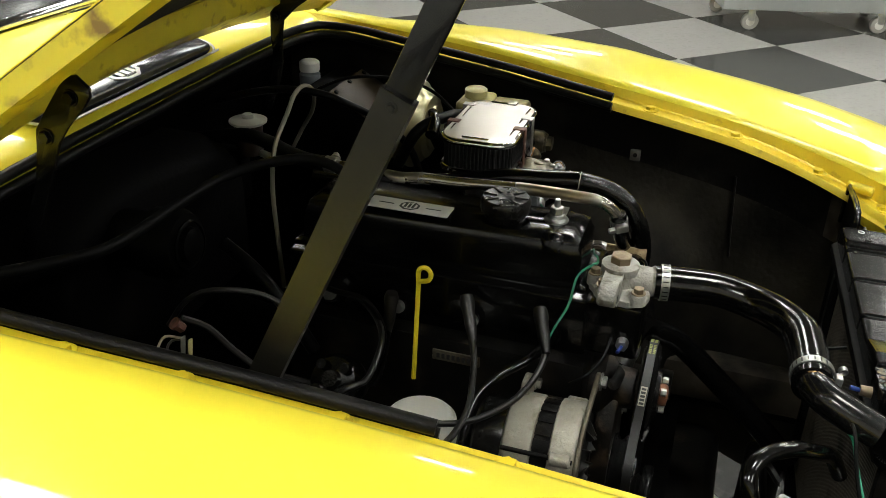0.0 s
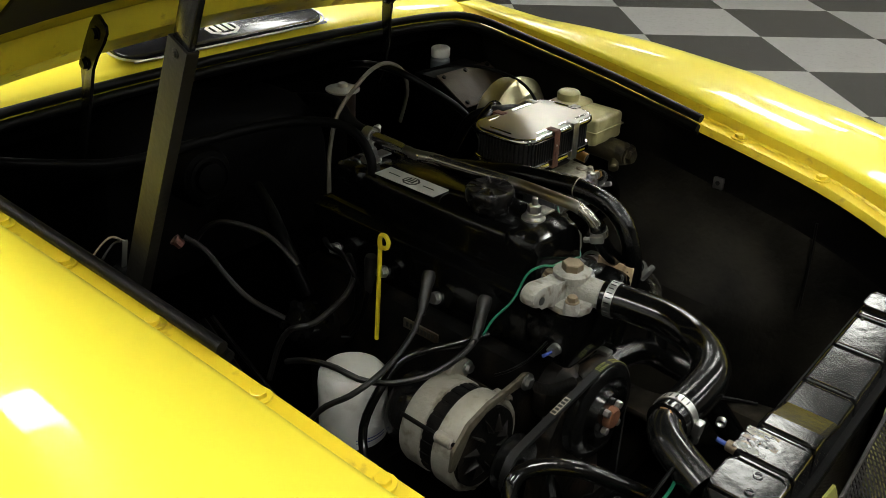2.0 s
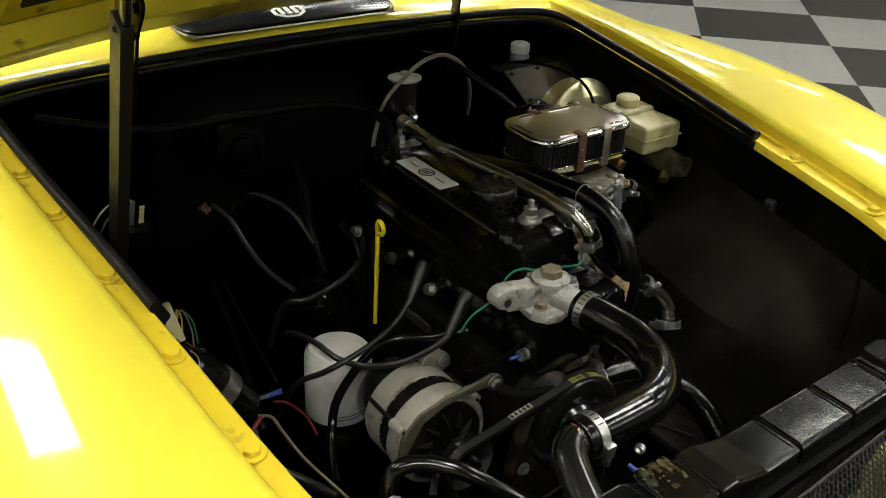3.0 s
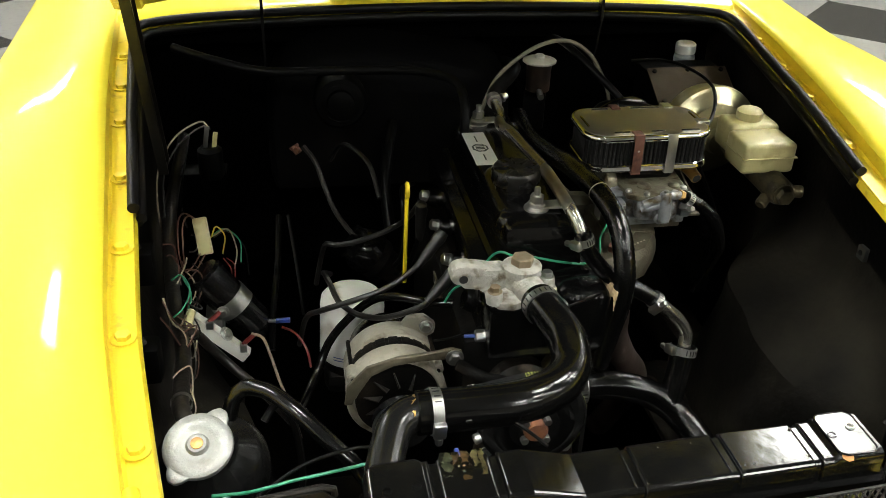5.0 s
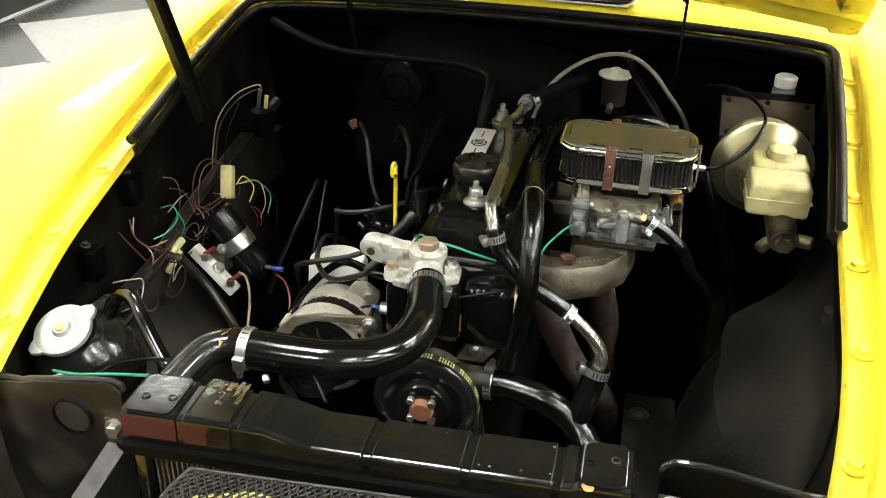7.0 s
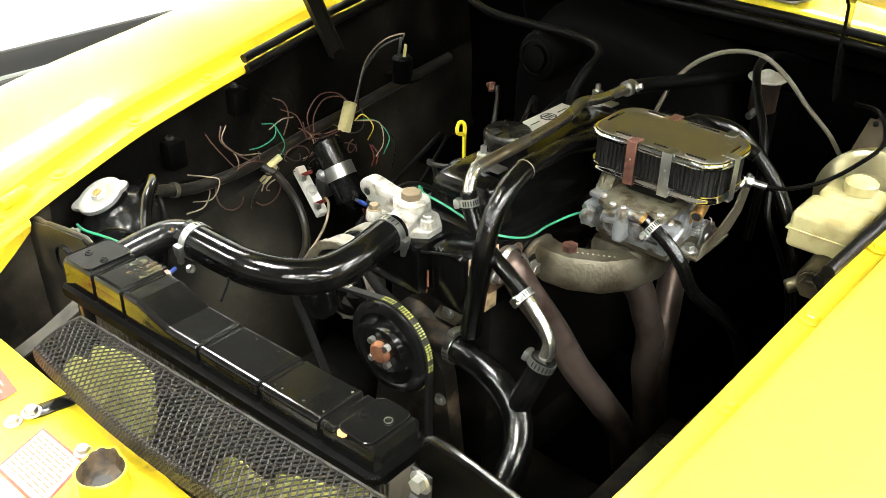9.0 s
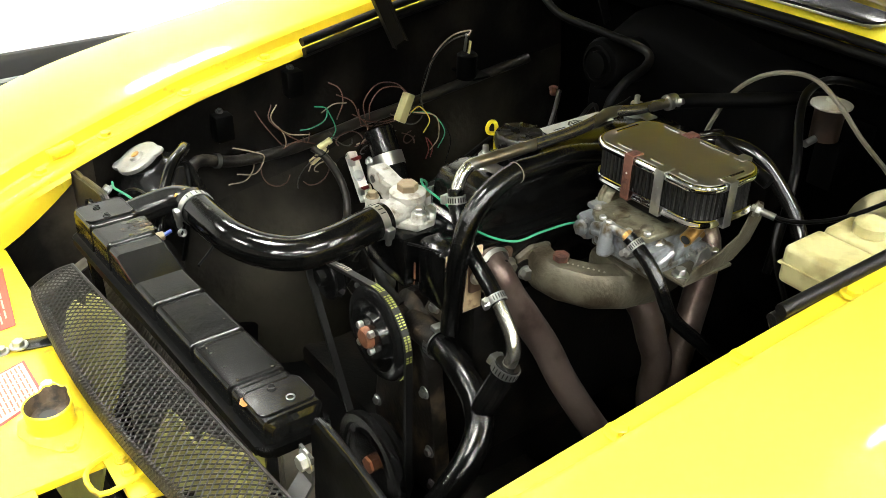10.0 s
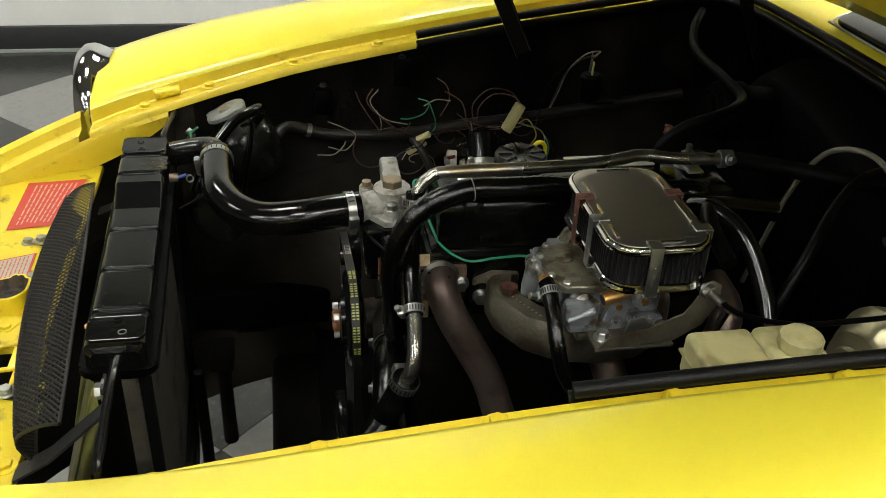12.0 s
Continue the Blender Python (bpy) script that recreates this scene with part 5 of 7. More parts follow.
for i in range(5):
    part("print_bar", box((-0.0155 + 0.0064 * i, -0.003, 0.0006), (-0.0115 + 0.0064 * i, 0.003, 0.0009), 0, m=tagm), INK, sticker)

# ---- coolant pipe along the rocker cover, and the hoses on it ----
cp = thing("coolant_pipe", "plated steel heater return pipe beside the rocker cover", "pipe", (0.06, 0.13, 0.95))
part("pipe", tube([(0.065, -0.082, 0.909), (0.0585, -0.072, 0.934), (0.051, -0.053, 0.950), (0.050, -0.021, 0.9525), (0.049, 0.055, 0.953), (0.041, 0.143, 0.951), (0.033, 0.195, 0.953), (0.024, 0.226, 0.953), (0.034, 0.272, 0.951), (0.039, 0.336, 0.950)], 0.0082, 16, 0.01), PIPE, cp)
part("rear_collar", rod((0.0385, 0.328, 0.950), (0.0395, 0.345, 0.950), 0.012, n=18), STEEL, cp)
bolt((0.052, 0.336, 0.954), (1, 0.3, 0.4), 0.005, 0.010, STEEL, cp, "clip_screw")
oh = thing("heater_outlet_hose", "black rubber heater hose behind the rocker cover", "hose", (0.08, 0.42, 0.94))
part("hose", tube([(0.039, 0.335, 0.950), (0.050, 0.38, 0.946), (0.075, 0.43, 0.944), (0.101, 0.475, 0.944), (0.12, 0.53, 0.94), (0.12, 0.62, 0.92)], 0.0115, 14), WIRE["dull"], oh)
ph = thing("bypass_hose", "corded black rubber bypass hose with two clips", "hose", (0.11, -0.09, 0.86))
part("hose", tube([(0.0605, -0.077, 0.932), (0.067, -0.0795, 0.911), (0.080, -0.082, 0.891), (0.104, -0.086, 0.867), (0.141, -0.089, 0.847), (0.172, -0.0905, 0.826)], 0.0105, 14, 0.004, rib=0.0006), CORD, ph)
clamp((0.0645, -0.0785, 0.919), (-0.28, 0.1, 0.9), 0.0112, ph, (-1, -0.4, 0), 0.010)
clamp((0.167, -0.0902, 0.8295), (0.8, -0.05, -0.55), 0.0112, ph, (-0.3, -1, -0.3), 0.010)
bp = thing("bypass_pipe", "scorched metal elbow pipe", "pipe", (0.20, -0.10, 0.79))
part("pipe", tube([(0.164, -0.090, 0.8315), (0.185, -0.092, 0.8145), (0.205, -0.0945, 0.7955), (0.2145, -0.099, 0.777), (0.211, -0.106, 0.757)], 0.0088, 14, 0.006), PIPE, bp)
lh = thing("bottom_radiator_hose", "shiny black branched rubber bottom hose", "hose", (0.2, -0.14, 0.68))
part("hose", tube([(0.056, -0.107, 0.711), (0.098, -0.111, 0.714), (0.145, -0.118, 0.708), (0.182, -0.125, 0.690), (0.207, -0.141, 0.6705), (0.2275, -0.178, 0.6465), (0.230, -0.233, 0.60), (0.219, -0.317, 0.530), (0.202, -0.383, 0.472)], 0.0188, 18, 0.0042, rib=0.0008), CORD, lh)
part("branch", tube([(0.212, -0.104, 0.764), (0.206, -0.113, 0.735), (0.194, -0.128, 0.690)], 0.0162, 16), RUBBER, lh)
clamp((0.073, -0.1085, 0.7125), (1, -0.05, 0.05), 0.0212, lh, (0.2, 0, 1))
clamp((0.2105, -0.1065, 0.757), (0.2, 0.3, 0.9), 0.0168, lh, (-1, -0.2, 0.2))
hh = thing("heater_hose", "thick black corded rubber heater hose", "hose", (0.1, 0.0, 0.93))
part("hose", tube([(0.094, -0.105, 0.745), (0.103, -0.108, 0.80), (0.1125, -0.110, 0.860), (0.111, -0.094, 0.911), (0.108, -0.064, 0.940), (0.101, -0.017, 0.953), (0.0965, 0.032, 0.951), (0.0905, 0.089, 0.947), (0.087, 0.162, 0.931), (0.085, 0.26, 0.914), (0.097, 0.39, 0.90)], 0.0132, 16, 0.0040, rib=0.0008), CORD, hh)
part("pale_ring", lathe([(0.0137, -0.0006), (0.0143, -0.0006), (0.0143, 0.0006), (0.0137, 0.0006)], (0.1005, -0.014, 0.9532), (-0.12, 1, 0.1), 24, caps=False), WIRE["tan"], hh, "pale moulding ring")

# ---- exhaust and inlet manifolds ----
FLANGE = mat("heat_scaled_flange", (0.12, 0.075, 0.05), 0.55, 0.5, 0.35, 50, 0.4, 200, stain=(0.05, 0.026, 0.016), stain_amount=0.45, stain_scale=40)
ex = thing("exhaust_manifold", "heat-stained tubular exhaust manifold with rusty flange", "exhaust manifold", (0.15, 0.05, 0.7))
part("front_pipe", tube([(0.096, -0.049, 0.838), (0.119, -0.050, 0.828), (0.133, -0.039, 0.797), (0.145, -0.019, 0.760), (0.158, 0.007, 0.712), (0.183, 0.024, 0.659), (0.219, 0.048, 0.600), (0.232, 0.094, 0.5225), (0.215, 0.15, 0.41)], 0.0205, 20, 0.012), EXH, ex)
part("rear_pipe", tube([(0.113, 0.134, 0.77), (0.163, 0.148, 0.76), (0.195, 0.156, 0.734), (0.207, 0.166, 0.689), (0.214, 0.178, 0.646), (0.214, 0.176, 0.589), (0.223, 0.179, 0.531), (0.24, 0.18, 0.41)], 0.0215, 20, 0.012), EXH, ex)
part("third_pipe", tube([(0.10, 0.32, 0.80), (0.150, 0.322, 0.785), (0.176, 0.30, 0.74), (0.195, 0.26, 0.66), (0.215, 0.21, 0.55), (0.24, 0.19, 0.43)], 0.0215, 18, 0.014), EXH, ex)
part("flange", box((0.098, -0.085, 0.800), (0.108, -0.015, 0.850), 0.006), FLANGE, ex, "brown heat-scaled flange")
part("weld_bead", lathe([(0.0205, 0), (0.024, 0.004), (0.0205, 0.009)], (0.108, -0.0505, 0.838), (1, 0, 0), 22, caps=False), STEEL, ex)
for y in (-0.075, -0.024):
    bolt((0.108, y, 0.826), (1, 0, 0), 0.0075, 0.012, STEEL, ex, "nut")
im = thing("inlet_manifold", "dull cast alloy inlet manifold", "inlet manifold", (0.2, 0.1, 0.80))
rows = []
for x, y in ((0.098, 0.020), (0.125, 0.012), (0.160, 0.016), (0.200, 0.038), (0.226, 0.075), (0.236, 0.120), (0.230, 0.165), (0.205, 0.205), (0.165, 0.226), (0.125, 0.230), (0.098, 0.225)):
    c = Vector((0.150, 0.120, 0))
    o = (Vector((x, y, 0)) - c).normalized()
    w = 0.034
    rows.append([Vector((x, y, z)) + o * q for q, z in ((0.0, 0.784), (0.006, 0.790), (0.008, 0.808), (0.006, 0.826), (0.0, 0.834), (-w + 0.01, 0.838), (-w, 0.826), (-w, 0.79), (-w + 0.01, 0.784))])
part("runner", grid(rows, close=True), ALU_D, im)
part("plenum", box((0.150, 0.075, 0.790), (0.235, 0.175, 0.842), 0.012), ALU_D, im)
part("carburettor_flange", box((0.162, 0.078, 0.842), (0.268, 0.182, 0.853), 0.004), ALU_D, im)
for i in range(10):
    a = i / 9
    part("cast_mark", lathe([(0.0016, 0), (0.001, 0.001)], (0.150 + 0.055 * a, 0.024 + 0.030 * a, 0.8365), (0, 0, 1), 8), ALU, im)
plug = part("rusty_plug", lathe([(0.011, 0), (0.011, 0.008)], (0.152, 0.028, 0.838), (0, 0, 1), 6), RUST_CLIP, im, "rusty hexagon plug", flat=True)
part("lug", lathe([(0.016, 0), (0.016, 0.010), (0.010, 0.012)], (0.100, 0.004, 0.808), (1, 0, 0), 20), RUBBER, im, "black washer under the bolt")
bolt((0.111, 0.002, 0.807), (1, -0.1, 0), 0.0085, 0.012, STEEL, im, "bolt", 1.2)
part("flange_ear", prism([(-0.028, -0.018), (0.0, -0.026), (0.034, -0.020), (0.034, 0.022), (0.0, 0.026), (-0.024, 0.016)], 0.010, Matrix(((0, 0, 1, 0.0985), (1, 0, 0, 0.018), (0, 1, 0, 0.812), (0, 0, 0, 1))), 0.003), ALU_D, im)

# ---- carburettor ----
cb = thing("carburettor", "grey alloy twin-choke carburettor stained with fuel", "carburettor", (0.215, 0.12, 0.853))
part("throttle_body", box((0.162, 0.068, 0.854), (0.268, 0.178, 0.868), 0.004), CARB, cb)
part("main_body", box((0.174, 0.068, 0.868), (0.258, 0.176, 0.903), 0.008, segs=3), CARB, cb)
part("choke_neck", box((0.180, 0.098, 0.912), (0.254, 0.176, 0.930), 0.010, segs=3), GRIME, cb, "dark neck below the filter")
cover = part("top_cover", prism([(0.170, 0.056), (0.186, 0.046), (0.214, 0.042), (0.240, 0.048), (0.262, 0.060), (0.266, 0.120), (0.260, 0.178), (0.176, 0.178), (0.168, 0.110)], 0.009, Matrix.Translation((0, 0, 0.9035)), 0.0025), CARB_TAN, cb, "fuel-stained top cover")
for q, r, h in (((0.202, 0.076), 0.011, 0.004), ((0.246, 0.074), 0.009, 0.004)):
    part("cast_boss", lathe([(r, 0), (r * 0.96, h * 0.8), (r * 0.8, h)], (*q, 0.911), (0, -0.1, 1), 16), CARB_TAN, cover)
for q in ((0.174, 0.062), (0.256, 0.064), (0.172, 0.168), (0.258, 0.168), (0.196, 0.049), (0.238, 0.051)):
    part("cover_screw", lathe([(0.0046, 0), (0.0046, 0.003), (0.0036, 0.0042)], (*q, 0.9122), (0, 0, 1), 10), STEEL, cover)
part("float_bowl", box((0.184, 0.044, 0.872), (0.246, 0.070, 0.903), 0.009, segs=3), CARB, cb)
part("bowl_rib", tube([(0.188, 0.043, 0.893), (0.203, 0.038, 0.900), (0.218, 0.037, 0.904)], 0.0062, 12), CARB, cb)
part("jet_cover", lathe([(0.0105, 0), (0.0105, 0.010), (0.0075, 0.013)], (0.216, 0.044, 0.884), (0, -1, -0.15), 18), CARB, cb)
part("inlet_block", lathe([(0.0080, -0.040), (0.0095, -0.030), (0.0090, -0.008), (0.0082, 0.001), (0.0070, 0.003)], (0.2185, 0.0365, 0.918), (0, 0.12, 1), 18), CARB, cb, "pale grey cast fuel inlet")
part("inlet_arm", rod((0.190, 0.042, 0.900), (0.217, 0.0365, 0.913), 0.0070, 0.0062, 14, 0.001), CARB, cb)
part("inlet_screw", lathe([(0.0036, 0.003), (0.0036, 0.0055), (0.0026, 0.0065)], (0.2185, 0.0365, 0.918), (0, -0.15, 1), 10), STEEL, cb)
part("inlet_elbow", rod((0.219, 0.0375, 0.9150), (0.243, 0.0425, 0.9130), 0.0066, 0.0060, 16, 0.001), CARB, cb, "grey cast fuel inlet elbow")
part("inlet_nut", lathe([(0.0075, 0), (0.0075, 0.006), (0.0065, 0.007)], (0.2415, 0.0422, 0.9135), (0.87, 0.1, -0.3), 6), BRASS, cb, flat=True)
pumpc = part("accelerator_pump", box((0.148, 0.052, 0.866), (0.171, 0.084, 0.899), 0.005), CARB, cb, "square accelerator pump cover")
part("pump_dome", lathe([(0.011, 0), (0.010, 0.005), (0.005, 0.008)], (0.159, 0.052, 0.882), (0, -1, 0), 18), CARB, pumpc)
for x, z in ((0.1525, 0.871), (0.1665, 0.871), (0.1525, 0.894), (0.1665, 0.894)):
    part("pump_screw", lathe([(0.0028, 0), (0.0024, 0.002)], (x, 0.052, z), (0, -1, 0), 8), STEEL, pumpc)
choke = part("automatic_choke", lathe([(0.010, 0), (0.0175, 0.002), (0.0185, 0.007), (0.0185, 0.013), (0.021, 0.0145), (0.021, 0.019), (0.018, 0.022), (0.008, 0.0225)], (0.166, 0.108, 0.907), (-1, -0.2, 0.05), 26), CARB_TAN, cb, "round olive-stained choke housing")
for k in range(3):
    q = frame_to((0.166, 0.108, 0.907), (-1, -0.2, 0.05)) @ Vector((0.0185 * math.cos(2.1 * k), 0.0185 * math.sin(2.1 * k), 0.019))
    part("choke_screw", lathe([(0.003, 0), (0.0026, 0.0035)], q, (-1, -0.2, 0.05), 8), STEEL, choke)
part("choke_arm", box((0.146, 0.070, 0.900), (0.176, 0.094, 0.908), 0.003), CARB, cb)
part("linkage_lever", prism([(-0.01, -0.03), (0.008, -0.03), (0.012, 0.02), (-0.006, 0.024)], 0.003, Matrix(((0, 0, 1, 0.144), (1, 0, 0, 0.098), (0, 1, 0, 0.886), (0, 0, 0, 1)))), STEEL, cb)
for y, z, r in ((0.084, 0.890, 0.012), (0.122, 0.886, 0.010), (0.152, 0.890, 0.012)):
    part("side_boss", lathe([(r, 0), (r, 0.007), (r * 0.6, 0.011)], (0.256, y, z), (1, 0, 0.1), 16), CARB, cb)
    part("side_screw", lathe([(0.0042, 0), (0.0042, 0.004)], (0.2665, y, z + 0.001), (1, 0, 0.1), 8), BRASS, cb)
part("diaphragm_cover", box((0.257, 0.060, 0.866), (0.273, 0.100, 0.897), 0.005), CARB, cb)
part("diaphragm_rib", rod((0.272, 0.064, 0.874), (0.274, 0.094, 0.888), 0.0045, n=10, bev=0.001), CARB, cb)
part("side_lug", prism([(0.104, 0.868), (0.112, 0.898), (0.126, 0.902), (0.134, 0.884), (0.130, 0.868)], 0.008, Matrix(((0, 0, 1, 0.262), (1, 0, 0, 0), (0, 1, 0, 0), (0, 0, 0, 1))), 0.002), CARB, cb)
part("throttle_spindle", rod((0.262, 0.140, 0.863), (0.290, 0.140, 0.863), 0.005, n=12), STEEL, cb)
part("throttle_lever", prism([(0.122, 0.852), (0.130, 0.880), (0.146, 0.884), (0.158, 0.862), (0.146, 0.850)], 0.003, Matrix(((0, 0, 1, 0.284), (1, 0, 0, 0), (0, 1, 0, 0), (0, 0, 0, 1))), 0.0008), STEEL, cb)
part("return_spring", tube([(0.279 + 0.0035 * math.cos(1.2 * k), 0.110 + 0.0016 * k, 0.876 + 0.0035 * math.sin(1.2 * k)) for k in range(34)], 0.0008, 5, 0.003), STEEL, cb)
part("vent_stub", tube([(0.281, 0.128, 0.918), (0.286, 0.112, 0.916), (0.289, 0.094, 0.912)], 0.0082, 14), BRASS, cb, "stained brass vent stub")
part("stub_bore", lathe([(0.0062, 0), (0.0062, 0.0005)], (0.2892, 0.0935, 0.9118), (0.14, -0.95, -0.25), 14), INK, cb)
part("cable_bracket", prism([(0.090, 0.855), (0.104, 0.872), (0.150, 0.880), (0.184, 0.894), (0.196, 0.914), (0.200, 0.930), (0.209, 0.936), (0.220, 0.930), (0.221, 0.908), (0.206, 0.880), (0.178, 0.862)], 0.003, Matrix(((0, 0, 1, 0.299), (1, 0, 0, 0), (0, 1, 0, 0), (0, 0, 0, 1))), 0.001), ALU_D, cb, "flat steel cable bracket")
part("bracket_foot", box((0.262, 0.088, 0.853), (0.302, 0.178, 0.857), 0.001), ALU_D, cb)
for q in ((0.284, 0.102), (0.276, 0.172)):
    bolt((*q, 0.857), (0, 0, 1), 0.007, 0.010, STEEL, cb, "nut")
fh = thing("fuel_hose", "braided black fuel hose with steel clip", "hose", (0.27, 0.06, 0.85))
part("hose", tube([(0.245, 0.042, 0.9125), (0.2535, 0.0445, 0.907), (0.281, 0.0445, 0.891), (0.304, 0.0445, 0.868), (0.321, 0.054, 0.832), (0.344, 0.090, 0.791), (0.357, 0.132, 0.739), (0.36, 0.17, 0.67)], 0.0085, 12, 0.005, rib=0.0004), CORD, fh)
clamp((0.2575, 0.0447, 0.9048), (0.87, 0.02, -0.5), 0.009, fh, (-0.4, -0.4, -0.8), 0.009)

# ---- air filter ----
FC = Vector((0.213, 0.148, 0.0))
af = thing("air_filter", "rectangular chrome-topped air filter with pleated sides", "air filter", (FC.x, FC.y, 0.929))
FW, FD = 0.184, 0.108


def filter_ring(z0, z1, w, d, r, bev):
    return prism(rounded(w, d, r, 7), z1 - z0, Matrix.Translation((FC.x, FC.y, z0)), bev)


def filter_band(profile):
    """A rolled band round the filter, through (z, amount proud of the outline)."""
    rows = []
    for z, o in profile:
        rows.append([Vector((FC.x + x, FC.y + y, z)) for x, y in rounded(FW + 2 * o, FD + 2 * o, 0.029 + o, 9)])
    return grid(rows, close=True)


part("base_plate", filter_band([(0.9375, -0.008), (0.9385, 0.001), (0.9375, 0.0022), (0.9345, 0.0024), (0.9325, 0.0036), (0.9300, 0.0038), (0.9285, 0.0024), (0.9280, -0.006), (0.9282, -0.030)]), CHROME, af, "chrome base plate")
part("lid", filter_band([(0.9745, -0.004), (0.9743, 0.0020), (0.9750, 0.0036), (0.9768, 0.0044), (0.9792, 0.0044), (0.9815, 0.0038), (0.9832, 0.0024), (0.9838, 0.0008), (0.9834, -0.0010)]), CHROME, af, "chrome rim of the lid")
part("lid_panel", filter_ring(0.9800, 0.9842, FW - 0.0016, FD - 0.0016, 0.0282, 0.0008), LID, af, "satin chrome lid panel")
part("gauze_core", filter_ring(0.938, 0.974, FW - 0.010, FD - 0.010, 0.025, 0), INK, af)
outline = []
base = rounded(FW - 0.004, FD - 0.004, 0.028, 6)
for (ax0, ay0), (bx0, by0) in zip(base, base[1:] + base[:1]):
    n = max(1, round(math.hypot(bx0 - ax0, by0 - ay0) / 0.0062))
    outline += [(ax0 + (bx0 - ax0) * k / n, ay0 + (by0 - ay0) * k / n) for k in range(n)]
for i, (px, py) in enumerate(outline):
    part("pleat", lathe([(0.0021, 0), (0.0021, 0.038)], (FC.x + px * 0.985, FC.y + py * 0.975, 0.938), (0, 0, 1), 6), PLEAT, af)


def strap(x, y, nx, ny, material, label):
    """A spring clip over lid and base."""
    m = Matrix(((-ny, nx, 0, FC.x + x), (nx, ny, 0, FC.y + y), (0, 0, 1, 0), (0, 0, 0, 1)))
    bm = box((-0.007, 0.0015, 0.928), (0.007, 0.003, 0.986), 0.0006, m=m @ Matrix.Translation((0, 0.0022, 0)))
    box((-0.007, -0.014, 0.9845), (0.007, 0.0052, 0.9862), 0.0006, bm, m)
    box((-0.007, -0.004, 0.9262), (0.007, 0.0052, 0.9282), 0.0006, bm, m)
    c = part("clip", bm, material, af, label)
    part("rivet", lathe([(0.0016, 0), (0.001, 0.0008)], m @ Vector((0, 0.0052, 0.962)), (nx, ny, 0), 8), STEEL, c)
    part("pressed_rib", box((-0.0018, 0.0050, 0.940), (0.0018, 0.0058, 0.954), 0.0003, m=m), material, c)


strap(-0.022, -FD / 2 - 0.002, 0, -1, RUST_CLIP, "rusty spring clip")
strap(0.028, -FD / 2 - 0.002, 0, -1, STEEL, "bright spring clip")
strap(FW / 2 + 0.002, -0.012, 1, 0, STEEL, "bright spring clip")
strap(-0.022, FD / 2 + 0.002, 0, 1, RUST_CLIP, "rusty spring clip")
strap(0.060, FD / 2 + 0.002, 0, 1, STEEL, "bright spring clip")
for x0, y0, x1, y1 in ((-0.055, -0.045, -0.032, -0.045), (0.0, -0.045, 0.02, -0.045), (0.045, -0.045, 0.072, -0.045), (0.084, -0.02, 0.084, 0.022), (-0.06, 0.045, -0.035, 0.045), (0.0, 0.045, 0.045, 0.045), (-0.084, -0.02, -0.084, 0.02)):
    part("lid_bead", rod((FC.x + x0, FC.y + y0, 0.9848), (FC.x + x1, FC.y + y1, 0.9848), 0.0016, n=8), CHROME, af)
lm = Matrix.Translation((FC.x + 0.072, FC.y + 0.03, 0.9846))
part("lid_mark", box((-0.004, -0.010, 0), (0.004, 0.010, 0.0002), 0, m=lm), STEEL, af)

# ---- oil filter and dipstick ----
of = thing("oil_filter", "white spin-on oil filter canister with grey smudges", "oil filter", (-0.212, 0.108, 0.64))
part("canister", lathe([(0.044, 0), (0.047, 0.004), (0.0475, 0.085), (0.046, 0.097), (0.040, 0.104), (0.024, 0.107), (0.005, 0.1075)], (-0.218, 0.104, 0.642), (0.05, 0.05, 1), 36), PAPER, of)
part("base_ring", lathe([(0.040, -0.02), (0.046, -0.004), (0.046, 0.0)], (-0.218, 0.104, 0.642), (0.05, 0.05, 1), 28), GRIME, of)
for k in range(2):
    rows = []
    for i in range(9):
        a = radians(232 + 7 * i)
        rows.append([Vector((-0.2172 + 0.0479 * math.cos(a), 0.1048 + 0.0479 * math.sin(a), 0.662 - 0.005 * k + z)) for z in (0, 0.0016)])
    part("print_bar", grid(rows), WIRE["blue"], of)
part("filter_head", box((-0.26, 0.06, 0.595), (-0.085, 0.15, 0.632), 0.015), GRIME, of)
ds = thing("dipstick", "yellow painted wire dipstick with looped handle", "dipstick", (-0.130, 0.142, 0.74))
part("stick", tube([(-0.131, 0.147, 0.735), (-0.130, 0.144, 0.82), (-0.129, 0.142, 0.885)], 0.0032, 8), YSTICK, ds)
loop = [(-0.129, 0.142, 0.880), (-0.129, 0.1425, 0.897), (-0.130, 0.138, 0.905), (-0.130, 0.130, 0.9055), (-0.130, 0.125, 0.898), (-0.130, 0.128, 0.889), (-0.1295, 0.136, 0.886), (-0.1285, 0.1425, 0.884)]
part("loop", tube(loop, 0.0032, 8, 0.004), YSTICK, ds)

# ---- brake and clutch hydraulics ----
mc = thing("brake_master_cylinder", "stained alloy brake master cylinder", "master cylinder", (0.437, 0.2, 0.86))
part("barrel", lathe([(0.018, 0), (0.021, 0.006), (0.021, 0.17), (0.017, 0.19)], (0.440, 0.106, 0.872), (-0.01, 1, 0.05), 24), MASTER, mc)
bolt((0.440, 0.106, 0.872), (0, -1, -0.05), 0.013, 0.014, MASTER, mc, "end_plug", 1.3)
part("port_boss", rod((0.456, 0.125, 0.868), (0.480, 0.118, 0.868), 0.010, n=14, bev=0.002), MASTER, mc)
part("port_boss", rod((0.424, 0.122, 0.862), (0.410, 0.112, 0.852), 0.009, n=14, bev=0.002), MASTER, mc)
res = thing("brake_fluid_reservoir", "yellowed translucent plastic brake fluid reservoir with cap", "reservoir", (0.43, 0.19, 0.89))
part("front_tank", box((0.386, 0.142, 0.889), (0.472, 0.208, 0.938), 0.007, segs=3), CREAM, res)
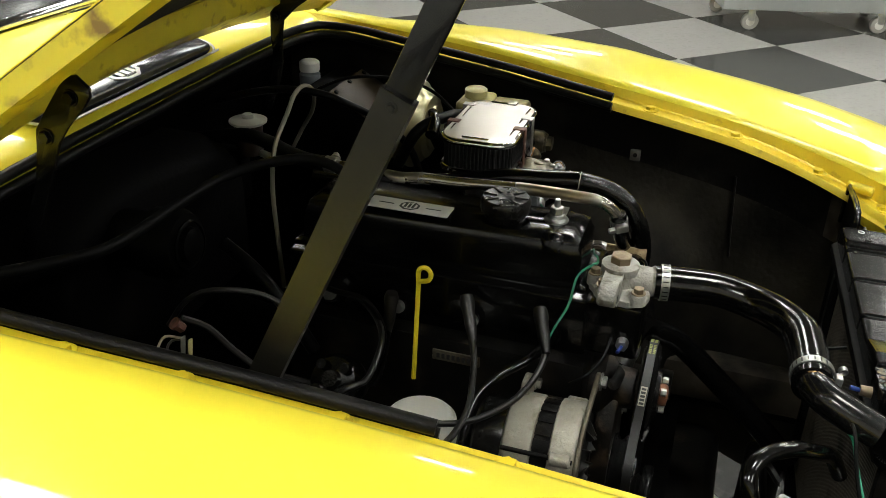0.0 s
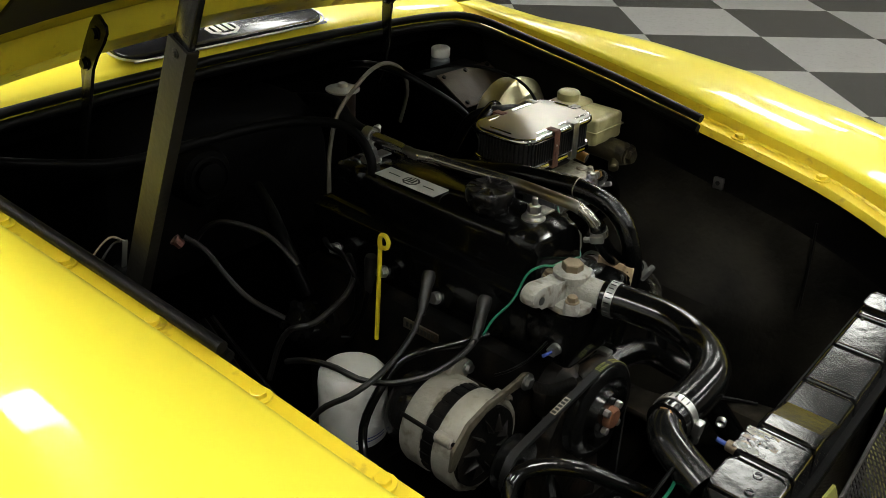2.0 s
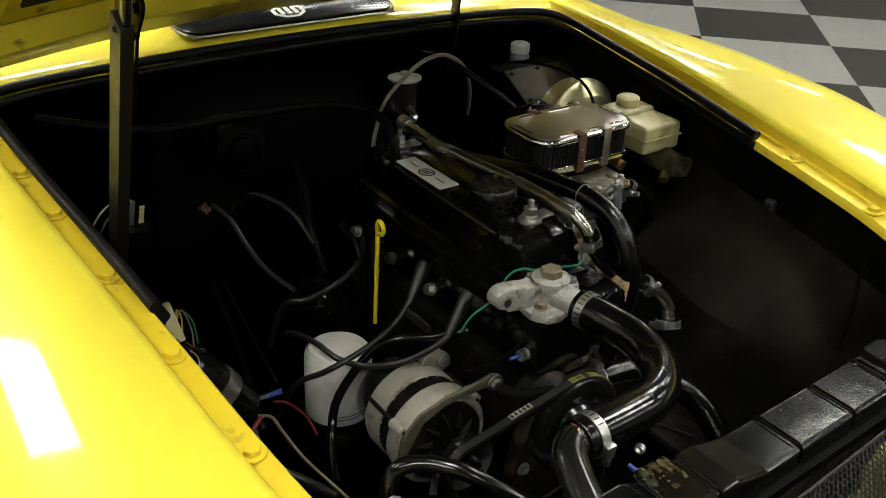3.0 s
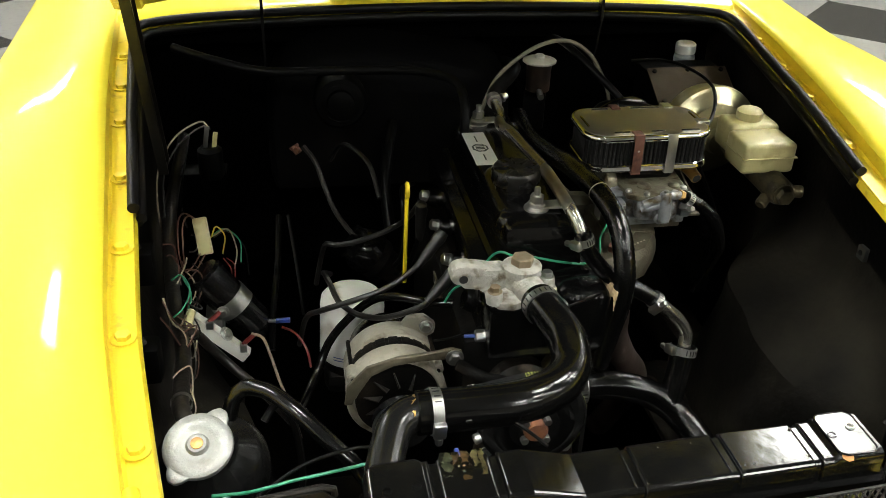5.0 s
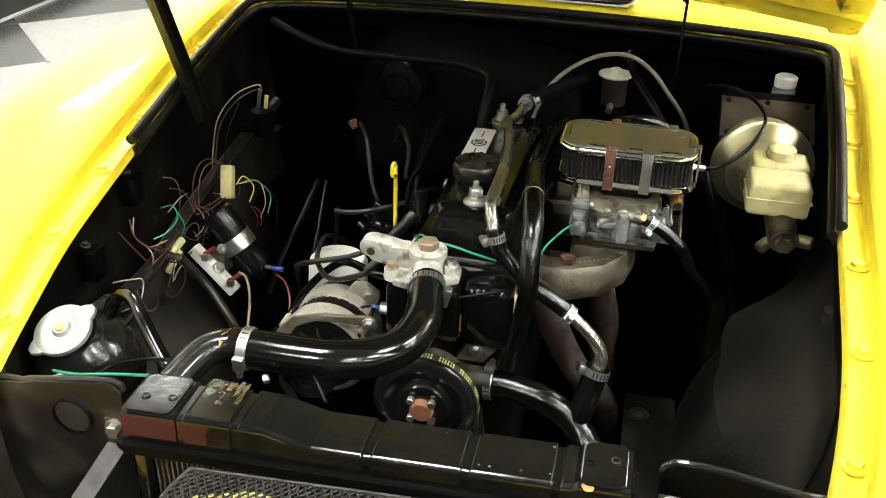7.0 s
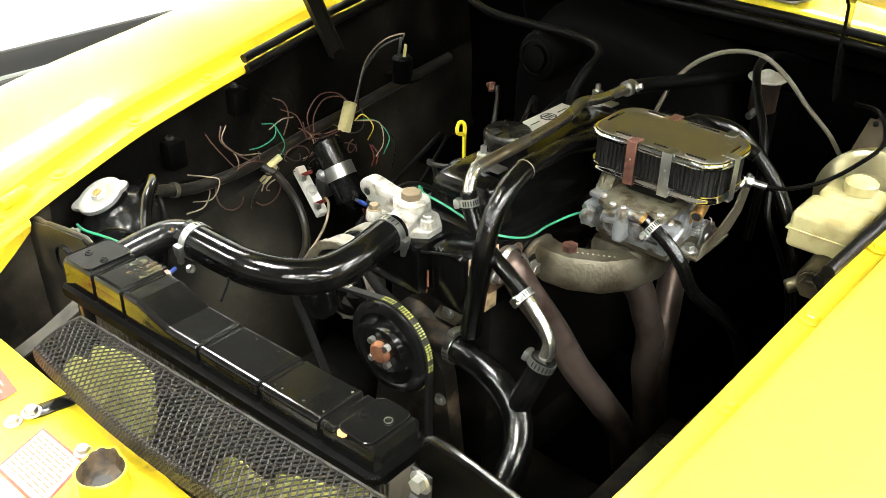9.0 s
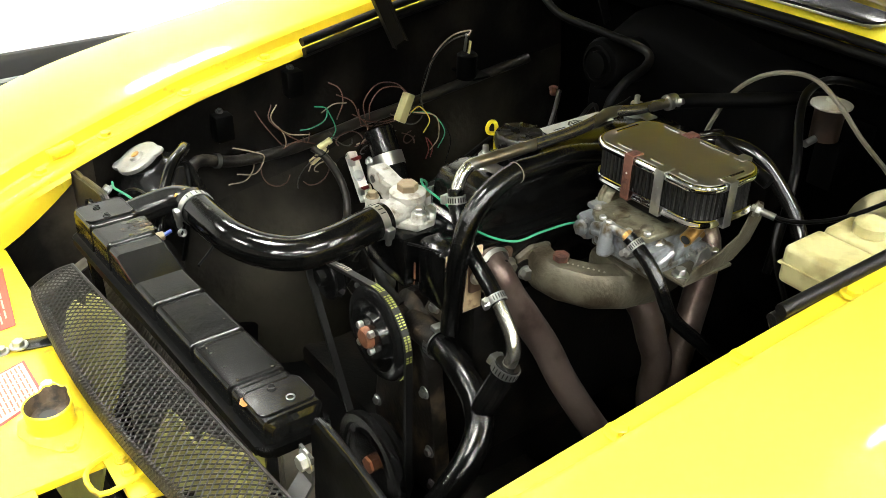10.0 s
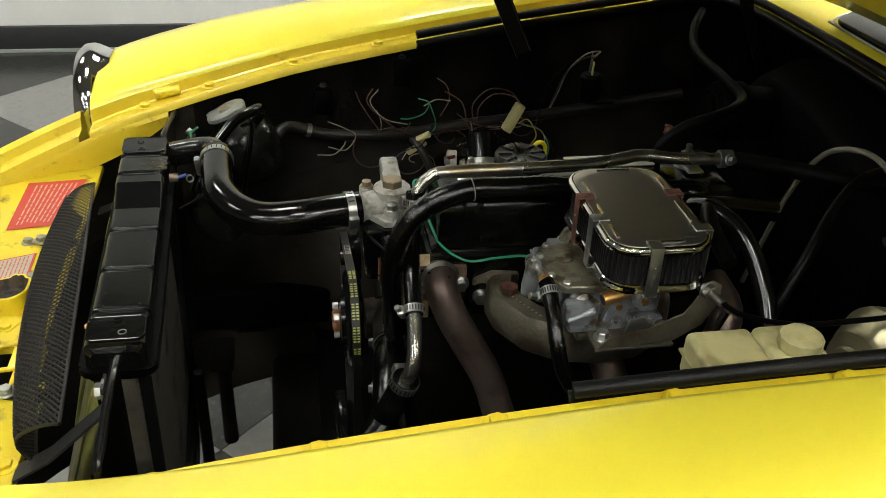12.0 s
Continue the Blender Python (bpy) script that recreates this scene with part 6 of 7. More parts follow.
part("rear_tank", box((0.392, 0.205, 0.895), (0.474, 0.262, 0.944), 0.008, segs=3), CREAM, res)
part("seam", box((0.384, 0.140, 0.913), (0.474, 0.210, 0.916), 0.001), CREAM, res)
part("filler_cap", lathe([(0.018, 0), (0.0198, 0.002), (0.0206, 0.006), (0.0206, 0.015), (0.0175, 0.018), (0.010, 0.019)], (0.433, 0.235, 0.942), (0, 0, 1), 12), CREAM, res, "faceted cream filler cap")
sv = thing("brake_servo", "gold-passivated round brake servo", "brake servo", (0.425, 0.34, 0.86))
part("front_shell", lathe([(0.022, 0), (0.026, 0.012), (0.042, 0.016), (0.044, 0.020), (0.058, 0.025), (0.061, 0.032), (0.068, 0.036), (0.073, 0.046), (0.080, 0.050), (0.080, 0.056)], (0.425, 0.290, 0.878), (0, 1, 0.05), 40), GOLD, sv)
part("rear_shell", lathe([(0.079, 0), (0.079, 0.006), (0.072, 0.010), (0.068, 0.04), (0.05, 0.055)], (0.425, 0.346, 0.881), (0, 1, 0.05), 40), GOLD, sv)
pbx = thing("pedal_box", "black steel pedal box with screwed lid", "pedal box", (0.43, 0.50, 0.85))
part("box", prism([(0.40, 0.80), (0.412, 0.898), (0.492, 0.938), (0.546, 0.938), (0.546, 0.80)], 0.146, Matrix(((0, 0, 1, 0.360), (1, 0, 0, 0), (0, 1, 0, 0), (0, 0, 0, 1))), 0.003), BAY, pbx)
lid = part("lid", prism([(-0.076, -0.060), (0.076, -0.060), (0.076, 0.030), (-0.076, 0.030)], 0.003, Matrix.Translation((0.433, 0.462, 0.928)) @ Matrix.Rotation(radians(29), 4, "X"), 0.001), mat("dusty_brown_lid", (0.034, 0.025, 0.016), 0.5, 0.1, 0.4, 60, 0.2, 200, stain=(0.055, 0.046, 0.034), stain_amount=0.4, stain_scale=16, spec=0.2), pbx, "dusty dark grey lid")
for u, v in ((-0.064, -0.05), (0.064, -0.05), (-0.064, 0.02), (0.064, 0.02), (0.0, 0.022)):
    m = Matrix.Translation((0.433, 0.462, 0.928)) @ Matrix.Rotation(radians(29), 4, "X")
    part("screw", lathe([(0.0045, 0), (0.004, 0.003)], m=m @ Matrix.Translation((u, v, 0.003)), n=10), GRIME, lid)
cm = thing("clutch_fluid_bottle", "translucent clutch fluid bottle with white cap", "fluid bottle", (0.469, 0.581, 0.90))
part("bottle", lathe([(0.018, 0), (0.020, 0.004), (0.020, 0.044), (0.015, 0.05)], (0.469, 0.578, 0.892), (0, 0, 1), 24), mat("milky_plastic", (0.20, 0.22, 0.23), 0.3), cm)
part("cap", lathe([(0.0185, 0), (0.0195, 0.003), (0.0195, 0.017), (0.016, 0.020), (0.004, 0.020)], (0.469, 0.578, 0.942), (0, 0, 1), 20), WHITE_P, cm, "white plastic cap")
part("stand", box((0.445, 0.55, 0.80), (0.50, 0.62, 0.892), 0.01), BAY, cm)
hv = thing("vapour_valve", "black valve canister with pale round top", "valve", (0.172, 0.546, 0.88))
part("canister", lathe([(0.010, 0), (0.022, 0.004), (0.023, 0.05), (0.026, 0.056)], (0.172, 0.546, 0.885), (0, 0, 1), 24), mat("dark_brown_canister", (0.022, 0.014, 0.010), 0.35, 0, 0.3, 50, 0.1, 200, stain=(0.008, 0.006, 0.005), stain_amount=0.4, stain_scale=30), hv)
part("top", lathe([(0.028, 0), (0.031, 0.002), (0.031, 0.005), (0.024, 0.0075), (0.010, 0.009), (0.008, 0.015), (0.004, 0.016)], (0.172, 0.546, 0.941), (0, 0, 1), 30), mat("greyed_white_plastic", (0.42, 0.41, 0.36), 0.4, stain=(0.25, 0.22, 0.17), stain_amount=0.4), hv, "pale plastic top")
part("outlet", rod((0.17, 0.53, 0.893), (0.168, 0.505, 0.888), 0.006, n=12), STEEL, hv)
part("bracket", box((0.15, 0.56, 0.80), (0.195, 0.66, 0.89), 0.005), BAY, hv)

# ---- loose pipes and cables at the back ----
wire([(0.018, 0.415, 0.74), (0.031, 0.428, 0.83), (0.0425, 0.437, 0.893), (0.068, 0.443, 0.950), (0.110, 0.441, 0.990), (0.153, 0.448, 1.008), (0.195, 0.452, 1.0085), (0.234, 0.456, 0.985), (0.267, 0.476, 0.941), (0.298, 0.513, 0.8915), (0.315, 0.54, 0.85)], 0.0036, "tan", "vacuum_hose", "clear discoloured vacuum hose arching over the valve", n=9, category="hose")
wire([(0.329, 0.495, 0.957), (0.369, 0.458, 0.969), (0.399, 0.405, 0.9705), (0.416, 0.352, 0.962), (0.406, 0.303, 0.950), (0.380, 0.259, 0.931), (0.342, 0.222, 0.921), (0.312, 0.206, 0.926)], 0.003, "black", "throttle_cable", "thin black throttle cable looping over the servo", category="cable")
tc = thing("cable_adjuster", "steel throttle cable adjuster", "adjuster", (0.31, 0.206, 0.926))
part("sleeve", rod((0.298, 0.201, 0.928), (0.326, 0.211, 0.923), 0.0045, n=12), STEEL, tc)
bolt((0.302, 0.2025, 0.927), (1, 0.35, -0.15), 0.008, 0.008, STEEL, tc, "nut", 1.2)
wire([(0.180, 0.232, 0.960), (0.212, 0.238, 0.973), (0.250, 0.255, 0.967), (0.284, 0.267, 0.937), (0.324, 0.269, 0.892), (0.366, 0.252, 0.826), (0.398, 0.230, 0.736)], 0.0105, "gloss", "breather_hose", "glossy black breather hose beside the air filter", n=14, category="hose")
wire([(0.185, 0.29, 0.90), (0.19, 0.262, 0.955), (0.205, 0.240, 0.972), (0.235, 0.226, 0.972), (0.27, 0.222, 0.965), (0.30, 0.224, 0.955)], 0.0092, "black", "breather_hose", "black breather hose behind the air filter", n=14, category="hose")
wire([(0.205, 0.620, 0.960), (0.192, 0.540, 0.988), (0.190, 0.480, 1.000), (0.200, 0.425, 0.996), (0.225, 0.382, 0.973), (0.262, 0.338, 0.935), (0.285, 0.30, 0.88), (0.29, 0.28, 0.80)], 0.0062, "black", "vacuum_pipe", "glossy black vacuum hose from the valve", n=10, category="pipe")
wire([(0.330, 0.215, 0.915), (0.341, 0.20, 0.885), (0.370, 0.20, 0.833), (0.388, 0.20, 0.789), (0.398, 0.205, 0.72), (0.40, 0.21, 0.64)], 0.0040, "black", "brake_pipe", "thin dark pipe down beside the servo", category="pipe")
wire([(-0.473, 0.514, 0.995), (-0.407, 0.473, 0.985), (-0.323, 0.444, 0.973), (-0.206, 0.4365, 0.973), (-0.115, 0.426, 0.975), (-0.060, 0.391, 0.981), (-0.026, 0.344, 0.982), (-0.019, 0.300, 0.972), (-0.021, 0.272, 0.945), (-0.022, 0.268, 0.922)], 0.0072, "dull", "heater_pipe", "black heater hose along the bulkhead", n=14, category="hose")

# heater on the bulkhead
ht = thing("heater", "black heater housing on the bulkhead", "heater", (-0.15, 0.56, 0.85))
HEATER = mat("dusty_heater_paint", (0.0011, 0.0011, 0.0012), 0.7, 0, 0.5, 40, 0.25, 120, stain=(0.0040, 0.0034, 0.0027), stain_amount=0.35, stain_scale=8, spec=0.04, stain_soft=0.1)
outline = spline([(-0.328, 0, 0.76), (-0.324, 0, 0.88), (-0.296, 0, 0.950), (-0.245, 0, 0.984), (-0.185, 0, 0.995), (-0.09, 0, 0.986), (0.07, 0, 0.955), (0.112, 0, 0.925), (0.122, 0, 0.87), (0.122, 0, 0.76)], 0.02)
rows = []
for y, k, dz in ((0.66, 1.0, 0.0), (0.59, 1.0, 0.0), (0.545, 0.985, -0.020), (0.532, 0.97, -0.030), (0.526, 0.94, -0.042)):
    rows.append([Vector((-0.10 + (p.x + 0.10) * k, y, p.z + dz)) for p in outline])
housing = grid(rows)
housing.faces.new(list(housing.verts)[-len(outline):])
part("housing", housing, HEATER, ht)
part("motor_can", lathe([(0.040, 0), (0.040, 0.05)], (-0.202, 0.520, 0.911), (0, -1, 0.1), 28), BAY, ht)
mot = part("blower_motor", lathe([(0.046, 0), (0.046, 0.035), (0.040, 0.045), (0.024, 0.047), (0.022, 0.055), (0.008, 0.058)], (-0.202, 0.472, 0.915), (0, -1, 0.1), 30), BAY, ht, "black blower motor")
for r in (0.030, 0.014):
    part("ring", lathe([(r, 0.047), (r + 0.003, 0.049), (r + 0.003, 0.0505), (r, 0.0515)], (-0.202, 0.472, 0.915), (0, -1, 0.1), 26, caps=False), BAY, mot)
wire([(-0.235, 0.48, 0.93), (-0.225, 0.465, 0.955), (-0.20, 0.46, 0.955), (-0.19, 0.465, 0.935)], 0.0022, "grey", label="thin wire over the blower motor")

# ---- distributor and plug leads ----
di = thing("distributor", "dark brown distributor with black cap", "distributor", (-0.17, 0.235, 0.74))
part("body", lathe([(0.022, 0), (0.026, 0.03), (0.034, 0.04), (0.034, 0.055)], (-0.13, 0.235, 0.70), (-0.6, 0, 0.5), 24), GRIME, di)
part("cap", lathe([(0.036, 0), (0.036, 0.02), (0.030, 0.032), (0.012, 0.034), (0.011, 0.046)], (-0.172, 0.235, 0.735), (-0.6, 0, 0.5), 24), RUBBER, di)
for i in range(4):
    a = radians(45 + 90 * i)
    q = frame_to((-0.172, 0.235, 0.735), (-0.6, 0, 0.5)) @ Vector((0.023 * math.cos(a), 0.023 * math.sin(a), 0.028))
    part("tower", rod(q, q + Vector((-0.6, 0, 0.5)).normalized() * 0.016, 0.007, n=12), RUBBER, di)
plug_y = (-0.02, 0.085, 0.19, 0.292)
for y in plug_y[1:]:
    sp = thing("spark_plug", "spark plug with bright hexagon in the cylinder head", "spark plug", (-0.075, y, 0.806), "spark plugs")
    bolt((-0.074, y, 0.806), (-0.9, -0.1, 0.3), 0.0085, 0.012, STEEL, sp, "hexagon", 1.1)
BOOTS = [((-0.083, -0.008, 0.846), (-0.117, -0.0243, 0.818)), ((-0.086, 0.090, 0.846), (-0.1155, 0.073, 0.815)), ((-0.100, 0.190, 0.838), (-0.101, 0.194, 0.79))]
leads = [
    [(-0.115, -0.0235, 0.820), (-0.127, -0.0265, 0.806), (-0.150, -0.022, 0.793), (-0.177, -0.007, 0.776), (-0.203, 0.020, 0.762), (-0.221, 0.047, 0.755), (-0.237, 0.073, 0.757), (-0.244, 0.106, 0.761), (-0.250, 0.144, 0.756), (-0.251, 0.184, 0.738), (-0.239, 0.218, 0.714)],
    [(-0.108, 0.077, 0.825), (-0.121, 0.071, 0.811), (-0.145, 0.060, 0.796), (-0.176, 0.053, 0.782), (-0.204, 0.047, 0.776), (-0.234, 0.047, 0.767), (-0.263, 0.060, 0.750), (-0.282, 0.101, 0.713), (-0.294, 0.14, 0.638)],
    [(-0.101, 0.194, 0.79), (-0.115, 0.197, 0.74), (-0.13, 0.205, 0.71), (-0.15, 0.225, 0.72)],
    [(-0.098, 0.292, 0.83), (-0.120, 0.257, 0.840), (-0.125, 0.217, 0.838), (-0.125, 0.193, 0.800), (-0.13, 0.200, 0.745), (-0.15, 0.235, 0.70)],
]
for i, line in enumerate(leads):
    ld = thing("plug_lead", "dark grey spark plug lead with rubber boot", "plug lead", line[0], "plug leads")
    part("lead", tube(line, 0.0042, 9), WIRE["lead" if i < 2 else "black"], ld)
    if i < 3:
        a, b = BOOTS[i]
        part("boot", lathe([(0.0080, -0.004), (0.0098, 0.003), (0.0098, 0.010), (0.0084, 0.016), (0.0080, 0.036), (0.0060, 0.050), (0.0050, 0.058)], a, Vector(b) - Vector(a), 16), WIRE["lead"], ld, "dusty grey rubber boot")
wire([(-0.083, 0.262, 0.805), (-0.094, 0.242, 0.820), (-0.119, 0.206, 0.813), (-0.156, 0.182, 0.805), (-0.205, 0.175, 0.793), (-0.233, 0.176, 0.790), (-0.245, 0.195, 0.782), (-0.252, 0.214, 0.752), (-0.262, 0.23, 0.69)], 0.0042, "lead", "coil_lead", "thick dark grey coil lead", n=9, category="wire")
wire([(-0.268, 0.402, 0.855), (-0.250, 0.379, 0.836), (-0.236, 0.352, 0.798), (-0.219, 0.321, 0.764), (-0.181, 0.270, 0.729)], 0.0042, "grey", "cable", "black speedometer cable running forward", category="cable")
wire([(-0.221, 0.458, 0.803), (-0.206, 0.437, 0.837), (-0.190, 0.405, 0.851), (-0.163, 0.348, 0.841), (-0.153, 0.289, 0.808)], 0.0040, "grey", "cable", "black cable behind the engine", category="cable")
wire([(-0.116, 0.430, 0.880), (-0.118, 0.418, 0.874), (-0.129, 0.375, 0.854), (-0.139, 0.328, 0.812), (-0.136, 0.290, 0.750)], 0.0095, "black", "breather_hose", "thick black breather hose at the back of the block", n=12, category="hose")

fitting = thing("brass_union", "corroded pipe union on the bulkhead", "union", (-0.27, 0.41, 0.83))
part("nut", hexhead((-0.284, 0.402, 0.857), (0.5, -0.4, -0.7), 0.007, 0.015, 1.2), RUST_CLIP, fitting, flat=True)
wire([(-0.315, 0.30, 0.78), (-0.32, 0.22, 0.74), (-0.33, 0.15, 0.70), (-0.335, 0.10, 0.66)], 0.005, "black", "pipe", "thin dark pipe in the bay", category="pipe")
wire([(-0.30, 0.30, 0.78), (-0.29, 0.22, 0.72), (-0.285, 0.16, 0.68)], 0.003, "black", "pipe", "thin black pipe in the bay", category="pipe")
bar = thing("cast_tag", "tarnished stamped metal tag on the block", "tag", (-0.088, 0.10, 0.75))
part("tag", box((-0.089, 0.068, 0.742), (-0.086, 0.135, 0.758), 0.0008), ALU_D, bar)
for i in range(8):
    part("stamped_bar", box((-0.0893, 0.074 + 0.0072 * i, 0.746), (-0.0889, 0.0785 + 0.0072 * i, 0.754), 0), INK, bar)

# green earth wire round the thermostat housing, over the front of the head to the carburettor
gw = [(-0.100, -0.022, 0.805), (-0.090, -0.029, 0.828), (-0.067, -0.041, 0.8525), (-0.046, -0.046, 0.885), (-0.037, -0.062, 0.900), (-0.022, -0.0665, 0.896), (0.006, -0.0625, 0.8895), (0.0425, -0.053, 0.875), (0.080, -0.044, 0.8645), (0.1105, -0.017, 0.8595), (0.122, 0.015, 0.868), (0.143, 0.040, 0.8825), (0.158, 0.054, 0.888)]
wire(gw, 0.0016, "green", label="green wire draped round the thermostat housing")
wire([(0.03, -0.13, 0.855), (0.07, -0.12, 0.862), (0.10, -0.09, 0.85), (0.125, -0.04, 0.845)], 0.0018, "black", label="thin black wire over the head")
wire([(-0.066, -0.10, 0.815), (-0.095, -0.095, 0.800), (-0.115, -0.08, 0.785), (-0.12, -0.06, 0.77)], 0.0018, "black", label="thin black sensor wire")
tsn = thing("temperature_sensor", "temperature sensor with blue terminal", "sensor", (-0.075, -0.12, 0.81))
bolt((-0.066, -0.115, 0.812), (-1, 0, 0), 0.008, 0.012, STEEL, tsn, "hexagon", 1.0)
part("terminal", rod((-0.078, -0.115, 0.812), (-0.091, -0.112, 0.811), 0.0024, n=10), WIRE["blue"], tsn)

# ---- expansion tank in the front corner ----
et = thing("expansion_tank", "black coolant expansion tank with bright pressure cap", "expansion tank", (-0.395, -0.325, 0.74))
part("tank", lathe([(0.030, 0), (0.052, 0.010), (0.060, 0.03), (0.060, 0.075), (0.050, 0.098), (0.034, 0.108), (0.030, 0.116)], (-0.388, -0.280, 0.744), (-0.05, -0.38, 1), 32), BLACK, et)
cz = Vector((-0.04, -0.48, 1)).normalized()
cx = Vector((0.048, 0.060, 0.031))
cx = (cx - cz * cx.dot(cz)).normalized()
capm = Matrix.Translation((-0.398, -0.326, 0.8555)) @ Matrix((cx, cz.cross(cx), cz)).transposed().to_4x4()
caplid = part("pressure_cap", lathe([(0.028, 0), (0.0335, 0.001), (0.0345, 0.004), (0.0335, 0.0075), (0.031, 0.009), (0.0195, 0.0095), (0.0175, 0.0085), (0.0115, 0.0085), (0.010, 0.0105), (0.009, 0.0125)], m=capm, n=32), CAP_ALU, et, "dull plated pressure cap with two ears")
part("cap_rivet", lathe([(0.0065, 0.0120), (0.006, 0.0135), (0.003, 0.0142)], m=capm, n=16), BRASS, caplid, "brass centre rivet")
for s in (-1, 1):
    part("ear", prism([(s * 0.026, -0.015), (s * 0.038, -0.009), (s * 0.043, -0.004), (s * 0.043, 0.004), (s * 0.038, 0.009), (s * 0.026, 0.015)], 0.006, capm @ Matrix.Translation((0, 0, 0.002)), 0.0015), CAP_ALU, caplid)
wire([(-0.372, -0.283, 0.845), (-0.366, -0.272, 0.868), (-0.352, -0.271, 0.882), (-0.330, -0.284, 0.8855), (-0.306, -0.308, 0.881), (-0.276, -0.334, 0.861), (-0.246, -0.356, 0.837), (-0.225, -0.372, 0.80)], 0.0085, "gloss", "overflow_hose", "corded black overflow hose to the radiator", n=12, category="hose")
wire([(-0.335, -0.30, 0.86), (-0.32, -0.285, 0.87), (-0.305, -0.288, 0.84), (-0.30, -0.30, 0.78), (-0.31, -0.31, 0.72)], 0.004, "black", "overflow_pipe", "thin black drain pipe", category="pipe")
wire([(-0.385, -0.375, 0.838), (-0.35, -0.382, 0.845), (-0.31, -0.378, 0.850), (-0.27, -0.375, 0.854), (-0.235, -0.372, 0.858), (-0.215, -0.36, 0.855)], 0.0018, "green", label="green wire behind the radiator panel")
wire([(-0.34, -0.38, 0.838), (-0.30, -0.372, 0.862), (-0.25, -0.37, 0.876), (-0.215, -0.365, 0.868)], 0.002, "black", label="black wire behind the radiator panel")
tb2 = thing("horn_terminal", "bright screw terminal near the radiator panel", "terminal", (-0.37, -0.38, 0.83))
bolt((-0.372, -0.384, 0.832), (-0.2, -0.6, 0.6), 0.006, 0.010, STEEL, tb2, "screw")
hornm = thing("horn", "black round horn low behind the radiator panel", "horn", (-0.30, -0.36, 0.70))
part("disc", lathe([(0.02, -0.03), (0.045, -0.015), (0.052, 0), (0.050, 0.006), (0.02, 0.012)], (-0.305, -0.345, 0.72), (0.5, 0.6, 0.4), 30), BLACK, hornm)
part("centre_nut", hexhead((-0.299, -0.338, 0.725), (0.5, 0.6, 0.4), 0.009, 0.008), STEEL, hornm, flat=True)

# ---- ignition coil and wiring on the inner wing ----
co0, co1 = Vector((-0.424, 0.112, 0.795)), Vector((-0.345, 0.108, 0.688))
cd = (co1 - co0).normalized()
cl = thing("ignition_coil", "black ignition coil in a bright clamp", "ignition coil", (-0.385, 0.11, 0.74))
part("can", lathe([(0.024, 0), (0.0275, 0.004), (0.0275, 0.112), (0.024, 0.118), (0.016, 0.124), (0.008, 0.134)], co0, cd, 30), BLACK, cl)
part("clamp_band", lathe([(0.0278, 0), (0.0288, 0), (0.0288, 0.024), (0.0278, 0.024)], co0 + cd * 0.05, cd, 30, caps=False), STEEL, cl, "bright clamp band")
part("clamp_foot", box((-0.425, 0.085, 0.695), (-0.40, 0.135, 0.73), 0.004), STEEL, cl)
bolt((-0.398, 0.078, 0.748), (0, -1, 0.1), 0.006, 0.008, STEEL, cl, "clamp_bolt")
br = thing("ballast_resistor", "white ceramic ballast resistor with terminals", "resistor", (-0.405, 0.056, 0.72))
b0, b1 = Vector((-0.440, 0.062, 0.752)), Vector((-0.368, 0.050, 0.690))
m = frame_to(b0, b1 - b0, (0, 1, 0))
part("ceramic", box((-0.009, -0.009, 0), (0.009, 0.009, (b1 - b0).length), 0.002, m=m), WHITE_P, br)
for k in (0.25, 0.85):
    q = b0.lerp(b1, k)
    part("terminal", box((q.x + 0.002, q.y - 0.014, q.z + 0.004), (q.x + 0.012, q.y - 0.004, q.z + 0.016), 0.001), STEEL, br)
    part("sleeve", rod(q + Vector((0.006, -0.008, 0.014)), q + Vector((0.022, 0.000, 0.024)), 0.0034, n=10), WIRE["red"], br, "red terminal sleeve")
bolt(b0.lerp(b1, 0.5) + Vector((0.010, -0.006, 0.008)), (0.6, -0.3, 0.6), 0.007, 0.006, STEEL, br, "bolt")
wire([(-0.36, 0.052, 0.725), (-0.345, 0.045, 0.722), (-0.335, 0.03, 0.70), (-0.325, 0.0, 0.68), (-0.31, -0.05, 0.665), (-0.30, -0.10, 0.66)], 0.0022, "white", label="pale wire from the ballast resistor")
wire([(-0.318, 0.10, 0.70), (-0.30, 0.09, 0.695), (-0.285, 0.07, 0.68), (-0.28, 0.05, 0.66)], 0.002, "red", label="thin red wire by the coil")
for z, x in ((0.712, -0.326),):
    t_ = thing("blue_terminal", "blue insulated terminal on the coil", "terminal", (x, 0.105, z))
    part("sleeve", rod((x, 0.100, z), (x + 0.020, 0.098, z + 0.001), 0.0042, n=10), WIRE["blue"], t_)
    part("tag", rod((x - 0.012, 0.101, z), (x, 0.100, z), 0.003, n=8), STEEL, t_)
harness = thing("wiring_harness", "grimy taped wiring harness along the inner wing", "wiring harness", (-0.45, 0.0, 0.78))
part("trunk", tube([(-0.402, -0.255, 0.800), (-0.424, -0.228, 0.818), (-0.433, -0.161, 0.797), (-0.437, -0.075, 0.791), (-0.451, 0.007, 0.790), (-0.465, 0.104, 0.796), (-0.476, 0.213, 0.801), (-0.478, 0.336, 0.816), (-0.47, 0.50, 0.84)], 0.0098, 12), TAPE, harness)
part("branch", tube([(-0.447, -0.01, 0.778), (-0.430, 0.003, 0.766), (-0.412, 0.022, 0.725), (-0.385, 0.02, 0.69), (-0.345, -0.01, 0.665), (-0.31, -0.06, 0.655)], 0.0068, 12), TAPE, harness)
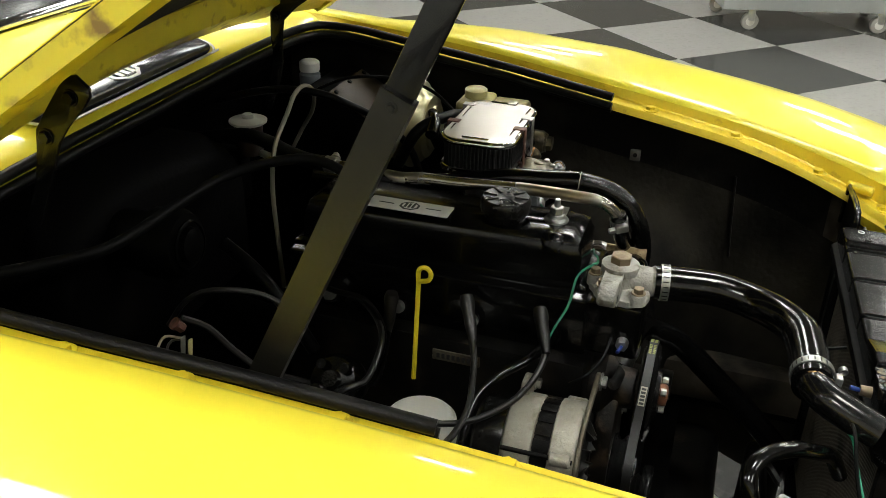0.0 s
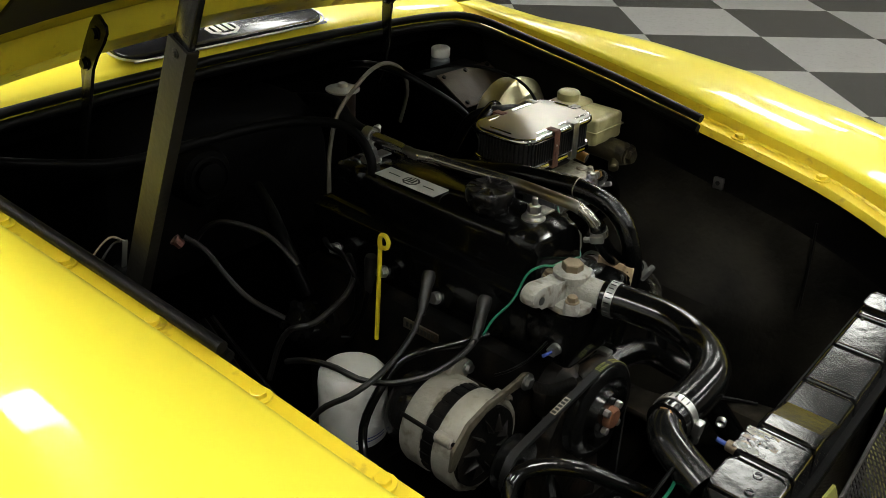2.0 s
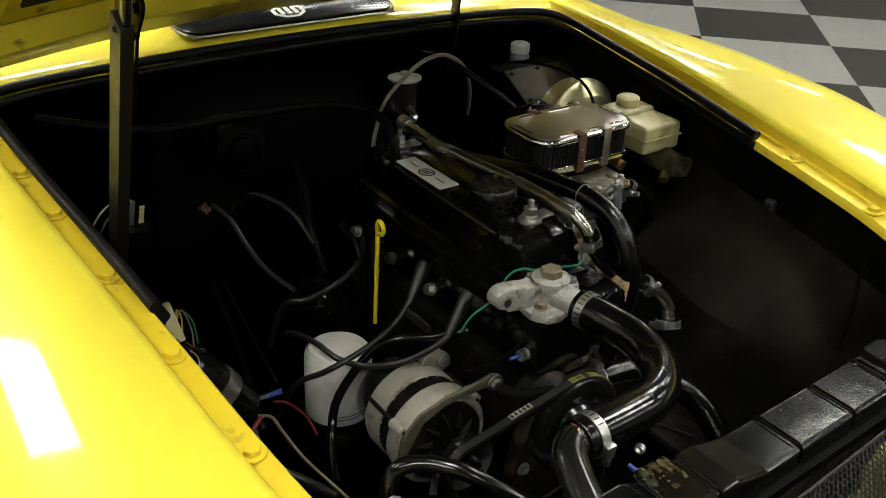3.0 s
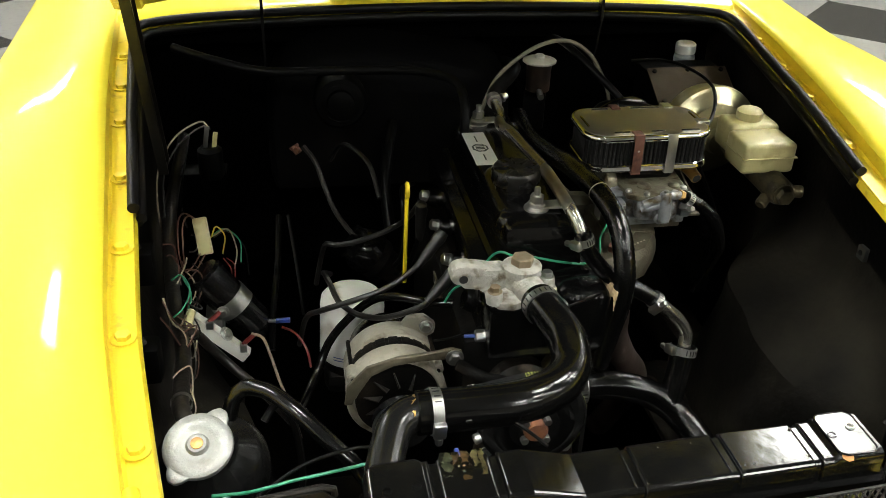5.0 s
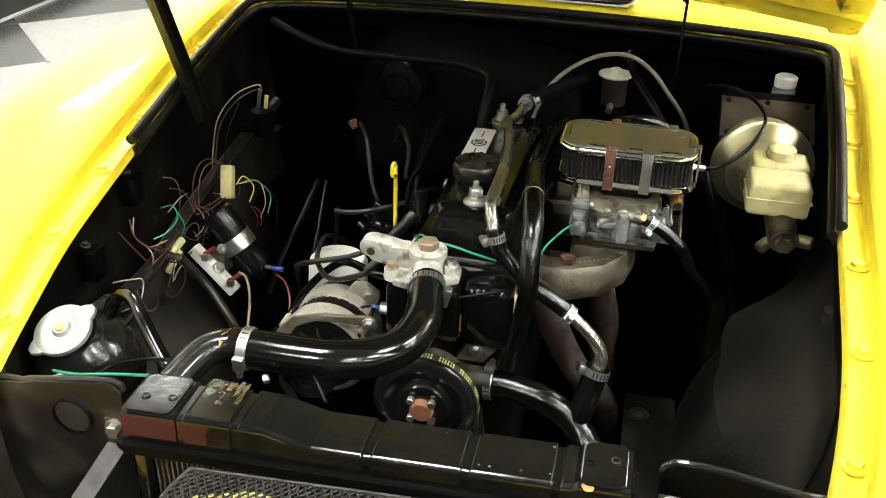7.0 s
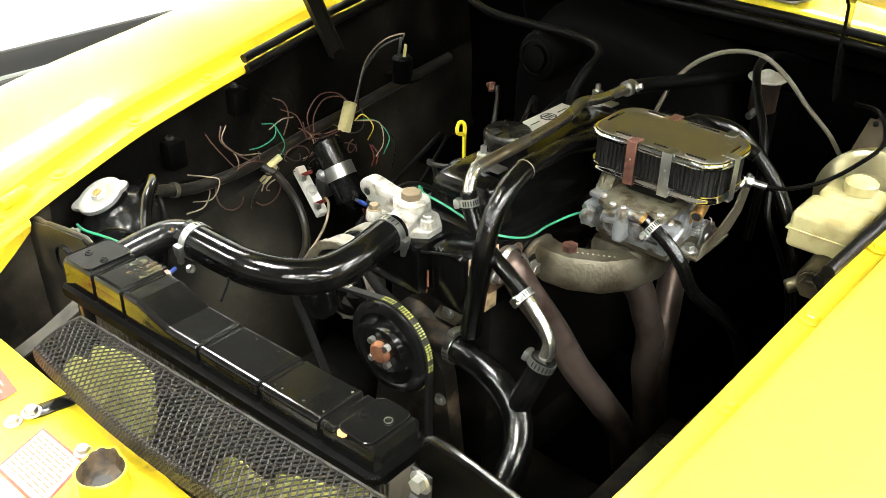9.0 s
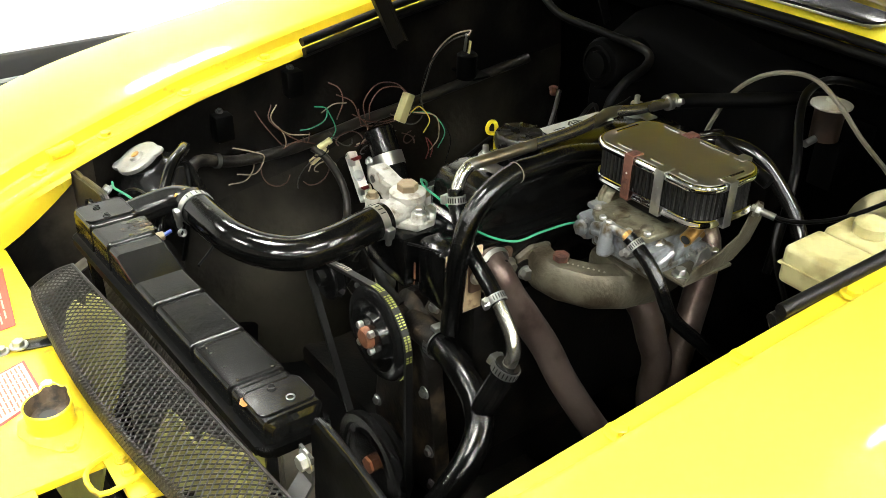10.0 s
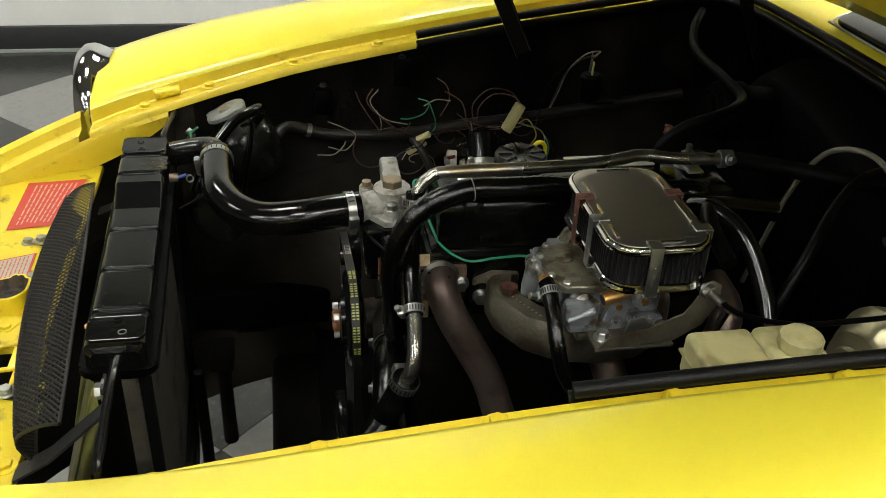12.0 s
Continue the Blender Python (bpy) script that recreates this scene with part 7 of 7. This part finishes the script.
part("branch", tube([(-0.30, -0.04, 0.655), (-0.273, 0.02, 0.669), (-0.254, 0.045, 0.703), (-0.225, 0.048, 0.741), (-0.192, 0.044, 0.772), (-0.163, 0.024, 0.789), (-0.124, -0.005, 0.796), (-0.088, -0.02, 0.80)], 0.0062, 10), RUBBER, harness, "shiny taped branch")
part("end_clip", lathe([(0.0112, 0), (0.0122, 0), (0.0122, 0.008), (0.0112, 0.008)], (-0.428, -0.198, 0.8095), (-0.12, 0.9, -0.3), 16, caps=False), STEEL, harness)
WIRES = [
    ("white", [(-0.44, -0.16, 0.818), (-0.435, -0.130, 0.806), (-0.425, -0.112, 0.796), (-0.425, -0.130, 0.770), (-0.435, -0.160, 0.772)]),
    ("white", [(-0.44, -0.15, 0.80), (-0.43, -0.13, 0.785), (-0.42, -0.15, 0.765), (-0.425, -0.18, 0.762)]),
    ("white", [(-0.445, 0.01, 0.84), (-0.435, 0.03, 0.855), (-0.435, 0.055, 0.852)]),
    ("brown", [(-0.452, -0.11, 0.868), (-0.445, -0.10, 0.845), (-0.44, -0.07, 0.80), (-0.44, -0.05, 0.785)]),
    ("brown", [(-0.452, -0.08, 0.872), (-0.44, -0.09, 0.85), (-0.435, -0.05, 0.81), (-0.435, -0.01, 0.79)]),
    ("white", [(-0.452, -0.07, 0.870), (-0.445, -0.085, 0.85), (-0.44, -0.06, 0.82), (-0.435, -0.02, 0.81)]),
    ("green", [(-0.45, -0.03, 0.815), (-0.437, -0.015, 0.82), (-0.43, 0.008, 0.832), (-0.44, 0.018, 0.848), (-0.45, 0.0, 0.852)]),
    ("green", [(-0.44, 0.02, 0.845), (-0.432, 0.03, 0.81), (-0.44, 0.02, 0.785)]),
    ("brown", [(-0.46, 0.035, 0.885), (-0.45, 0.05, 0.875), (-0.447, 0.055, 0.85), (-0.445, 0.04, 0.82)]),
    ("brown", [(-0.43, 0.185, 0.84), (-0.445, 0.165, 0.862), (-0.45, 0.128, 0.866), (-0.45, 0.10, 0.84), (-0.448, 0.10, 0.81)]),
    ("brown", [(-0.43, 0.182, 0.838), (-0.44, 0.17, 0.855), (-0.445, 0.135, 0.858), (-0.445, 0.11, 0.835), (-0.446, 0.108, 0.805)]),
    ("brown", [(-0.425, 0.155, 0.805), (-0.435, 0.125, 0.80), (-0.442, 0.09, 0.81), (-0.446, 0.085, 0.83)]),
    ("brown", [(-0.42, 0.150, 0.803), (-0.432, 0.115, 0.796), (-0.44, 0.085, 0.80)]),
    ("yellow", [(-0.412, 0.175, 0.815), (-0.405, 0.19, 0.825), (-0.395, 0.205, 0.80), (-0.40, 0.195, 0.775)]),
    ("green", [(-0.412, 0.178, 0.815), (-0.395, 0.21, 0.81), (-0.375, 0.225, 0.78), (-0.375, 0.21, 0.75)]),
    ("white", [(-0.41, 0.18, 0.815), (-0.39, 0.215, 0.806), (-0.38, 0.215, 0.77), (-0.385, 0.20, 0.745)]),
    ("black", [(-0.41, 0.18, 0.812), (-0.392, 0.22, 0.80), (-0.37, 0.235, 0.765), (-0.365, 0.22, 0.72)]),
    ("red", [(-0.395, 0.20, 0.765), (-0.385, 0.205, 0.75), (-0.385, 0.20, 0.73)]),
    ("red", [(-0.40, 0.20, 0.765), (-0.39, 0.20, 0.745), (-0.392, 0.195, 0.725)]),
    ("brown", [(-0.46, 0.05, 0.86), (-0.455, 0.08, 0.84), (-0.445, 0.09, 0.80)]),
    ("white", [(-0.443, 0.02, 0.785), (-0.435, 0.0, 0.775), (-0.43, -0.02, 0.76), (-0.428, -0.03, 0.745)]),
    ("black", [(-0.44, 0.27, 0.92), (-0.45, 0.24, 0.88), (-0.455, 0.23, 0.84), (-0.45, 0.22, 0.81)]),
]
rnd = random.Random(23)
for k in range(26):
    y, z = rnd.uniform(-0.10, 0.20), rnd.uniform(0.775, 0.87)
    x = -0.448 + rnd.uniform(0, 0.012)
    r, a0, sweep, lean = rnd.uniform(0.014, 0.032), rnd.uniform(0, 6.3), rnd.choice((-1, 1)) * rnd.uniform(2.0, 4.2), rnd.uniform(0.005, 0.02)
    line = [(x + lean * math.sin(0.5 * i), y + r * math.cos(a0 + sweep * i / 6), z - 0.03 + r * math.sin(a0 + sweep * i / 6) * 0.8 - 0.004 * i) for i in range(7)]
    WIRES.append((rnd.choice(("brown", "black", "brown", "grey", "black", "white", "grey", "brown")), line))
for c, line in WIRES:
    wire(line, 0.0011, c, label=f"thin {c} wire hanging from the harness")
cn = thing("wire_connector", "yellowed plastic multi-way wire connector", "connector", (-0.426, 0.166, 0.82))
part("shell", box((-0.010, -0.008, -0.027), (0.010, 0.008, 0.027), 0.002, m=Matrix.Translation((-0.423, 0.168, 0.822)) @ Matrix.Rotation(radians(-30), 4, "X") @ Matrix.Rotation(radians(-8), 4, "Y")), CREAM, cn)
for a, b in (((-0.442, -0.018, 0.752), (-0.436, 0.013, 0.775)), ((-0.440, -0.002, 0.778), (-0.432, 0.020, 0.792))):
    bc = thing("bullet_connector", "pale rubber bullet connector", "connector", a)
    part("sleeve", rod(a, b, 0.006, n=12, bev=0.0015), CREAM, bc)
for y, z in ((-0.165, 0.850), (-0.025, 0.893)):
    rl = thing("flasher_relay", "small black relay screwed to the inner wing", "relay", (-0.46, y, z))
    x = -(gx(y) - 0.008)
    part("case", box((x, y - 0.016, z - 0.024), (x + 0.026, y + 0.016, z + 0.022), 0.004), BAY, rl)
    bolt((x + 0.006, y, z + 0.024), (0.3, 0, 1), 0.0045, 0.005, STRAP, rl, "screw")
so = thing("inertia_switch", "dark switch with two metal terminals", "switch", (-0.408, 0.297, 0.88))
part("body", lathe([(0.017, 0), (0.019, 0.003), (0.019, 0.045), (0.014, 0.05)], (-0.412, 0.300, 0.855), (0.0, 0, 1), 20), BAY, so)
for dx, l in ((-0.006, 0.034), (0.007, 0.026)):
    part("terminal", box((-0.412 + dx - 0.0035, 0.297, 0.903), (-0.412 + dx + 0.0035, 0.299, 0.905 + l), 0.0008, m=Matrix.Translation((-0.412, 0.298, 0.905)) @ Matrix.Rotation(radians(10), 4, "Y") @ Matrix.Translation((0.412, -0.298, -0.905))), CREAM if dx > 0 else STEEL, so)
part("bracket", box((-0.46, 0.30, 0.855), (-0.39, 0.34, 0.86), 0.002), BAY, so)
wire([(-0.410, 0.300, 0.936), (-0.424, 0.315, 0.940), (-0.461, 0.301, 0.922), (-0.487, 0.281, 0.883), (-0.494, 0.265, 0.831), (-0.490, 0.245, 0.79)], 0.0014, "white", label="pale wire from the switch")
wire([(-0.408, 0.297, 0.934), (-0.422, 0.309, 0.934), (-0.456, 0.292, 0.914), (-0.479, 0.272, 0.876), (-0.484, 0.255, 0.826), (-0.48, 0.235, 0.785)], 0.0014, "grey", label="black wire from the switch")
wn = thing("inner_wing_clip", "bright square clip on the inner wing", "clip", (0.489, -0.05, 0.856))
part("plate", box((0.478, -0.060, 0.846), (0.485, -0.042, 0.866), 0.001), STEEL, wn)
part("hole", lathe([(0.004, 0), (0.004, 0.001)], (0.4778, -0.051, 0.857), (-1, 0, 0), 12), INK, wn)

# ---- front: mesh screen, labels and latch fittings ----
ms = thing("mesh_screen", "folded black expanded-metal mesh screen", "mesh screen", (0.03, -0.52, 0.80))
MX0, MX1 = -0.186, 0.312


def mesh_point(u, v):
    """The screen's surface: u across the car, v from the slam panel over to the radiator."""
    x = MX0 + (MX1 - MX0) * u + 0.033 * max(0, v - 0.3) / 0.7
    bow = 0.020 * (1 - (2 * u - 1) ** 2)
    yf, yr, zf, zr = -0.545 + 0.035 * u - bow, -0.499 + 0.043 * u, 0.822 - 0.014 * u, 0.857 - 0.009 * u
    pts = [(yf + 0.012, zf - 0.036), (yf - 0.001, zf - 0.018)]
    pts += [(yf + (yr - yf) * k, zf + (zr - zf) * k + 0.005 * math.sin(math.pi * k)) for k in (0, 0.25, 0.5, 0.75, 1)]
    t = v * 6
    k = min(5, int(t))
    a, b = pts[k], pts[k + 1]
    f = t - k
    return Vector((x, a[0] + (b[0] - a[0]) * f, a[1] + (b[1] - a[1]) * f))


gauze = bmesh.new()
NU, NV = 60, 11
W = 0.00120


def strand(a, b):
    d = (b - a).normalized()
    up = Vector((0, -0.35, 0.94))
    s = d.cross(up).normalized() * W
    n = s.cross(d).normalized() * W
    q = [gauze.verts.new(p) for p in (a + s, a + n, a - s, b + s, b + n, b - s)]
    gauze.faces.new((q[0], q[1], q[4], q[3]))
    gauze.faces.new((q[1], q[2], q[5], q[4]))
    gauze.faces.new((q[2], q[0], q[3], q[5]))


for i in range(NU):
    for j in range(NV):
        u0, u1 = i / NU, (i + 1) / NU
        v0, v1 = j / NV, (j + 1) / NV
        um = (u0 + u1) / 2
        vm_ = (v0 + v1) / 2
        c = [mesh_point(um, v0), mesh_point(u1, vm_), mesh_point(um, v1), mesh_point(u0, vm_)]
        for k in range(4):
            strand(c[k], c[(k + 1) % 4])
g = part("gauze", gauze, GAUZE, ms, flat=True)
g["kind"] = "stuff"
# the front edge is folded back on itself: a second, closer layer
gauze = bmesh.new()
W = 0.0016
for i in range(90):
    for j in range(6):
        u0, u1 = (i + 0.3) / 90.4, (i + 1.3) / 90.4
        v0, v1 = 0.37 * j / 6, 0.37 * (j + 1) / 6
        um, vm_ = (u0 + u1) / 2, (v0 + v1) / 2
        lift = Vector((0, -0.0012, 0.0022))
        c = [mesh_point(um, v0) + lift, mesh_point(u1, vm_) + lift, mesh_point(um, v1) + lift, mesh_point(u0, vm_) + lift]
        for k in range(4):
            strand(c[k], c[(k + 1) % 4])
g = part("folded_hem", gauze, GAUZE, ms, "folded double hem of the mesh", flat=True)
g["kind"] = "stuff"
part("edge_wire", tube([mesh_point(i / 20, 0) for i in range(21)], 0.003, 8, 0.05), GAUZE, ms)
part("edge_wire", tube([mesh_point(i / 20, 1) for i in range(21)], 0.002, 8, 0.05), GAUZE, ms)
part("edge_wire", tube([mesh_point(0, j / 10) for j in range(11)], 0.002, 8, 0.05), GAUZE, ms)
part("edge_wire", tube([mesh_point(1, j / 10) for j in range(11)], 0.002, 8, 0.05), GAUZE, ms)
for poly in ([(-0.225, 0.50), (-0.220, 0.756), (-0.203, 0.776), (-0.168, 0.779), (-0.169, 0.803), (-0.104, 0.816), (-0.063, 0.809), (-0.048, 0.759), (-0.060, 0.70), (-0.06, 0.50)], [(0.035, 0.50), (0.050, 0.740), (0.062, 0.768), (0.085, 0.771), (0.137, 0.761), (0.136, 0.783), (0.218, 0.805), (0.226, 0.782), (0.226, 0.45)]):
    bf = thing("yellow_baffle", "pale olive yellow air baffle behind the mesh", "baffle", (poly[0][0], -0.55, 0.50), "air baffles")
    part("plate", prism(poly, 0.004, Matrix(((1, 0, 0, 0), (0.09, 0.3, 1, -0.712), (0, 1, 0, 0), (0, 0, 0, 1))), 0.001), BAFFLE, bf)
    if poly[0][0] > 0:
        rows = [[(0.226, -0.689 + 0.3 * z, z), (0.236, -0.676 + 0.3 * z - 0.004, z + 0.006), (0.246, -0.445 - 0.03 * (0.85 - z), z + 0.02), (0.252, -0.440, z + 0.024)] for z in (0.50, 0.60, 0.68, 0.74, 0.79, 0.815)]
        part("turned_end", thick(grid(rows), 0.002), BAFFLE, bf)
for x, y in ((-0.144, -0.581), (0.197, -0.552)):
    st = thing("mesh_bracket", "small black steel bracket bolted to the slam panel", "bracket", (x, y, SLAM), "mesh brackets")
    part("strap", prism(rounded(0.022, 0.058, 0.010, 4), 0.003, Matrix.Translation((x + 0.004, y + 0.022, SLAM + 0.001)) @ Matrix.Rotation(radians(-14), 4, "Z"), 0.001), BLACK, st)
    bolt((x, y, SLAM + 0.004), (0, 0, 1), 0.0075, 0.008, STEEL, st, "bolt", 1.5)
    bolt((x - 0.004, y - 0.020, SLAM), (0, 0, 1), 0.0065, 0.007, STEEL, st, "bolt", 1.5)
sb = thing("slam_panel_bolt", "bright bolt in the slam panel", "bolt", (-0.049, -0.574, SLAM))
bolt((-0.049, -0.574, SLAM), (0, 0, 1), 0.007, 0.008, STEEL, sb, "head", 1.4)
ybolt = thing("slam_panel_bolt", "painted bolt in the slam panel", "bolt", (-0.275, -0.565, SLAM))
bolt((0.312, -0.528, SLAM), (0, 0, 1), 0.0085, 0.006, YELLOW_IN, ybolt, "head", 1.6)
lc = thing("bonnet_latch_cup", "yellow bonnet latch cup with worn rim", "latch cup", (0.017, -0.588, SLAM))
def broken_rim(bm):
    """Bend the rim up on one side, where it has torn."""
    for v in bm.verts:
        h = v.co.z - SLAM
        if h > 0.011:
            a = math.atan2(v.co.y + 0.588, v.co.x - 0.017)
            away = abs((a - 2.45 + math.pi) % (2 * math.pi) - math.pi)
            if away < 0.75:
                k = min(1, (0.75 - away) * 3) * (1 + 0.22 * math.sin(a * 13))
                v.co.z += (h - 0.011) * 0.20 * k
                v.co.x += (v.co.x - 0.017) * 0.16 * k
                v.co.y += (v.co.y + 0.588) * 0.16 * k
    return bm


part("cup", broken_rim(lathe([(0.029, 0), (0.0255, 0.003), (0.0245, 0.010), (0.0265, 0.0278), (0.0255, 0.0290), (0.0240, 0.0290), (0.0233, 0.0280)], (0.017, -0.588, SLAM), (0, 0, 1), 48, caps=False)), YELLOW_IN, lc)
part("lining", broken_rim(lathe([(0.0235, 0.0285), (0.0225, 0.027), (0.0215, 0.018), (0.0185, 0.0145), (0.001, 0.0135)], (0.017, -0.588, SLAM), (0, 0, 1), 48, caps=False)), CUP_IN, lc, "rusty cup lining")
part("foot", prism([(-0.030, -0.020), (-0.022, -0.031), (0.0, -0.036), (0.022, -0.028), (0.050, -0.006), (0.056, 0.004), (0.050, 0.014), (0.022, 0.028), (0.0, 0.034), (-0.022, 0.030), (-0.032, 0.018)], 0.0018, Matrix.Translation((0.017, -0.588, SLAM)), 0.0005), YELLOW_IN, lc)
part("bolt_hole", lathe([(0.0095, 0), (0.0095, 0.001)], (0.019, -0.590, SLAM + 0.0142), (0, 0, 1), 18), INK, lc)
bolt((0.066, -0.582, SLAM + 0.001), (0, 0, 1), 0.006, 0.005, YELLOW_IN, lc, "screw", 1.4)
lt = thing("bonnet_latch", "yellow painted latch plate with safety loop", "latch", (0.135, -0.56, SLAM))
part("plate", box((0.106, -0.562, SLAM + 0.001), (0.152, -0.532, SLAM + 0.004), 0.001), YELLOW_IN, lt)
part("loop", tube([(0.104, -0.552, SLAM + 0.006), (0.115, -0.578, SLAM + 0.008), (0.135, -0.586, SLAM + 0.008), (0.158, -0.580, SLAM + 0.008), (0.158, -0.560, SLAM + 0.007), (0.152, -0.533, SLAM + 0.006)], 0.003, 8, 0.008), YELLOW_IN, lt)
for x in (0.118, 0.138):
    bolt((x, -0.546, SLAM + 0.004), (0, 0, 1), 0.0055, 0.006, YELLOW_IN, lt, "screw", 1.4)


def label(name, corners, material, frame_material, rows, ink, text, seed):
    """A paper label with plain bars for its lines of print."""
    rnd = random.Random(seed)
    o = thing(name, text, "label", (corners[0][0], corners[0][1], SLAM))
    c = [Vector((x, y, SLAM + 0.0012)) for x, y in corners]

    def at(u, v, h=0.0):
        p = (c[0] * (1 - u) + c[1] * u) * (1 - v) + (c[3] * (1 - u) + c[2] * u) * v
        return p + Vector((0, 0, h))

    def quad(u0, v0, u1, v1, h):
        return grid([[at(u0, v0, h), at(u1, v0, h)], [at(u0, v1, h), at(u1, v1, h)]])

    paper = part("paper", thick(quad(0, 0, 1, 1, 0), 0.0004), frame_material, o)
    part("field", thick(quad(0.04, 0.05, 0.96, 0.95, 0.0004), 0.0003), material, o)
    for i in range(rows):
        v = 0.12 + 0.78 * i / rows
        u = 0.08
        while u < 0.86:
            w = rnd.uniform(0.05, 0.16)
            part("print_bar", quad(u, v, min(0.92, u + w), v + 0.34 * 0.78 / rows, 0.0009), ink, paper, flat=True)
            u += w + 0.025
    return o


label("warning_label", [(-0.116, -0.583), (-0.034, -0.581), (-0.004, -0.646), (-0.094, -0.648)], WHITE_TAG, RED_TAG, 10, PINK_INK, "white paper label with red border and red lines of print", 3)
label("red_label", [(-0.345, -0.552), (-0.195, -0.572), (-0.185, -0.640), (-0.338, -0.640)], RED_TAG, RED_TAG, 9, PALE_INK, "red paper label with pale lines of print", 5)
bl = thing("black_label", "small black label with pale letters", "label", (0.30, -0.60, SLAM))
part("paper", box((0.296, -0.600, SLAM), (0.345, -0.546, SLAM + 0.001), 0), INK, bl)
for i in range(3):
    part("print_bar", box((0.302 + 0.014 * i, -0.578, SLAM + 0.001), (0.312 + 0.014 * i, -0.558, SLAM + 0.0013), 0), WHITE_TAG, bl)

# ---- cabinet on castors beyond the car ----
cx, cy, ca = 5.42, -0.60, radians(16)
cabm = Matrix.Translation((cx, cy, 0)) @ Matrix.Rotation(ca, 4, "Z")
cab = thing("tool_cabinet", "grey steel cabinet on four swivel castors", "cabinet", (cx, cy, 0))
part("body", box((-0.20, -0.62, 0.135), (0.40, 0.62, 0.95), 0.012, m=cabm), CABINET, cab)
for x, y in ((-0.14, -0.40), (-0.14, 0.42), (0.34, -0.50), (0.34, 0.52)):
    q = cabm @ Vector((x, y, 0))
    cs = part("castor_fork", box((q.x - 0.022, q.y - 0.03, 0.06), (q.x + 0.022, q.y + 0.015, 0.136), 0.006), STEEL, cab)
    part("wheel", lathe([(0.02, -0.018), (0.050, -0.016), (0.055, -0.008), (0.055, 0.008), (0.050, 0.016), (0.02, 0.018)], (q.x, q.y, 0.055), (1, 0.25, 0), 28), CASTER, cs, "grey rubber castor wheel")
    part("hub", lathe([(0.028, -0.019), (0.024, 0.0), (0.028, 0.019)], (q.x, q.y, 0.055), (1, 0.25, 0), 20), WHITE_P, cs)

# ---- wheels under the car ----
for x in (-0.62, 0.62):
    for y in (0.0, 2.3):
        w = thing("wheel", "black tyred road wheel of the car", "wheel", (x, y, 0), "road wheels")
        part("tyre", lathe([(0.19, -0.08), (0.26, -0.085), (0.295, -0.06), (0.30, -0.03), (0.30, 0.03), (0.295, 0.06), (0.26, 0.085), (0.19, 0.08)], (x, y, 0.30), (1, 0, 0), 40), RUBBER, w)
        part("rim", lathe([(0.19, -0.07), (0.16, -0.03), (0.05, -0.02), (0.05, 0.02), (0.16, 0.03), (0.19, 0.07)], (x, y, 0.30), (1, 0, 0), 32), STEEL, w)

# ---- floor tiles, laid cornerwise ----
H = 0.535
tile_mesh = {}
for kind, material in ((0, LIGHT_TILE), (1, DARK_TILE)):
    e = 0.0012
    tile_mesh[kind] = finish(prism([(H - e, 0), (0, H - e), (-H + e, 0), (0, -H + e)], 0.010, None, 0.0008), "tile", material, True)
for a in range(-17, 8):
    for b in range(-15, 16):
        if (a + b) % 2 == 0:
            x, y = 4.82 + H * a, 0.12 + H * b
            if X0 - 0.2 < x < X1 + 0.2 and Y0 - 0.2 < y < Y1 + 0.2:
                part("tile", tile_mesh[a % 2], None, floor, m=Matrix.Translation((x, y, -0.010)))
